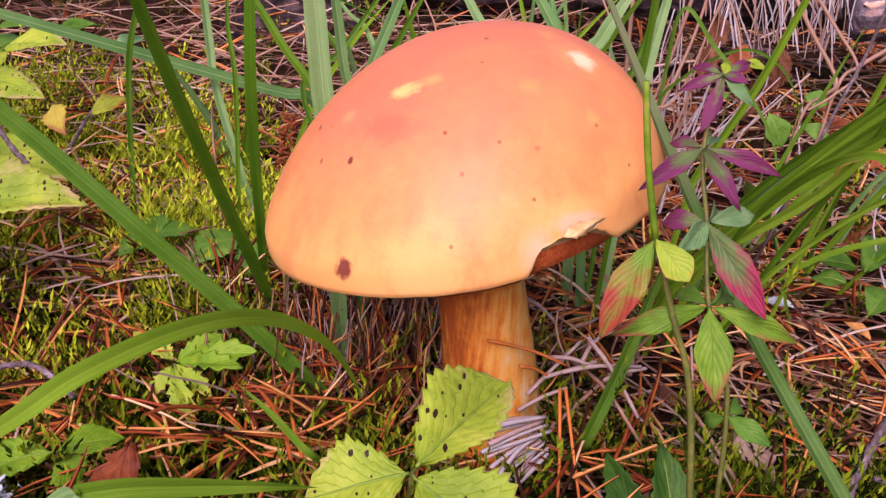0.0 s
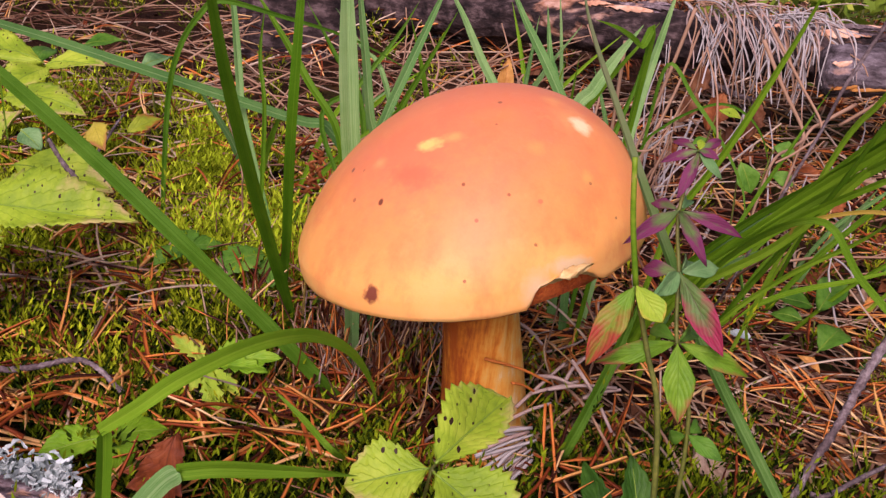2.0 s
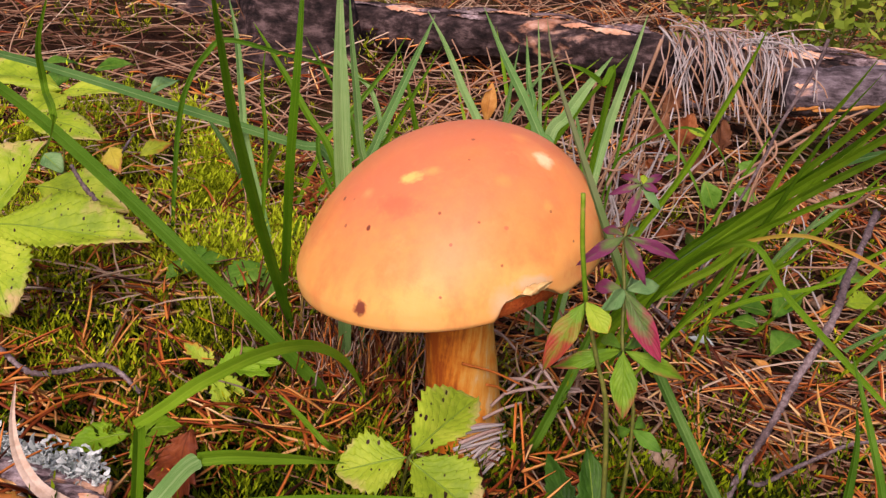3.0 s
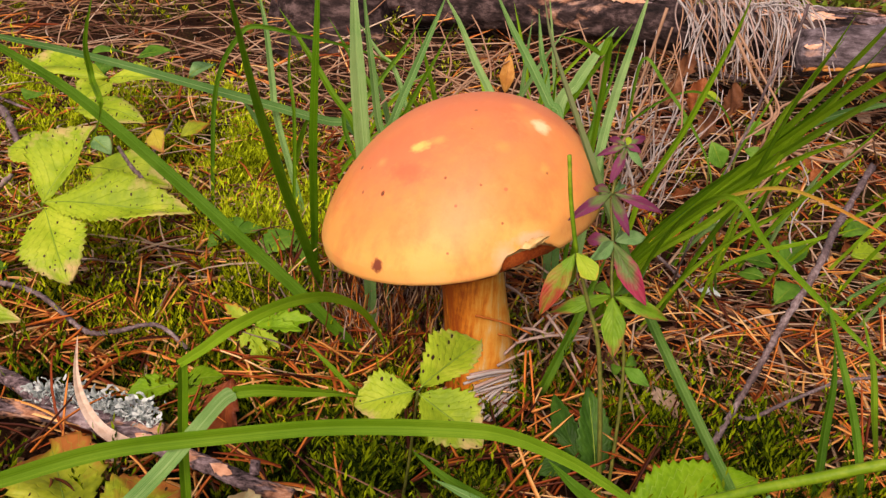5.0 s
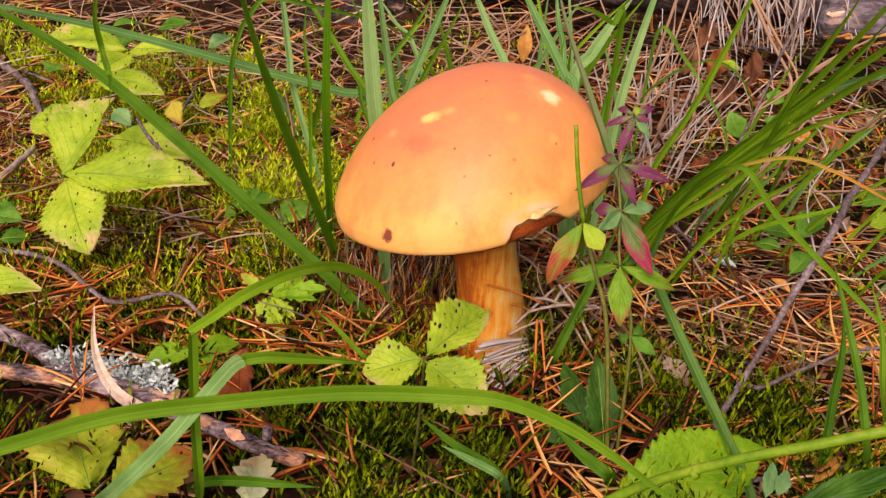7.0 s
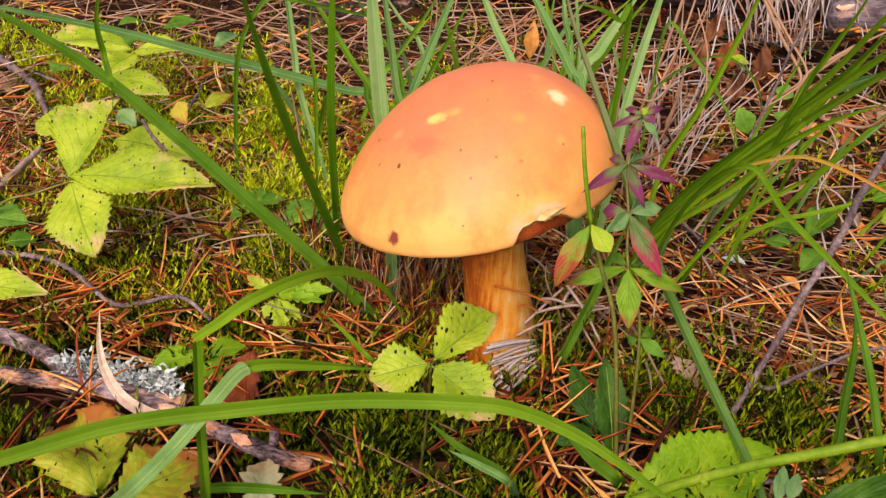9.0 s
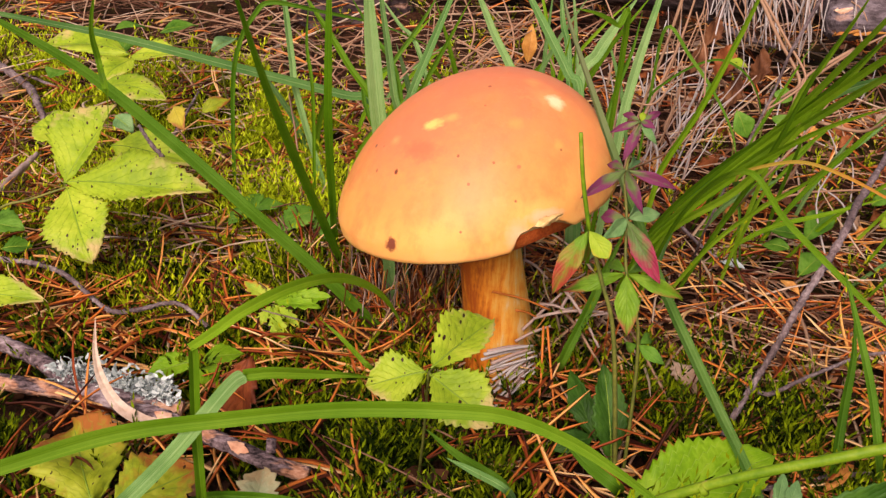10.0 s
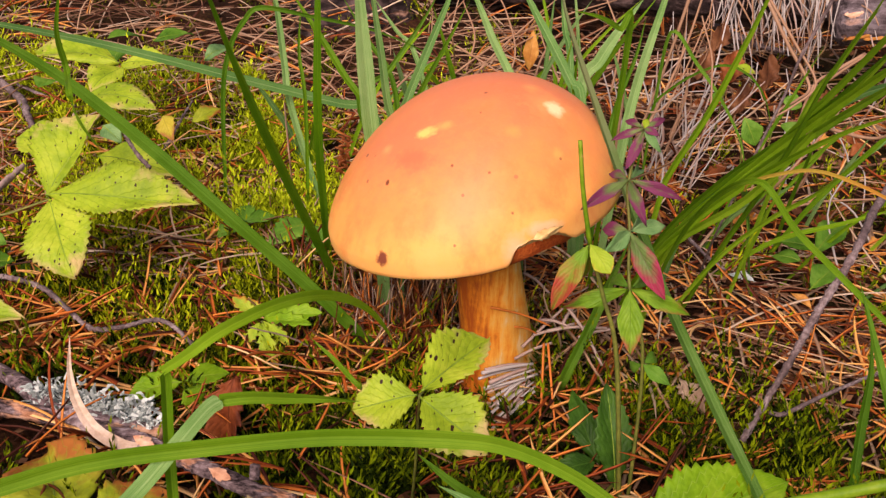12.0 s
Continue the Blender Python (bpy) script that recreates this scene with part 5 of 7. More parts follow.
snapped = grass([(-0.090, 0.162, -0.005), (-0.068, 0.108, 0.050), (-0.069, 0.110, 0.080), (-0.069, 0.112, 0.103), (-0.069, 0.112, 0.109)], 0.0034, M_GRASS_BRIGHT, "snapped grass blade folded over towards the mushroom", 30, fold=0.5, taper=0.97, base=1.0)
grass([(-0.070, 0.112, 0.109), (-0.064, 0.118, 0.112), (-0.056, 0.128, 0.116), (-0.044, 0.150, 0.115), (-0.034, 0.175, 0.106), (-0.026, 0.200, 0.089), (-0.021, 0.220, 0.069), (-0.018, 0.240, 0.045)], 0.0040, M_GRASS_FAN, "", 10, snapped, taper=0.5)
bent = grass([(-0.1330, 0.1460, -0.0050), (-0.0860, 0.0850, 0.0650), (-0.0710, 0.0920, 0.0810), (-0.0610, 0.1020, 0.0930), (-0.0560, 0.1110, 0.0980), (-0.0530, 0.1150, 0.0990)], 0.0052, M_GRASS_PALE, "bent-over grass blade lying towards the bramble leaf", -10, taper=0.95, base=1.0)
grass([(-0.0540, 0.1150, 0.0990), (-0.0530, 0.1150, 0.0990), (-0.0450, 0.1180, 0.0990), (-0.0350, 0.1240, 0.0960), (-0.0240, 0.1300, 0.0930), (-0.0150, 0.1380, 0.0880)], 0.0042, M_GRASS_BRIGHT, "", 20, bent, taper=0.5)
grass([(-0.155, 0.060, 0.076), (-0.132, 0.065, 0.082), (-0.116, 0.075, 0.084), (-0.087, 0.090, 0.089), (-0.054, 0.100, 0.092), (-0.018, 0.105, 0.097), (0.018, 0.105, 0.101), (0.035, 0.100, 0.104), (0.052, 0.090, 0.105), (0.065, 0.080, 0.104), (0.077, 0.070, 0.102), (0.089, 0.060, 0.099)], 0.0052, M_GRASS_BRIGHT, "bright green grass blade arching over the branch", 8, taper=0.5)
grass([(0.142, 0.158, -0.004), (0.134, 0.173, 0.026), (0.113, 0.199, 0.057), (0.092, 0.234, 0.086), (0.080, 0.254, 0.107), (0.070, 0.271, 0.125), (0.056, 0.292, 0.152), (0.042, 0.315, 0.180), (0.036, 0.33, 0.20)], 0.0050, M_GRASS_AGED, "long folded grass blade passing the cap's edge", 25, fold=0.55)
grass([(0.055, 0.295, -0.003), (0.055, 0.265, 0.023), (0.066, 0.275, 0.050), (0.073, 0.285, 0.068), (0.081, 0.300, 0.083)], 0.0050, M_GRASS, "dark green grass blade behind the purple herb", 20)
stalk = thing("grass_shoot", (0.054, 0.070, 0.086), "yellow-green grass stalk leaning over the toothed leaf", "grass", "grass shoots")
tube("stalk", [(0.054, 0.070, 0.086), (0.077, 0.085, 0.091), (0.103, 0.095, 0.096), (0.128, 0.100, 0.102), (0.145, 0.100, 0.109), (0.164, 0.100, 0.116)], 0.0015, 0.0018, M_STALK, stalk, sides=10)
tube("node", [(0.091, 0.090, 0.093), (0.092, 0.090, 0.094)], 0.0019, 0.0019, M_STALK, stalk, sides=10)
grass([(0.098, 0.375, 0.000), (0.109, 0.318, 0.085), (0.121, 0.253, 0.134), (0.140, 0.243, 0.117), (0.170, 0.233, 0.093), (0.186, 0.224, 0.081), (0.201, 0.210, 0.070)], 0.0026, M_GRASS_BRIGHT, "thin bright grass blade bent downwards", 10)
grass([(0.098, 0.505, 0.000), (0.102, 0.502, 0.080), (0.115, 0.500, 0.104), (0.141, 0.500, 0.120), (0.160, 0.498, 0.116), (0.173, 0.496, 0.101), (0.180, 0.494, 0.080)], 0.0016, M_GRASS, "thin arching grass blade among dead stalks", 15)
grass([(0.104, 0.520, 0.000), (0.106, 0.510, 0.090), (0.109, 0.500, 0.139), (0.126, 0.490, 0.123), (0.142, 0.475, 0.105), (0.155, 0.455, 0.083), (0.158, 0.445, 0.060)], 0.0022, M_GRASS, "drooping grass blade among dead stalks", 10)
grass([(0.124, 0.280, 0.119), (0.126, 0.275, 0.126), (0.144, 0.262, 0.137), (0.160, 0.250, 0.137), (0.179, 0.240, 0.131), (0.193, 0.230, 0.126)], 0.0015, M_GRASS_YELLOW, "withering yellow grass blade bent over", 10)
grass([(0.180, 0.229, -0.003), (0.171, 0.205, 0.021), (0.172, 0.215, 0.046), (0.174, 0.225, 0.066), (0.174, 0.235, 0.079)], 0.0046, M_GRASS, "short green grass blade in the needles", 20)
grass([(0.200, 0.221, -0.003), (0.180, 0.190, 0.043), (0.175, 0.200, 0.065), (0.167, 0.215, 0.090), (0.161, 0.225, 0.107)], 0.0042, M_GRASS, "upright green grass blade near the grey stick", 20)
grass([(0.219, 0.258, -0.003), (0.193, 0.220, 0.051), (0.190, 0.230, 0.073), (0.183, 0.240, 0.094)], 0.0040, M_GRASS_BRIGHT, "green grass blade beside the grey stick", 25)
grass([(-0.156, 0.418, -0.004), (-0.153, 0.409, 0.060), (-0.148, 0.400, 0.111), (-0.141, 0.395, 0.136), (-0.131, 0.390, 0.152), (-0.121, 0.390, 0.160), (-0.096, 0.400, 0.155), (-0.060, 0.420, 0.144), (-0.021, 0.440, 0.123)], 0.0028, M_GRASS, "thin grass blade bowed over the moss", 20)
grass([(-0.317, 0.578, 0.000), (-0.112, 0.160, 0.170), (-0.111, 0.155, 0.187), (-0.110, 0.150, 0.200), (-0.104, 0.145, 0.217)], 0.0020, M_GRASS_BRIGHT, "thin yellow-green grass stalk", 20)
grass([(0.033, 0.187, 0.000), (0.033, 0.150, 0.039), (0.015, 0.160, 0.042), (-0.000, 0.170, 0.046)], 0.0034, M_GRASS, "low green grass blade under the bramble leaf", 10)
grass([(0.040, 0.181, 0.000), (0.035, 0.140, 0.044), (0.022, 0.145, 0.047), (0.011, 0.150, 0.048)], 0.0030, M_GRASS_PALE, "low pale grass blade in the moss", 10)
grass([(0.083, 0.200, 0.000), (0.076, 0.155, 0.039), (0.065, 0.160, 0.044), (0.054, 0.170, 0.048)], 0.0050, M_GRASS, "broad dark grass blade near the ground", 10)
grass([(-0.028, 0.274, 0.000), (-0.030, 0.220, 0.038), (-0.045, 0.230, 0.045), (-0.057, 0.235, 0.052)], 0.0022, M_GRASS_BRIGHT, "thin bright grass shoot", 10)
grass([(-0.096, 0.164, 0.000), (-0.067, 0.120, 0.043), (-0.048, 0.120, 0.045), (-0.028, 0.115, 0.050)], 0.0040, M_GRASS, "low grass blade beside the branch", 10)

tuft = thing("grass_tuft", (-0.035, 0.34, 0.0), "tuft of broad blue-green grass blades standing behind the cap", "grass")
tuft_blade(tuft, [(-0.036, 0.318, 0.0), (-0.043, 0.316, 0.095), (-0.047, 0.317, 0.128), (-0.050, 0.319, 0.153), (-0.053, 0.322, 0.179), (-0.057, 0.330, 0.215)], 0.0078, M_GRASS_PALE, 10)
tuft_blade(tuft, [(-0.030, 0.330, 0.0), (-0.036, 0.330, 0.106), (-0.041, 0.330, 0.132), (-0.045, 0.335, 0.152), (-0.050, 0.340, 0.176), (-0.054, 0.345, 0.200)], 0.0040, M_GRASS_PALE, 25)
tuft_blade(tuft, [(-0.026, 0.36, 0.0), (-0.044, 0.370, 0.092), (-0.039, 0.380, 0.117), (-0.031, 0.395, 0.141), (-0.023, 0.410, 0.164), (-0.017, 0.420, 0.182)], 0.0046, M_GRASS_PALE, 15)
tuft_blade(tuft, [(-0.020, 0.37, 0.0), (-0.039, 0.380, 0.099), (-0.033, 0.390, 0.120), (-0.022, 0.410, 0.143), (-0.012, 0.430, 0.164)], 0.0028, M_GRASS_BRIGHT, 20)
tuft_blade(tuft, [(0.03, 0.40, 0.0), (0.021, 0.410, 0.112), (0.013, 0.420, 0.127), (0.002, 0.435, 0.141), (-0.011, 0.460, 0.159), (-0.025, 0.480, 0.175)], 0.0050, M_GRASS_PALE, 15)
tuft_blade(tuft, [(-0.06, 0.40, 0.0), (-0.060, 0.400, 0.090), (-0.082, 0.410, 0.124), (-0.101, 0.420, 0.147), (-0.117, 0.430, 0.164)], 0.0040, M_GRASS_BRIGHT, 20)
tuft_blade(tuft, [(-0.09, 0.43, 0.0), (-0.119, 0.440, 0.087), (-0.126, 0.450, 0.113), (-0.133, 0.460, 0.147), (-0.142, 0.470, 0.172)], 0.0044, M_GRASS_PALE, 30)
tuft_blade(tuft, [(-0.03, 0.44, 0.0), (-0.079, 0.450, 0.088), (-0.063, 0.460, 0.112), (-0.045, 0.470, 0.140), (-0.035, 0.480, 0.160)], 0.0030, M_GRASS, 30)
tuft_blade(tuft, [(-0.05, 0.46, 0.0), (-0.060, 0.470, 0.095), (-0.080, 0.480, 0.125), (-0.099, 0.490, 0.150)], 0.0036, M_GRASS, 30)
tuft_blade(tuft, [(-0.10, 0.40, 0.0), (-0.100, 0.400, 0.101), (-0.106, 0.410, 0.132), (-0.107, 0.420, 0.156)], 0.0022, M_GRASS_BRIGHT, 30)
tuft_blade(tuft, [(-0.02, 0.5, 0.0), (-0.053, 0.520, 0.102), (-0.072, 0.540, 0.119), (-0.093, 0.560, 0.138)], 0.0036, M_GRASS_PALE, 30)
tuft = thing("grass_tuft", (0.07, 0.43, 0.0), "tuft of blue-green grass blades rising past the cap", "grass")
tuft_blade(tuft, [(0.065, 0.41, 0.0), (0.056, 0.420, 0.108), (0.048, 0.425, 0.123), (0.036, 0.430, 0.142), (0.022, 0.440, 0.162), (0.008, 0.450, 0.185)], 0.0062, M_GRASS_PALE, 15)
tuft_blade(tuft, [(0.075, 0.42, 0.0), (0.082, 0.435, 0.077), (0.084, 0.440, 0.097), (0.090, 0.460, 0.123), (0.101, 0.490, 0.158), (0.109, 0.510, 0.186)], 0.0060, M_GRASS_PALE, 10)
tuft_blade(tuft, [(0.060, 0.43, 0.0), (0.055, 0.450, 0.106), (0.065, 0.460, 0.128), (0.075, 0.470, 0.144), (0.088, 0.480, 0.162)], 0.0070, M_GRASS_PALE, 5)
tuft_blade(tuft, [(0.068, 0.42, 0.0), (0.073, 0.430, 0.082), (0.077, 0.440, 0.108), (0.085, 0.450, 0.134), (0.089, 0.460, 0.156)], 0.0034, M_GRASS, 30)
tuft_blade(tuft, [(0.062, 0.46, 0.0), (0.049, 0.500, 0.111), (0.043, 0.520, 0.132), (0.038, 0.540, 0.159)], 0.0046, M_GRASS_PALE, 20)
tuft_blade(tuft, [(0.07, 0.40, 0.0), (0.073, 0.360, 0.164), (0.068, 0.350, 0.170), (0.057, 0.340, 0.177), (0.045, 0.330, 0.181)], 0.0032, M_GRASS_BRIGHT, 10)
# Forward-leaning blades; the raised green makes up for light they miss.
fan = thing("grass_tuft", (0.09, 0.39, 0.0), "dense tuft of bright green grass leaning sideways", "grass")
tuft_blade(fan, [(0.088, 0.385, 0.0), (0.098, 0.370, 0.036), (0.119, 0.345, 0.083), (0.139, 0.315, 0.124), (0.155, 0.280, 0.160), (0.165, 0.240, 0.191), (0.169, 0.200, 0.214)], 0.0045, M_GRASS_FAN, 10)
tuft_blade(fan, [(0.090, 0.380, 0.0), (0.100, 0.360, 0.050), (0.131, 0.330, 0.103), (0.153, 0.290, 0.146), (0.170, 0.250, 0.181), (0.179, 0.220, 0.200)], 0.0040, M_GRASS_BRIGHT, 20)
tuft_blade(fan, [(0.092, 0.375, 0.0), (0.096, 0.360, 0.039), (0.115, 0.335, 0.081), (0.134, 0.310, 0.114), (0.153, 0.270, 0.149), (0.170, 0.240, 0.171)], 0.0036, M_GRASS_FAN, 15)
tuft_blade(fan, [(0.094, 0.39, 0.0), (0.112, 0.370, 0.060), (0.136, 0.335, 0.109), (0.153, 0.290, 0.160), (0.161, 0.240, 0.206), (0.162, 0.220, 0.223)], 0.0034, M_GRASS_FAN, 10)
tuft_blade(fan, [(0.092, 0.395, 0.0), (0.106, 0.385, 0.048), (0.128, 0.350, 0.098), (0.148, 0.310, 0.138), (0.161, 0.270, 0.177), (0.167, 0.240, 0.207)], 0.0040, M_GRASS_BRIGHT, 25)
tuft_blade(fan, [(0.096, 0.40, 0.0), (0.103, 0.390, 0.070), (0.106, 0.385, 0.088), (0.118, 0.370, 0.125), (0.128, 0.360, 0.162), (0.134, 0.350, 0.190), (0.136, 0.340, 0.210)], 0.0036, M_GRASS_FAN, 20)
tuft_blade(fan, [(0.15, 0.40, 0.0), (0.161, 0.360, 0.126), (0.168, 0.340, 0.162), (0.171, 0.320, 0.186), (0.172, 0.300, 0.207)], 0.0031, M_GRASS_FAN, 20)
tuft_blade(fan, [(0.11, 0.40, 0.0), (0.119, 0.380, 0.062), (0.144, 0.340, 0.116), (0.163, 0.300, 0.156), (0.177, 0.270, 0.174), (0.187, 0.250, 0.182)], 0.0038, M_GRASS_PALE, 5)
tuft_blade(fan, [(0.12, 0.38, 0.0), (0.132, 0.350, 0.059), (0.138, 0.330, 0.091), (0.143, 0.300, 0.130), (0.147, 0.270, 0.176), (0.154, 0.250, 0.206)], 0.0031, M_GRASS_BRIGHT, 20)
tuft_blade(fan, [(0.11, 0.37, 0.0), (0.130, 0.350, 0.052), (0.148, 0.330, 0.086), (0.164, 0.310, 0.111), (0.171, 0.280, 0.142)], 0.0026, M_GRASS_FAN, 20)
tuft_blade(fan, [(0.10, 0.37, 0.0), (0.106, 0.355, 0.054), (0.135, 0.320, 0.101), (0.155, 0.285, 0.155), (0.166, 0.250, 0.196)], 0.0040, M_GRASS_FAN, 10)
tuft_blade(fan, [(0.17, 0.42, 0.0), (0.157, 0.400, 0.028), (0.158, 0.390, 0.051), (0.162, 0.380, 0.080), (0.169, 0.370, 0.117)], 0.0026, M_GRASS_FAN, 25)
rear = thing("grass_tuft", (-0.02, 0.54, 0.0), "loose tuft of thin grass blades before the fallen log", "grass")
rnd_rear = random.Random(5)
for k in range(26):
    x, y = rnd_rear.uniform(-0.15, 0.11), rnd_rear.uniform(0.46, 0.64)
    root = Vector((x, y, height(x, y) - 0.003))
    lean = Vector((max(-0.022, min(0.05, rnd_rear.gauss(0.0, 0.05))), rnd_rear.gauss(0.0, 0.03), rnd_rear.uniform(0.07, 0.17)))
    blade_mesh("blade", [root, root + lean * 0.45 + Vector((0, 0, 0.008)), root + lean * 0.8 + Vector((lean.x * 0.1, 0, 0)), root + lean * 1.1 + Vector((lean.x * 0.3, 0, -0.008))], rnd_rear.uniform(0.0024, 0.0042), (M_GRASS_PALE, M_GRASS_FAN, M_GRASS_BRIGHT)[k % 3], rear, rnd_rear.uniform(-25, 25))
side = thing("grass_tuft", (0.22, 0.42, 0.0), "loose tuft of thin green blades in the needles", "grass")
rnd_side = random.Random(14)
for k in range(22):
    x, y = rnd_side.uniform(0.13, 0.30), rnd_side.uniform(0.40, 0.56)
    root = Vector((x, y, height(x, y) - 0.003))
    lean = Vector((rnd_side.gauss(0.035, 0.02), rnd_side.gauss(-0.03, 0.02), rnd_side.uniform(0.05, 0.11)))
    blade_mesh("blade", [root, root + lean * 0.5 + Vector((0, 0, 0.008)), root + lean, root + lean * 1.4 - Vector((0, 0, 0.006))], rnd_side.uniform(0.0022, 0.0038), (M_GRASS_BRIGHT, M_GRASS_FAN, M_GRASS_PALE)[k % 3], side, rnd_side.uniform(-25, 25))
straw_stalk([(-0.091, 0.520, 0.000), (-0.071, 0.450, 0.064), (-0.029, 0.530, 0.089), (0.031, 0.600, 0.114), (0.073, 0.640, 0.126)], 0.0007)
straw_stalk([(-0.117, 0.602, 0.000), (-0.058, 0.460, 0.083), (-0.017, 0.520, 0.096), (0.022, 0.580, 0.122)], 0.0006)
straw_stalk([(-0.097, 0.774, 0.000), (-0.046, 0.500, 0.107), (-0.042, 0.500, 0.134), (-0.044, 0.500, 0.152)], 0.0006)
straw_stalk([(-0.063, 0.847, 0.000), (-0.029, 0.520, 0.111), (-0.035, 0.520, 0.138)], 0.0005)
straw_stalk([(0.068, 0.559, 0.000), (0.119, 0.420, 0.089), (0.130, 0.450, 0.127), (0.122, 0.470, 0.156)], 0.0008)
straw_stalk([(0.164, 0.506, 0.000), (0.157, 0.380, 0.080), (0.178, 0.380, 0.115), (0.191, 0.390, 0.135)], 0.0009)
straw_stalk([(-0.580, 0.875, 0.030), (-0.437, 0.750, 0.053), (-0.334, 0.720, 0.058), (-0.235, 0.680, 0.054)], 0.0011)
straw_stalk([(-0.520, 0.789, 0.020), (-0.434, 0.800, 0.036), (-0.318, 0.780, 0.054), (-0.205, 0.720, 0.060)], 0.0010)
straw_stalk([(-0.218, 0.764, 0.010), (-0.117, 0.420, 0.079), (-0.109, 0.400, 0.057), (-0.108, 0.414, 0.005)], 0.0007)
straw_stalk([(0.111, 0.327, 0.020), (0.155, 0.340, 0.007), (0.194, 0.320, 0.006), (0.222, 0.292, 0.010)], 0.0006)
straw_stalk([(0.037, 0.371, 0.010), (0.058, 0.290, 0.035), (0.070, 0.270, 0.028), (0.083, 0.278, 0.005)], 0.0009)
straw_stalk([(0.040, 0.280, 0.012), (0.055, 0.290, 0.024), (0.073, 0.310, 0.032), (0.097, 0.384, 0.010)], 0.0010)
straw_stalk([(-0.037, 0.620, 0.050), (-0.013, 0.640, 0.079), (0.014, 0.660, 0.104), (0.039, 0.680, 0.125)], 0.0010)
straw_stalk([(-0.048, 0.660, 0.086), (-0.018, 0.640, 0.076), (0.022, 0.600, 0.065), (0.047, 0.570, 0.058)], 0.0009)
straw_stalk([(-0.043, 0.640, 0.063), (-0.006, 0.660, 0.089), (0.043, 0.660, 0.113), (0.083, 0.680, 0.124)], 0.0010)
straw_stalk([(-0.001, 0.620, 0.057), (0.007, 0.640, 0.085), (-0.003, 0.660, 0.112), (-0.014, 0.670, 0.128)], 0.0009)
straw_stalk([(0.022, 0.600, 0.060), (0.028, 0.620, 0.087), (0.042, 0.640, 0.104), (0.074, 0.650, 0.116)], 0.0010)
straw_stalk([(0.053, 0.580, 0.064), (0.032, 0.620, 0.092), (0.014, 0.660, 0.127)], 0.0008)
straw_stalk([(-0.033, 0.660, 0.063), (-0.029, 0.680, 0.087), (-0.042, 0.700, 0.111)], 0.0010)
straw_stalk([(0.080, 0.560, 0.081), (0.083, 0.580, 0.114), (0.070, 0.600, 0.142)], 0.0009)
straw_stalk([(-0.187, 0.620, 0.080), (-0.140, 0.580, 0.075), (-0.092, 0.520, 0.061)], 0.0009)
straw_stalk([(-0.193, 0.560, 0.058), (-0.158, 0.580, 0.069), (-0.108, 0.600, 0.095), (-0.076, 0.620, 0.111)], 0.0009)
straw_stalk([(-0.068, 0.520, 0.084), (-0.053, 0.540, 0.096), (-0.029, 0.560, 0.100), (0.000, 0.560, 0.098)], 0.0008)
straw_stalk([(0.162, 0.500, 0.167), (0.183, 0.490, 0.139), (0.197, 0.480, 0.118), (0.184, 0.470, 0.106), (0.170, 0.460, 0.100)], 0.0010)
straw_stalk([(0.191, 0.440, 0.129), (0.207, 0.430, 0.148), (0.220, 0.420, 0.161)], 0.0010)
straw_stalk([(0.194, 0.420, 0.108), (0.214, 0.400, 0.111), (0.222, 0.380, 0.131)], 0.0012)
straw_stalk([(0.102, 0.500, 0.076), (0.120, 0.520, 0.119), (0.129, 0.530, 0.156)], 0.0012)
straw_stalk([(0.093, 0.500, 0.087), (0.113, 0.500, 0.093), (0.134, 0.520, 0.149)], 0.0008)
straw_stalk([(0.112, 0.251, 0.010), (0.100, 0.260, 0.025), (0.092, 0.280, 0.031), (0.089, 0.341, 0.010)], 0.0008)
tagged(tube("grass_stalk", [(0.137, 0.428, 0.000), (0.130, 0.360, 0.061), (0.139, 0.350, 0.106), (0.147, 0.340, 0.146), (0.150, 0.335, 0.167), (0.157, 0.330, 0.193), (0.159, 0.330, 0.206)], 0.0006, 0.0009, M_BARK, sides=5), "thin dark brown wiry stalk", "grass stalk", "dry grass stalks")


# ---- broad-leaved herbs ----
def plant(name, at, label, category, stalks, leaves, stem=None, group=""):
    """A herb: stalks (points, radius), leaves (start, tip, width, material, options)."""
    t = thing(name, at, label, category, group)
    for pts, r in stalks:
        tube("stalk", pts, r, r * 0.7, stem or M_STEM_GREEN, t, sides=6)
    for k, (a, b, w, m, opt) in enumerate(leaves):
        leaf_mesh("leaf", a, b, w, m, t, seed=k + 3, **opt)
    return t


TRI = (0.003, 0.1495, 0.085)
plant("bramble", (-0.004, 0.19, 0.0), "stone bramble with three lime leaflets pitted by brown specks", "bramble",
    [([(-0.004, 0.19, -0.003), (0.0, 0.170, 0.04), TRI], 0.0007), ([TRI, (0.0045, 0.1525, 0.0854)], 0.0005), ([TRI, (0.0055, 0.1478, 0.0840)], 0.0005)],
    [((0.0033, 0.1502, 0.0851), (0.0236, 0.1866, 0.0890), 0.0205, M_LEAF_LIME, dict(up=(0.12, -0.75, 1), teeth=11, tooth=0.10, fold=0.22, belly=0.45, droop=0.06, lop=0.25)),
     ((0.0026, 0.1494, 0.0849), (-0.0190, 0.1450, 0.0795), 0.0205, M_LEAF_LIME, dict(up=(0.1, -0.75, 1), teeth=10, tooth=0.10, fold=0.16, belly=0.46, droop=0.07)),
     ((0.0036, 0.1490, 0.0846), (0.0280, 0.1340, 0.0760), 0.0235, M_LEAF_LIME, dict(up=(-0.1, -0.7, 1), teeth=11, tooth=0.11, fold=0.30, belly=0.48, droop=0.05))])
LTRI = (-0.214, 0.315, 0.070)
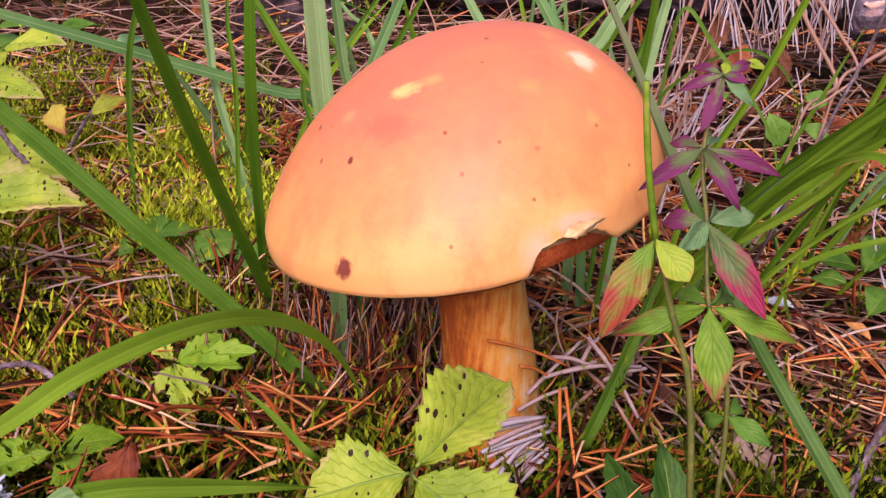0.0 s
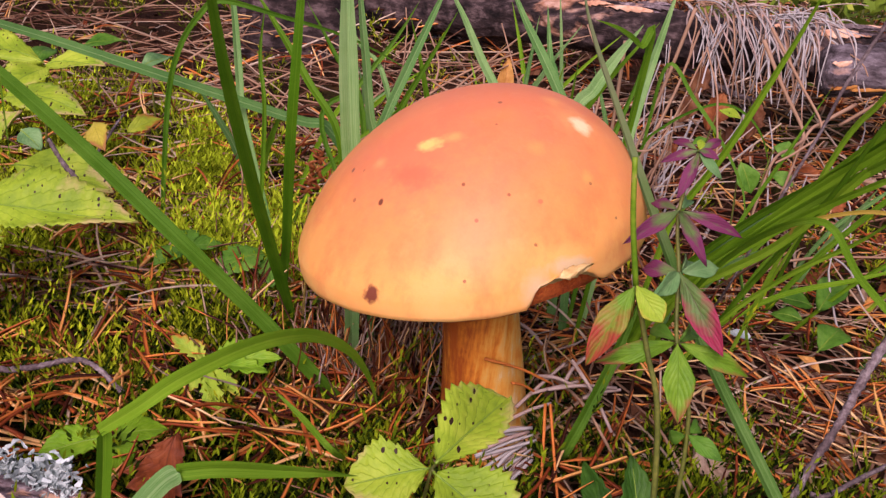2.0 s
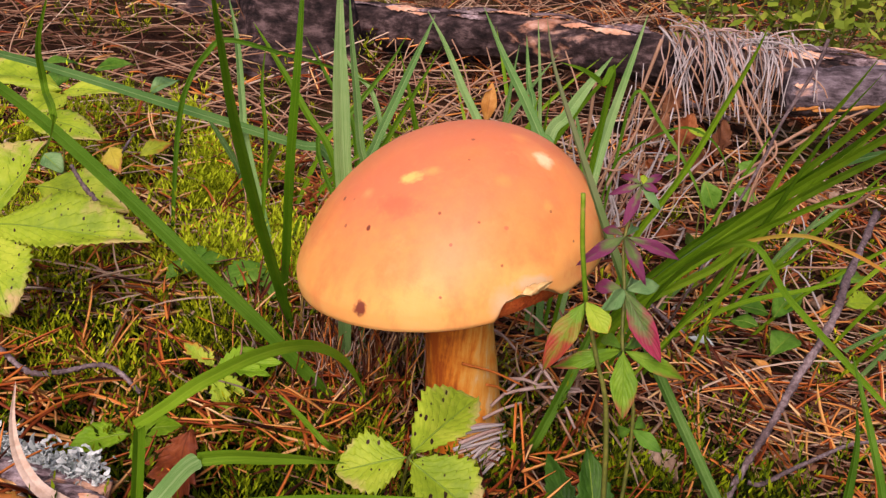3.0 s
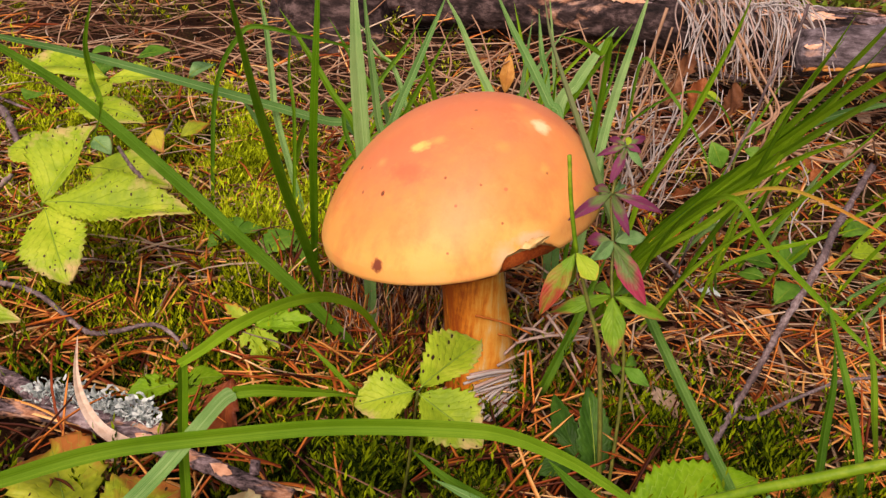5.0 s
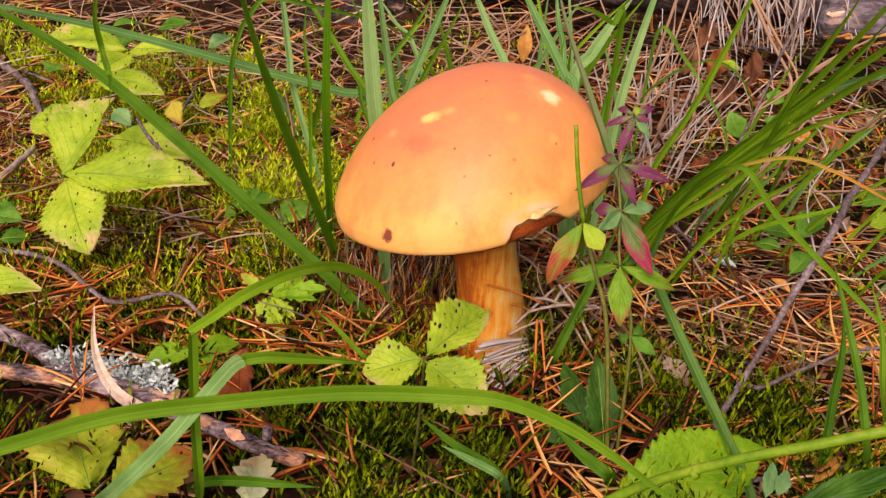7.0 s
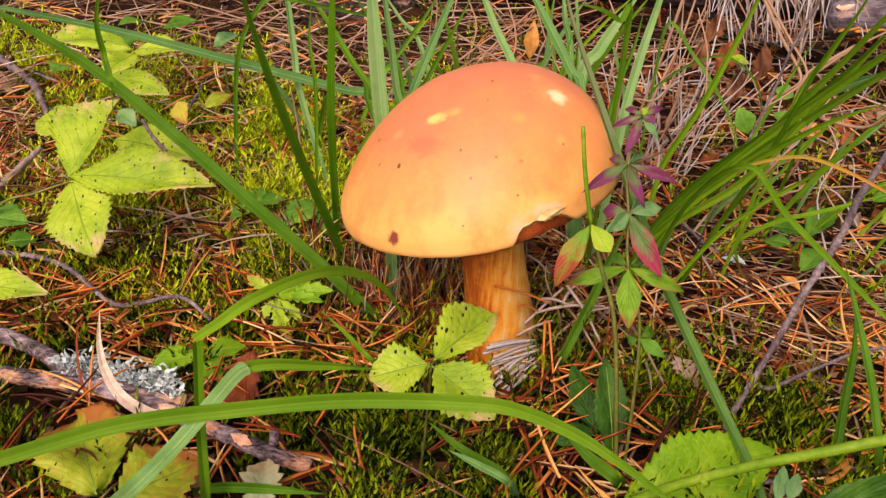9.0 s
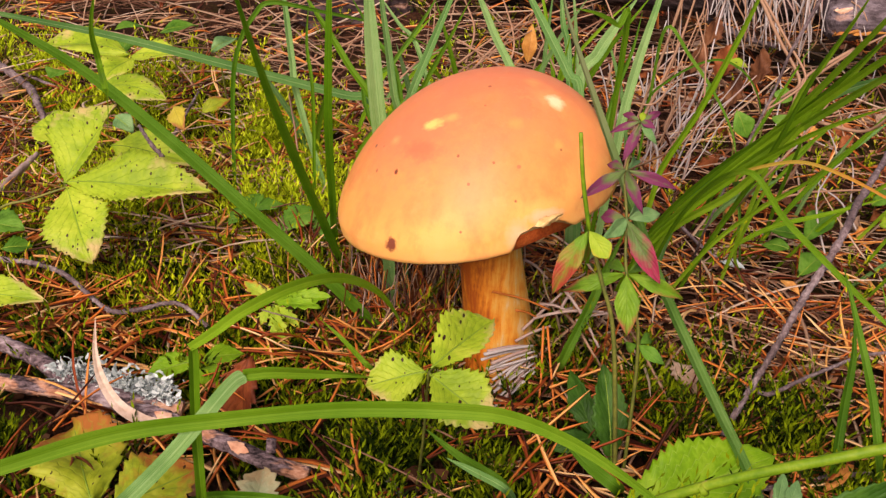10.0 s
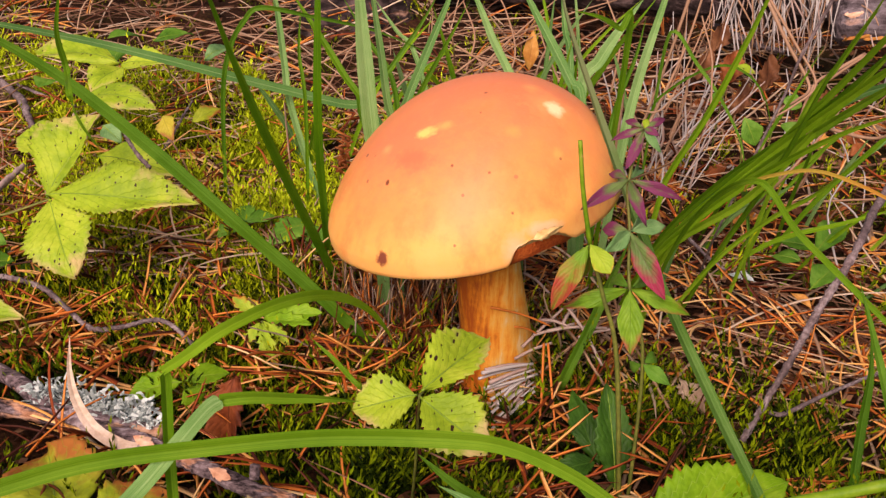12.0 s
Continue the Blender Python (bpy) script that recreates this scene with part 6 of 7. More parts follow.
plant("bramble", (-0.30, 0.31, 0.0), "stone bramble with three large yellow-green toothed leaflets", "bramble",
    [([(-0.30, 0.31, -0.004), (-0.256, 0.308, 0.052), (-0.234, 0.312, 0.062), LTRI], 0.0009)],
    [(LTRI, (-0.196, 0.345, 0.109), 0.037, M_LEAF_LIME, dict(up=(-0.25, -0.75, 0.9), teeth=16, tooth=0.09, fold=0.25, belly=0.44, droop=0.06, lop=0.5)),
     (LTRI, (-0.128, 0.300, 0.082), 0.031, M_LEAF_LIME, dict(up=(0.1, -0.7, 1), teeth=20, tooth=0.09, fold=0.16, belly=0.40, droop=0.06, lop=0.18)),
     (LTRI, (-0.187, 0.280, 0.045), 0.037, M_LEAF_LIME, dict(up=(-0.1, -0.8, 0.8), teeth=16, tooth=0.09, fold=0.14, belly=0.46, droop=0.06))])
BTRI = (-0.247, 0.485, 0.093)
plant("bramble", (-0.25, 0.49, 0.0), "pale bramble leaves holed and specked, half in shade", "bramble",
    [([(-0.25, 0.49, -0.004), (-0.25, 0.488, 0.05), BTRI], 0.0009), ([(-0.25, 0.49, 0.04), (-0.252, 0.450, 0.079)], 0.0007), ([(-0.25, 0.49, 0.03), (-0.224, 0.400, 0.061)], 0.0007)],
    [(BTRI, (-0.322, 0.510, 0.094), 0.030, M_LEAF_LIME, dict(up=(0, -0.5, 1), teeth=10, tooth=0.06)),
     (BTRI, (-0.207, 0.470, 0.104), 0.022, M_LEAF_LIME, dict(up=(0, -0.5, 1), teeth=10, tooth=0.06)),
     (BTRI, (-0.256, 0.455, 0.086), 0.026, M_LEAF_LIME, dict(up=(0, -0.5, 1), teeth=9, tooth=0.06)),
     ((-0.257, 0.450, 0.081), (-0.203, 0.430, 0.087), 0.026, M_LEAF_LIME, dict(up=(0, -0.5, 1), teeth=10, tooth=0.06)),
     ((-0.227, 0.400, 0.060), (-0.169, 0.380, 0.064), 0.028, M_LEAF_LIME, dict(up=(0, -0.6, 1), teeth=11, tooth=0.06)),
     ((-0.193, 0.420, 0.084), (-0.181, 0.400, 0.077), 0.013, M_LEAF_GOLD, dict(up=(0.2, -1, 0.3), teeth=6)),
     ((-0.180, 0.430, 0.078), (-0.164, 0.440, 0.086), 0.012, M_LEAF_RUST, dict(up=(0, -0.8, 1), teeth=6)),
     ((-0.240, 0.380, 0.074), (-0.270, 0.385, 0.076), 0.026, M_LEAF_LIME, dict(up=(0, -0.6, 1), teeth=9, tooth=0.06)),
     ((-0.228, 0.410, 0.078), (-0.213, 0.400, 0.073), 0.014, M_LEAF_BLUE, dict(up=(0, -0.6, 1), teeth=0))])
plant("bramble", (-0.23, 0.26, 0.0), "single toothed bramble leaflet over the twig", "bramble",
    [([(-0.24, 0.26, -0.004), (-0.241, 0.250, 0.035)], 0.0008)],
    [((-0.241, 0.250, 0.035), (-0.192, 0.240, 0.044), 0.018, M_LEAF_LIME, dict(up=(0, -0.7, 1), teeth=9, tooth=0.06)),
     ((-0.282, 0.343, 0.012), (-0.264, 0.363, 0.014), 0.014, M_LEAF_GREEN, dict(teeth=6)), ((-0.255, 0.330, 0.010), (-0.238, 0.353, 0.012), 0.012, M_LEAF_GREEN, dict(teeth=6)),
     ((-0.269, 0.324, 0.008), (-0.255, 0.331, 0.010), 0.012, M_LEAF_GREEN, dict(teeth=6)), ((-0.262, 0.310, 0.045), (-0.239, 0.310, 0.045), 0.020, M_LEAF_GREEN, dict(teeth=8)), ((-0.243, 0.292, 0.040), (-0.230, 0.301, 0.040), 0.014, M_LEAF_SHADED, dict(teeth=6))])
plant("bramble", (-0.13, 0.15, 0.0), "low bramble leaves turning orange-red at the edges", "bramble",
    [([(-0.135, 0.13, -0.004), (-0.115, 0.122, 0.026)], 0.0008)],
    [((-0.1140, 0.1212, 0.0275), (-0.1455, 0.1680, 0.0314), 0.038, M_LEAF_RUST, dict(up=(0, -0.4, 1), teeth=10, tooth=0.10, ripple=0.08)),
     ((-0.1073, 0.1173, 0.0275), (-0.0844, 0.1498, 0.0314), 0.030, M_LEAF_RUST, dict(up=(0, -0.4, 1), teeth=10, tooth=0.10, ripple=0.08))])
plant("herb", (0.10, 0.14, 0.0), "large fresh green saw-toothed leaf near the ground", "herb",
    [([(0.075, 0.15, -0.004), (0.082, 0.170, 0.017)], 0.001)],
    [((0.0755, 0.1530, 0.0240), (0.1421, 0.1925, 0.0356), 0.037, M_LEAF_FRESH, dict(up=(0.05, -0.8, 1), teeth=17, tooth=0.09, fold=0.18, belly=0.40, droop=0.05, ripple=0.02)),
     ((0.133, 0.150, 0.041), (0.136, 0.160, 0.051), 0.006, M_LEAF_BLUE, dict(up=(0, -0.8, 1), teeth=3)), ((0.137, 0.150, 0.043), (0.140, 0.155, 0.052), 0.006, M_LEAF_BLUE, dict(up=(0, -0.8, 1), teeth=3))])
plant("herb", (0.16, 0.08, 0.0), "dark green toothed leaf over the needles", "herb",
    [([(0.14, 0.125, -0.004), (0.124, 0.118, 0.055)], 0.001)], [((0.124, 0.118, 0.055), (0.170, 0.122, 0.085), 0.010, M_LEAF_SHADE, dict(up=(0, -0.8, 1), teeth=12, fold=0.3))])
# Shade beneath the purple herb is put into these leaves' colour.
plant("herb", (0.065, 0.215, 0.0), "green leaves under the purple herb, shade painted into their colour", "herb",
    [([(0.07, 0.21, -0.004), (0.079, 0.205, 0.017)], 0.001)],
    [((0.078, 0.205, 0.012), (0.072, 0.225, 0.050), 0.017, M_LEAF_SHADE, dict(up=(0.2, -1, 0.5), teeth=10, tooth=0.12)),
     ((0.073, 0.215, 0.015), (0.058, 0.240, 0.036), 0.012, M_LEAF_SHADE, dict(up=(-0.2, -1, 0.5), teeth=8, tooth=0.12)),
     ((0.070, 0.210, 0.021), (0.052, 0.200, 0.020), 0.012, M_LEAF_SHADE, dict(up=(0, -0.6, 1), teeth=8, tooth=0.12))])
lobed = thing("herb", (-0.085, 0.29, 0.0), "low herb with deeply cut palmate leaves yellowing at the tips", "herb")
HUB = Vector((-0.0935, 0.2828, 0.0296))
tube("stalk", [(-0.0880, 0.2900, -0.0040), (-0.0891, 0.2809, 0.0200), HUB], 0.0007, 0.0005, M_STEM_GREEN, lobed, sides=6)
for k, (tip, w, mat) in enumerate((((-0.1084, 0.2848, 0.0402), 0.0075, M_LEAF_YELLOW), ((-0.1007, 0.2886, 0.0378), 0.0060, M_LEAF_YELLOW), ((-0.0776, 0.2905, 0.0392), 0.0085, M_LEAF_FRESH), ((-0.0622, 0.2800, 0.0392), 0.0095, M_LEAF_FRESH),
                                   ((-0.0661, 0.2732, 0.0363), 0.0080, M_LEAF_FRESH), ((-0.0757, 0.2675, 0.0267), 0.0070, M_LEAF_YELLOW), ((-0.0853, 0.2655, 0.0200), 0.0075, M_LEAF_YELLOW), ((-0.0795, 0.2598, 0.0181), 0.0065, M_LEAF_YELLOW), ((-0.0978, 0.2732, 0.0219), 0.0060, M_LEAF_YELLOW))):
    leaf_mesh("lobe", HUB + (Vector(tip) - HUB) * 0.06, tip, w, mat, lobed, up=(0, -0.6, 1), teeth=5, tooth=0.30, belly=0.62, fold=0.2, droop=0.08, seed=k + 40, nu=8)
plant("herb", (-0.105, 0.35, 0.0), "small fresh green toothed leaves on the moss", "herb",
    [([(-0.115, 0.37, -0.004), (-0.126, 0.360, 0.046)], 0.0006), ([(-0.08, 0.35, -0.004), (-0.091, 0.356, 0.046)], 0.0006)],
    [((-0.125, 0.359, 0.046), (-0.137, 0.346, 0.043), 0.013, M_LEAF_GREEN, dict(teeth=5)),
     ((-0.126, 0.360, 0.046), (-0.110, 0.372, 0.046), 0.011, M_LEAF_GREEN, dict(teeth=5)),
     ((-0.126, 0.360, 0.046), (-0.129, 0.378, 0.050), 0.012, M_LEAF_GREEN, dict(teeth=5)),
     ((-0.089, 0.367, 0.046), (-0.107, 0.341, 0.043), 0.019, M_LEAF_GREEN, dict(teeth=8, tooth=0.12)),
     ((-0.088, 0.365, 0.046), (-0.081, 0.348, 0.038), 0.012, M_LEAF_GREEN, dict(teeth=6, tooth=0.12))])
plant("herb", (-0.105, 0.235, 0.0), "fresh green leaves behind the snapped grass", "herb",
    [([(-0.10, 0.235, -0.004), (-0.111, 0.224, 0.028)], 0.0007)],
    [((-0.110, 0.221, 0.030), (-0.134, 0.216, 0.024), 0.016, M_LEAF_FRESH, dict(teeth=7)), ((-0.110, 0.222, 0.030), (-0.093, 0.234, 0.030), 0.012, M_LEAF_FRESH, dict(teeth=7)),
     ((-0.109, 0.220, 0.030), (-0.102, 0.218, 0.022), 0.013, M_LEAF_FRESH, dict(teeth=6))])
plant("herb", (-0.24, 0.60, 0.0), "small oval leaves in the moss", "herb",
    [([(-0.27, 0.63, 0.01), (-0.269, 0.611, 0.080)], 0.0008), ([(-0.21, 0.58, 0.005), (-0.213, 0.564, 0.080)], 0.0008)],
    [((-0.277, 0.608, 0.080), (-0.253, 0.631, 0.085), 0.017, M_LEAF_GREEN, dict(teeth=0)), ((-0.219, 0.562, 0.080), (-0.209, 0.599, 0.085), 0.016, M_LEAF_BLUE, dict(teeth=0)),
     ((-0.316, 0.611, 0.080), (-0.299, 0.632, 0.080), 0.016, M_LEAF_GREEN, dict(teeth=0)), ((-0.287, 0.586, 0.080), (-0.282, 0.542, 0.080), 0.018, M_LEAF_GREEN, dict(teeth=0)),
     ((-0.299, 0.488, 0.080), (-0.302, 0.473, 0.080), 0.02, M_LEAF_GREEN, dict(teeth=0))])
plant("herb", (0.22, 0.44, 0.0), "low green leaves among the needles", "herb",
    [([(0.21, 0.44, -0.004), (0.205, 0.435, 0.020)], 0.0007)],
    [((0.207, 0.440, 0.022), (0.231, 0.480, 0.030), 0.020, M_LEAF_GREEN, dict(teeth=0)), ((0.207, 0.448, 0.022), (0.186, 0.450, 0.026), 0.018, M_LEAF_SHADED, dict(teeth=0)),
     ((0.195, 0.397, 0.018), (0.219, 0.430, 0.020), 0.020, M_LEAF_GREEN, dict(teeth=0)), ((0.198, 0.433, 0.020), (0.181, 0.438, 0.020), 0.014, M_LEAF_SHADED, dict(teeth=0)),
     ((0.258, 0.465, 0.028), (0.284, 0.475, 0.028), 0.018, M_LEAF_LIME, dict(teeth=5)), ((0.262, 0.499, 0.028), (0.292, 0.527, 0.028), 0.016, M_LEAF_GREEN, dict(teeth=5)),
     ((0.177, 0.575, 0.018), (0.167, 0.418, 0.012), 0.004, M_LEAF_GREEN, dict(teeth=0))])
plant("herb", (0.165, 0.600, 0.0), "small lime-green oval leaf among dead stalks", "herb",
    [([(0.163, 0.605, 0.000), (0.164, 0.603, 0.060), (0.168, 0.600, 0.096)], 0.0007)],
    [((0.168, 0.600, 0.096), (0.185, 0.598, 0.093), 0.0085, M_LEAF_LIME, dict(up=(0, -0.8, 1), teeth=0)), ((0.165, 0.602, 0.075), (0.154, 0.594, 0.072), 0.007, M_LEAF_GREEN, dict(up=(0, -0.8, 1), teeth=0))])
plant("herb", (0.170, 0.500, 0.0), "round dark green leaves between dry stalks", "herb",
    [([(0.168, 0.505, -0.002), (0.166, 0.502, 0.050), (0.162, 0.500, 0.086)], 0.0007), ([(0.190, 0.545, -0.002), (0.192, 0.548, 0.060), (0.196, 0.550, 0.088)], 0.0007)],
    [((0.162, 0.500, 0.088), (0.172, 0.495, 0.071), 0.017, M_LEAF_GREEN, dict(up=(0.1, -1, 0.5), teeth=0, belly=0.5)), ((0.195, 0.550, 0.088), (0.209, 0.547, 0.085), 0.013, M_LEAF_GREEN, dict(up=(0, -1, 0.6), teeth=0, belly=0.5)), ((0.197, 0.550, 0.070), (0.213, 0.545, 0.066), 0.012, M_LEAF_GREEN, dict(up=(0, -1, 0.6), teeth=0, belly=0.5))])

# herb with whorls of leaves turning purple
W1, W2, W3, W4, W5 = (0.074, 0.236, 0.157), (0.070, 0.228, 0.139), (0.072, 0.219, 0.122), (0.074, 0.210, 0.102), (0.082, 0.203, 0.074)
purple = dict(up=(0, -1, 0.6), teeth=0, belly=0.45, droop=0.12, fold=0.2)
hang = dict(up=(0, -1, 0.15), teeth=0, belly=0.45, droop=0.06, fold=0.15)
plant("herb", (0.082, 0.2, 0.0), "slender herb with whorls of narrow leaves flushed purple and crimson", "herb",
    [([(0.084, 0.200, -0.004), W5, W4, W3, W2, W1], 0.0008)],
    [(W2, (0.053, 0.215, 0.131), 0.0061, M_LEAF_PURPLE, purple), (W2, (0.091, 0.225, 0.134), 0.0053, M_LEAF_PURPLE, purple), (W2, (0.076, 0.205, 0.131), 0.0053, M_LEAF_PURPLE, hang),
     (W2, (0.063, 0.240, 0.137), 0.0045, M_LEAF_PURPLE, purple), (W2, (0.076, 0.245, 0.138), 0.0041, M_LEAF_BLUE, purple),
     (W3, (0.086, 0.200, 0.104), 0.0100, M_LEAF_CRIMSON, hang), (W3, (0.086, 0.225, 0.123), 0.0070, M_LEAF_BLUE, purple), (W3, (0.062, 0.228, 0.118), 0.0065, M_LEAF_PURPLE, purple),
     (W3, (0.063, 0.205, 0.119), 0.0075, M_LEAF_BLUE, hang), (W3, (0.079, 0.240, 0.118), 0.006, M_LEAF_BLUE, purple),
     (W4, (0.076, 0.195, 0.082), 0.0110, M_LEAF_TIPPED, hang), (W4, (0.097, 0.205, 0.096), 0.0072, M_LEAF_TIPPED, purple), (W4, (0.049, 0.205, 0.094), 0.0075, M_LEAF_TIPPED, purple),
     (W4, (0.083, 0.230, 0.098), 0.0060, M_LEAF_GREEN, purple), (W4, (0.068, 0.225, 0.099), 0.0060, M_LEAF_GREEN, purple),
     (W5, (0.092, 0.195, 0.071), 0.0065, M_LEAF_GREEN, purple), (W5, (0.078, 0.210, 0.068), 0.0055, M_LEAF_GREEN, purple), (W5, (0.088, 0.215, 0.072), 0.0055, M_LEAF_GREEN, purple),
     (W1, (0.062, 0.232, 0.153), 0.0037, M_LEAF_PURPLE, purple), (W1, (0.082, 0.242, 0.160), 0.0037, M_LEAF_PURPLE, purple), (W1, (0.068, 0.225, 0.144), 0.0049, M_LEAF_PURPLE, hang),
     (W1, (0.080, 0.225, 0.152), 0.0037, M_LEAF_BLUE, hang), (W1, (0.067, 0.245, 0.157), 0.0033, M_LEAF_PURPLE, purple), (W1, (0.079, 0.230, 0.157), 0.0037, M_LEAF_PURPLE, purple), (W1, (0.075, 0.240, 0.160), 0.0033, M_LEAF_LIME, purple)])
NODE = (0.057, 0.206, 0.121)
stake = plant("herb", (0.080, 0.198, 0.0), "broken-topped herb stem with two leaflets turning red", "herb",
    [([(0.082, 0.198, -0.004), (0.072, 0.201, 0.075), (0.064, 0.204, 0.101), NODE], 0.0011)],
    [(NODE, (0.045, 0.196, 0.097), 0.0105, M_LEAF_RED, dict(up=(-0.4, -1, 0.1), teeth=0, belly=0.4, droop=0.10, fold=0.2)),
     (NODE, (0.0650, 0.1970, 0.1140), 0.0095, M_LEAF_YELLOW, dict(up=(0.2, -1, 0.2), teeth=0, belly=0.66, droop=0.06, fold=0.15)),
     (NODE, (0.054, 0.215, 0.100), 0.0065, M_LEAF_RED, dict(up=(0, -1, 0.2), teeth=0))])

tube("bare_tip", [NODE, (0.0525, 0.2065, 0.141), (0.0495, 0.207, 0.160)], 0.00095, 0.00085, M_STALK, stake, "broken-off green stem tip", sides=7)

# ---- dead leaves ----
def dead_leaf(a, b, w, m, lab, opt):
    tagged(leaf_mesh("dead_leaf", a, b, w, m, None, "", **opt), lab, "dead leaf", "dead leaves")


dead_leaf((-0.0850, 0.2215, 0.0380), (-0.0895, 0.2130, 0.0060), 0.022, M_RUSSET, "curled dark red-brown dead leaf in the moss", dict(up=(-0.2, -1, 0.3), fold=0.7, teeth=6, tooth=0.2, ripple=0.10))
dead_leaf((-0.223, 0.244, 0.018), (-0.180, 0.263, 0.018), 0.006, M_DEAD, "narrow orange-brown dead leaf", dict(fold=0.3, teeth=0))
dead_leaf((-0.245, 0.415, 0.014), (-0.216, 0.393, 0.012), 0.016, M_TAN, "pinkish tan dead leaf on moss", dict(teeth=4, tooth=0.1, ripple=0.1))
dead_leaf((0.112, 0.291, 0.014), (0.122, 0.267, 0.012), 0.011, M_TAN, "torn tan dead leaf", dict(teeth=5, tooth=0.3, ripple=0.12))
dead_leaf((0.185, 0.396, 0.016), (0.196, 0.387, 0.012), 0.007, M_ORANGE, "small orange fallen leaf", dict(teeth=0, fold=0.4))
dead_leaf((0.153, 0.418, 0.014), (0.168, 0.413, 0.014), 0.007, M_LICHEN, "small pale grey bark flake", dict(teeth=3, tooth=0.2))
dead_leaf((0.020, 0.588, 0.085), (0.021, 0.590, 0.115), 0.013, M_ORANGE, "upright orange-brown fallen leaf", dict(up=(0, -1, 0.1), teeth=0))
dead_leaf((-0.028, 0.315, 0.002), (-0.023, 0.325, 0.038), 0.010, M_DEAD, "upright brown withered leaf behind the stem", dict(up=(0.3, -1, 0.2), teeth=0, ripple=0.12, fold=0.6))
dead_leaf((-0.018, 0.320, -0.002), (-0.019, 0.330, 0.032), 0.009, M_DEAD, "upright brown withered leaf behind the stem", dict(up=(-0.3, -1, 0.2), teeth=0, ripple=0.12, fold=0.6))
dead_leaf((0.143, 0.600, 0.084), (0.152, 0.610, 0.106), 0.016, M_BROWN, "upright russet dead leaf among stalks", dict(up=(0.2, -1, 0.2), teeth=0, ripple=0.1))
dead_leaf((0.165, 0.610, 0.078), (0.174, 0.620, 0.105), 0.018, M_DEAD, "upright russet dead leaf among stalks", dict(up=(-0.1, -1, 0.2), teeth=4, tooth=0.15, ripple=0.1))
dead_leaf((0.193, 0.610, 0.076), (0.198, 0.620, 0.103), 0.018, M_BROWN, "curled brown dead leaf among stalks", dict(up=(0.3, -1, 0.2), teeth=4, tooth=0.15, ripple=0.12))
dead_leaf((0.173, 0.600, 0.059), (0.181, 0.610, 0.084), 0.017, M_BROWN, "curled brown dead leaf among stalks", dict(up=(0.3, -1, 0.2), teeth=4, tooth=0.15, ripple=0.12))
dead_leaf((0.160, 0.660, 0.092), (0.169, 0.670, 0.114), 0.018, M_BROWN, "curled brown dead leaf below the log", dict(up=(0.3, -1, 0.2), teeth=4, tooth=0.15, ripple=0.12))
dead_leaf((-0.019, 0.305, 0.006), (-0.011, 0.310, 0.025), 0.014, M_DEAD, "reddish brown dead leaf beside the stem", dict(up=(0, -1, 0.3), teeth=4, tooth=0.2, ripple=0.12))
dead_leaf((-0.415, 0.588, 0.020), (-0.405, 0.633, 0.020), 0.034, M_TAN, "brown fallen leaf near the twigs", dict(teeth=0, ripple=0.1))
dead_leaf((0.174, 0.835, 0.040), (0.200, 0.849, 0.050), 0.026, M_TAN, "reddish tan dead leaf", dict(teeth=4, tooth=0.15, ripple=0.1))
dead_leaf((0.221, 0.781, 0.030), (0.250, 0.836, 0.040), 0.026, M_DEAD, "brown dead leaf among stalks", dict(teeth=4, tooth=0.15, ripple=0.12))
dead_leaf((0.197, 0.790, 0.020), (0.224, 0.844, 0.030), 0.022, M_DEAD, "brown dead leaf among stalks", dict(teeth=4, tooth=0.15, ripple=0.12))
dead_leaf((0.026, 0.211, 0.005), (0.039, 0.196, 0.003), 0.012, M_DEAD, "dark dead leaf in the litter", dict(teeth=4, tooth=0.2, ripple=0.12))
dead_leaf((0.167, 0.201, 0.012), (0.182, 0.214, 0.020), 0.007, M_ORANGE, "narrow pinkish orange leaf scrap", dict(teeth=0))
dead_leaf((-0.0543, 0.1202, 0.0275), (-0.0586, 0.1484, 0.0352), 0.016, M_WAN, "pale greenish dry leaf fragment beside the branch", dict(up=(0, -0.7, 1), teeth=6, tooth=0.22, ripple=0.06, belly=0.55))

# ---- twigs and the lichened branch ----
def twig(pts, r0, r1, label, side=(), bark=None):
    t = thing("twig", pts[0], label, "twig", "twigs")
    tube("stick", pts, r0, r1, bark or M_BARK, t, sides=9, rough=0.34, per=18)
    for sp, a, b in side:
        tube("side_shoot", sp, a, b, M_BARK, t, sides=7, rough=0.16)


twig([(-0.2575, 0.2936, 0.0348), (-0.2434, 0.2918, 0.0348), (-0.2247, 0.2908, 0.0348), (-0.2042, 0.2815, 0.0357), (-0.1836, 0.2637, 0.0366), (-0.1649, 0.2497, 0.0357), (-0.1500, 0.2488, 0.0385), (-0.1379, 0.2544, 0.0404), (-0.1295, 0.2562, 0.0385), (-0.1164, 0.2516, 0.0311)], 0.0014, 0.0010, "thin crooked grey twig lying on moss")
twig([(0.1300, 0.2330, 0.0140), (0.1360, 0.2430, 0.0200), (0.1460, 0.2580, 0.0300), (0.1550, 0.2630, 0.0530), (0.1640, 0.2730, 0.0700), (0.1790, 0.2910, 0.0900), (0.1970, 0.3300, 0.0980), (0.2400, 0.4180, 0.1050)], 0.0014, 0.0019, "grey forked stick propped up over needle litter",
    [([(0.1450, 0.2470, 0.0300), (0.1510, 0.2470, 0.0300), (0.1660, 0.2580, 0.0320), (0.1830, 0.2700, 0.0340), (0.1990, 0.2800, 0.0360), (0.2240, 0.2900, 0.0360)], 0.0011, 0.0008)])
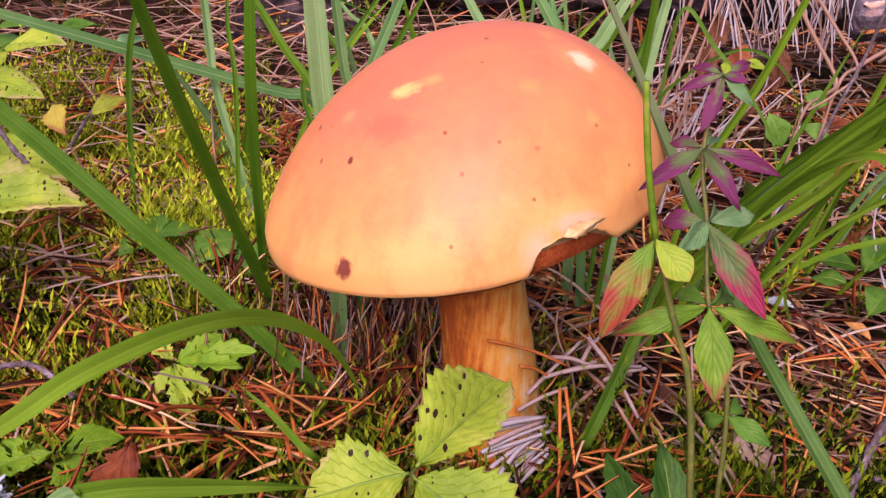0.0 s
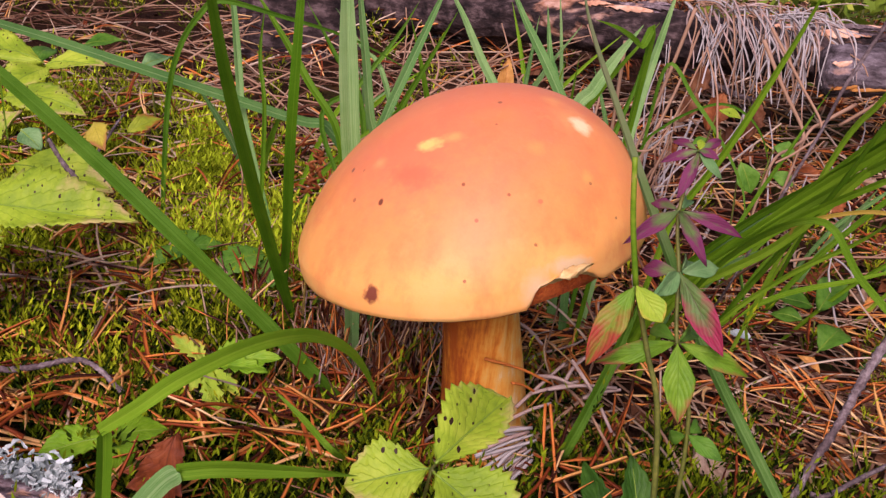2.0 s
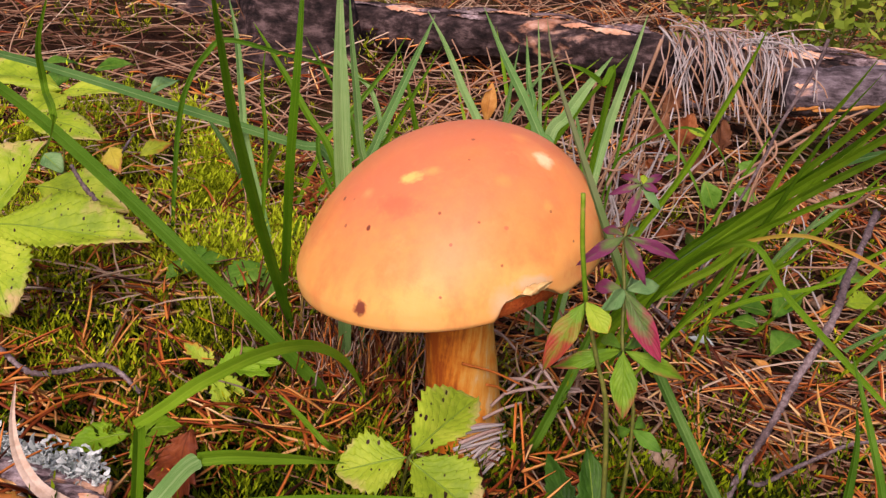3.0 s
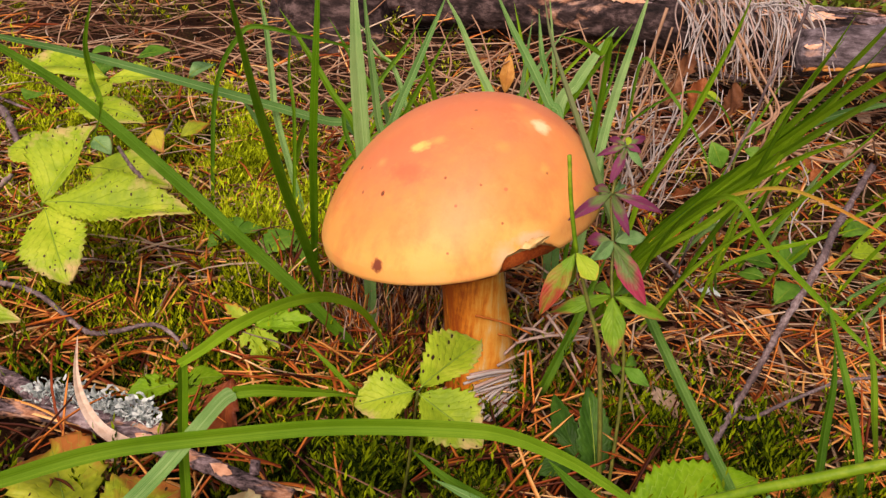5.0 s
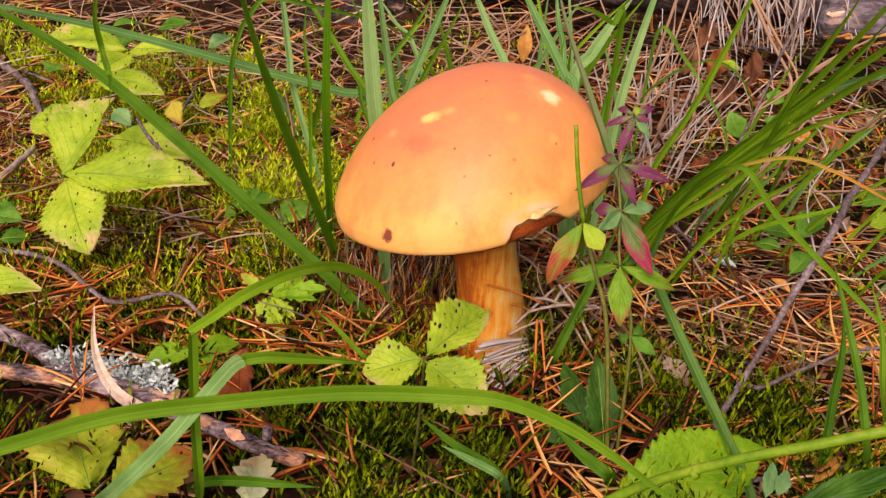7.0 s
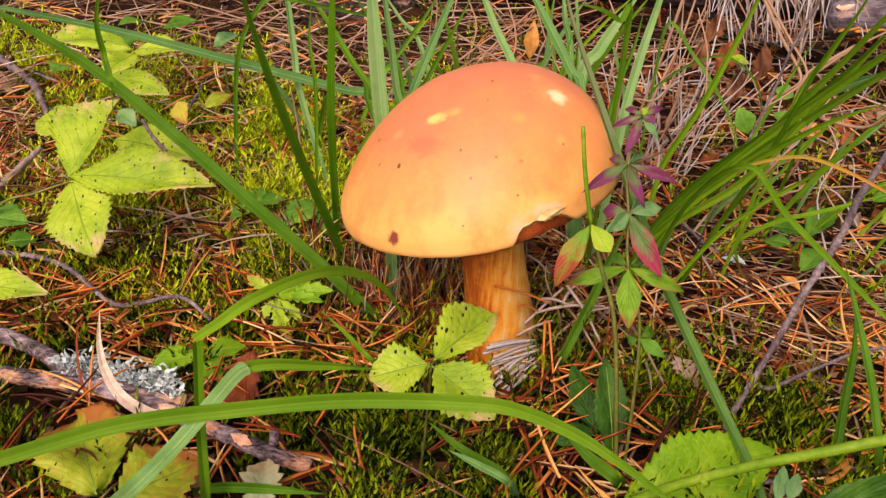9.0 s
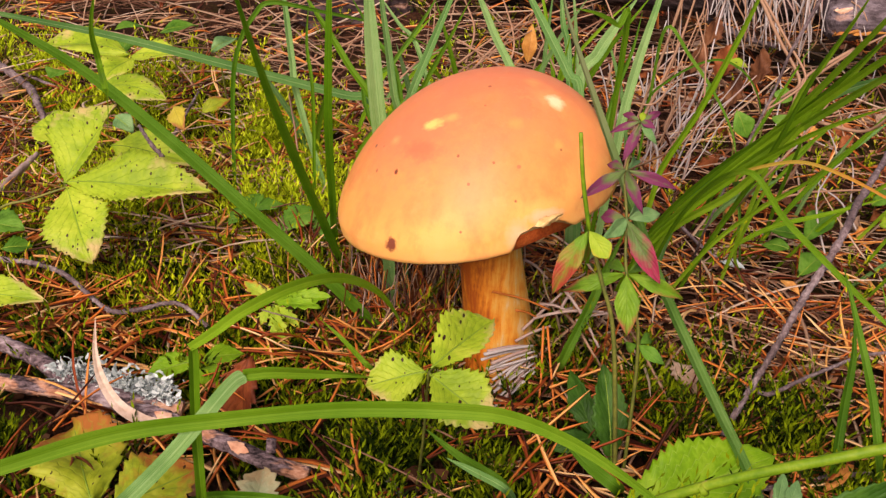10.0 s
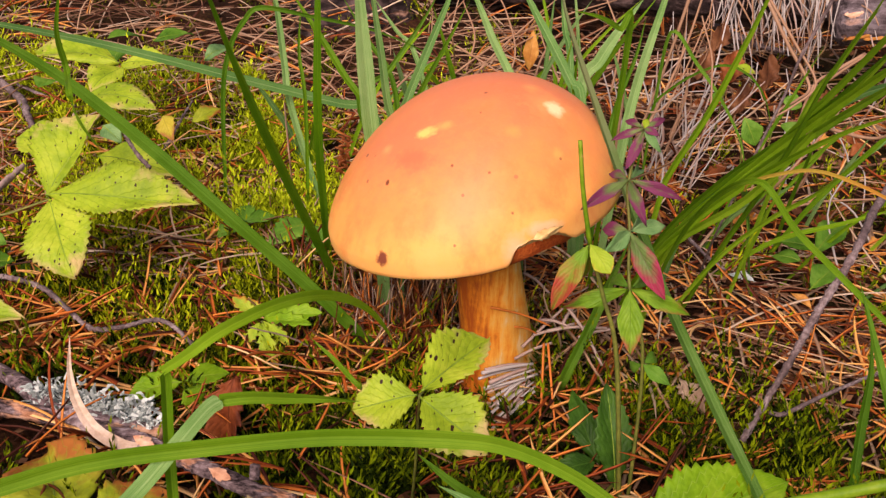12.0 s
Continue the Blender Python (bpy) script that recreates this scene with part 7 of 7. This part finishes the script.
twig([(-0.451, 0.641, 0.042), (-0.372, 0.565, 0.042), (-0.343, 0.526, 0.040), (-0.332, 0.513, 0.032)], 0.0034, 0.0020, "grey twig at the edge of the moss", [([(-0.388, 0.594, 0.042), (-0.357, 0.577, 0.040), (-0.331, 0.576, 0.034)], 0.0015, 0.001)])
twig([(-0.282, 0.350, 0.042), (-0.288, 0.395, 0.042), (-0.292, 0.426, 0.042)], 0.0026, 0.0016, "pale grey twig under the bramble", bark=M_PALE_STALK)
twig([(-0.191, 0.360, 0.092), (-0.183, 0.355, 0.084), (-0.174, 0.350, 0.078)], 0.0010, 0.0012, "short dark twig stub under the bramble leaf")
twig([(-0.245, 0.537, 0.018), (-0.237, 0.539, 0.032), (-0.232, 0.544, 0.042), (-0.234, 0.572, 0.047)], 0.0014, 0.0008, "small grey twig standing in moss")
twig([(-0.196, 0.419, 0.012), (-0.174, 0.384, 0.014), (-0.154, 0.367, 0.014), (-0.135, 0.369, 0.016), (-0.117, 0.385, 0.014)], 0.0016, 0.0012, "dark lichen-specked twig sunk in moss")
twig([(-0.018, 0.189, 0.004), (-0.010, 0.179, 0.004), (-0.003, 0.169, 0.004)], 0.0015, 0.0012, "short grey twig end")
twig([(-0.027, 0.229, 0.004), (-0.031, 0.213, 0.004), (-0.036, 0.202, 0.002)], 0.0016, 0.001, "short grey twig in the litter")
twig([(0.143, 0.207, 0.006), (0.160, 0.212, 0.008), (0.179, 0.220, 0.008), (0.196, 0.228, 0.006)], 0.0014, 0.001, "grey twig behind the green leaf")
twig([(0.135, 0.481, 0.010), (0.144, 0.447, 0.012), (0.154, 0.432, 0.010)], 0.0012, 0.001, "dark twig among straw")
twig([(0.176, 0.777, 0.090), (0.191, 0.740, 0.090), (0.209, 0.730, 0.085), (0.232, 0.734, 0.080)], 0.003, 0.002, "pale knotted root below the log")


def build_branch():
    br = thing("branch", (-0.114, 0.215, 0.004), "fallen branch with peeling bark and a tuft of grey lichen", "branch")
    main = [(-0.2080, 0.1950, 0.0270), (-0.1890, 0.1930, 0.0280), (-0.1580, 0.1900, 0.0290), (-0.1380, 0.1850, 0.0300), (-0.1130, 0.1780, 0.0310), (-0.0980, 0.1720, 0.0310), (-0.0790, 0.1640, 0.0320), (-0.0610, 0.1570, 0.0310), (-0.0430, 0.1550, 0.0280)]
    tube("stick", main, 0.0037, 0.0033, M_BRANCH, br, sides=14, rough=0.12, per=12)
    tube("side_branch", [(-0.2191, 0.2286, 0.0267), (-0.1940, 0.2199, 0.0267), (-0.1737, 0.2064, 0.0286), (-0.1495, 0.1910, 0.0305), (-0.1273, 0.1861, 0.0305), (-0.1061, 0.1881, 0.0276)], 0.0036, 0.0042, M_BRANCH, br, sides=12, rough=0.12, per=8)
    tube("stub", [(-0.0590, 0.1590, 0.0340), (-0.0590, 0.1610, 0.0390)], 0.0022, 0.0018, M_BRANCH, br, sides=8, rough=0.15)
    for k, (a, b) in enumerate((((-0.1130, 0.1750, 0.0350), (-0.1020, 0.1700, 0.0350)), ((-0.0770, 0.1600, 0.0360), (-0.0670, 0.1560, 0.0350)))):
        leaf_mesh("bare_patch", a, b, 0.0050, M_FLESHWOOD, br, "peeled orange wood", up=(0, -0.8, 1), fold=-0.5, droop=0.03, teeth=3, tooth=0.2, seed=k)
    rnd = random.Random(5)
    lich = []
    a, b = Vector((-0.1679, 0.2016, 0.0305)), Vector((-0.1099, 0.1890, 0.0305))
    for k in range(720):
        f = rnd.random()
        q = a.lerp(b, f) + Vector((rnd.gauss(0, 0.002), rnd.gauss(0, 0.0035), 0.001 + abs(rnd.gauss(0, 0.0025)) * (0.6 + f)))
        d = Vector((rnd.gauss(0, 1), rnd.gauss(-0.4, 1), abs(rnd.gauss(0.7, 0.6)))).normalized()
        s = d.cross(Vector((rnd.gauss(0, 1), rnd.gauss(0, 1), rnd.gauss(0, 1)))).normalized()
        ln, w = rnd.uniform(0.0012, 0.0030), rnd.uniform(0.0003, 0.0010)
        lich.append((q - s * w * 0.4, q + s * w * 0.4, q + d * ln + s * w, q + d * ln - s * w))
        e = q + d * ln
        d2 = (d + s * rnd.choice((-1, 1)) * 0.8 + Vector((0, 0, -0.3))).normalized()
        lich.append((e - s * w, e + s * w, e + d2 * ln * 0.6 + s * w * 0.6, e + d2 * ln * 0.6 - s * w * 0.6))
    verts = [v for q4 in lich for v in q4] + [v - Vector((0, 0.0002, 0.0004)) for q4 in lich for v in q4]
    m = len(lich) * 4
    faces = []
    for k in range(len(lich)):
        i = k * 4
        faces += [(i, i + 1, i + 2, i + 3), (m + i + 3, m + i + 2, m + i + 1, m + i)]
        faces += [(i + e, m + i + e, m + i + (e + 1) % 4, i + (e + 1) % 4) for e in range(4)]
    solid("lichen", verts, faces, M_LICHEN, br, "bushy pale grey lichen", smooth=False)


build_branch()
tagged(blade_mesh("bark_strip", [(-0.1080, 0.1755, 0.0300), (-0.1167, 0.1707, 0.0339), (-0.1249, 0.1687, 0.0411), (-0.1312, 0.1697, 0.0518), (-0.1331, 0.1707, 0.0643), (-0.1317, 0.1716, 0.0798)], 0.0052, M_PALE_STRIP, None, 20, fold=0.3, taper=0.25, base=0.35), "curled pale strip of bark on the branch", "bark strip")


def build_bud():
    bud = thing("dry_catkin", (-0.062, 0.325, 0.0), "small shrivelled pinkish brown catkin", "catkin")
    tube("stalk", [(-0.062, 0.325, -0.004), (-0.062, 0.325, 0.06), (-0.063, 0.325, 0.093)], 0.0006, 0.0005, M_STEM_RED, bud, sides=5)
    rnd = random.Random(9)
    for k in range(9):
        p = Vector((-0.062, 0.325, 0.095)).lerp(Vector((-0.059, 0.325, 0.111)), k / 8)
        for s in range(2):
            q = p + Vector((rnd.uniform(-0.003, 0.003), rnd.uniform(-0.002, 0.002), 0))
            tube("scale", [q, q + Vector((rnd.uniform(-0.002, 0.002), -0.001, 0.002)), q + Vector((rnd.uniform(-0.003, 0.003), -0.002, 0.0035))], 0.0010, 0.0004, M_DEAD, bud, sides=6, per=2)


build_bud()
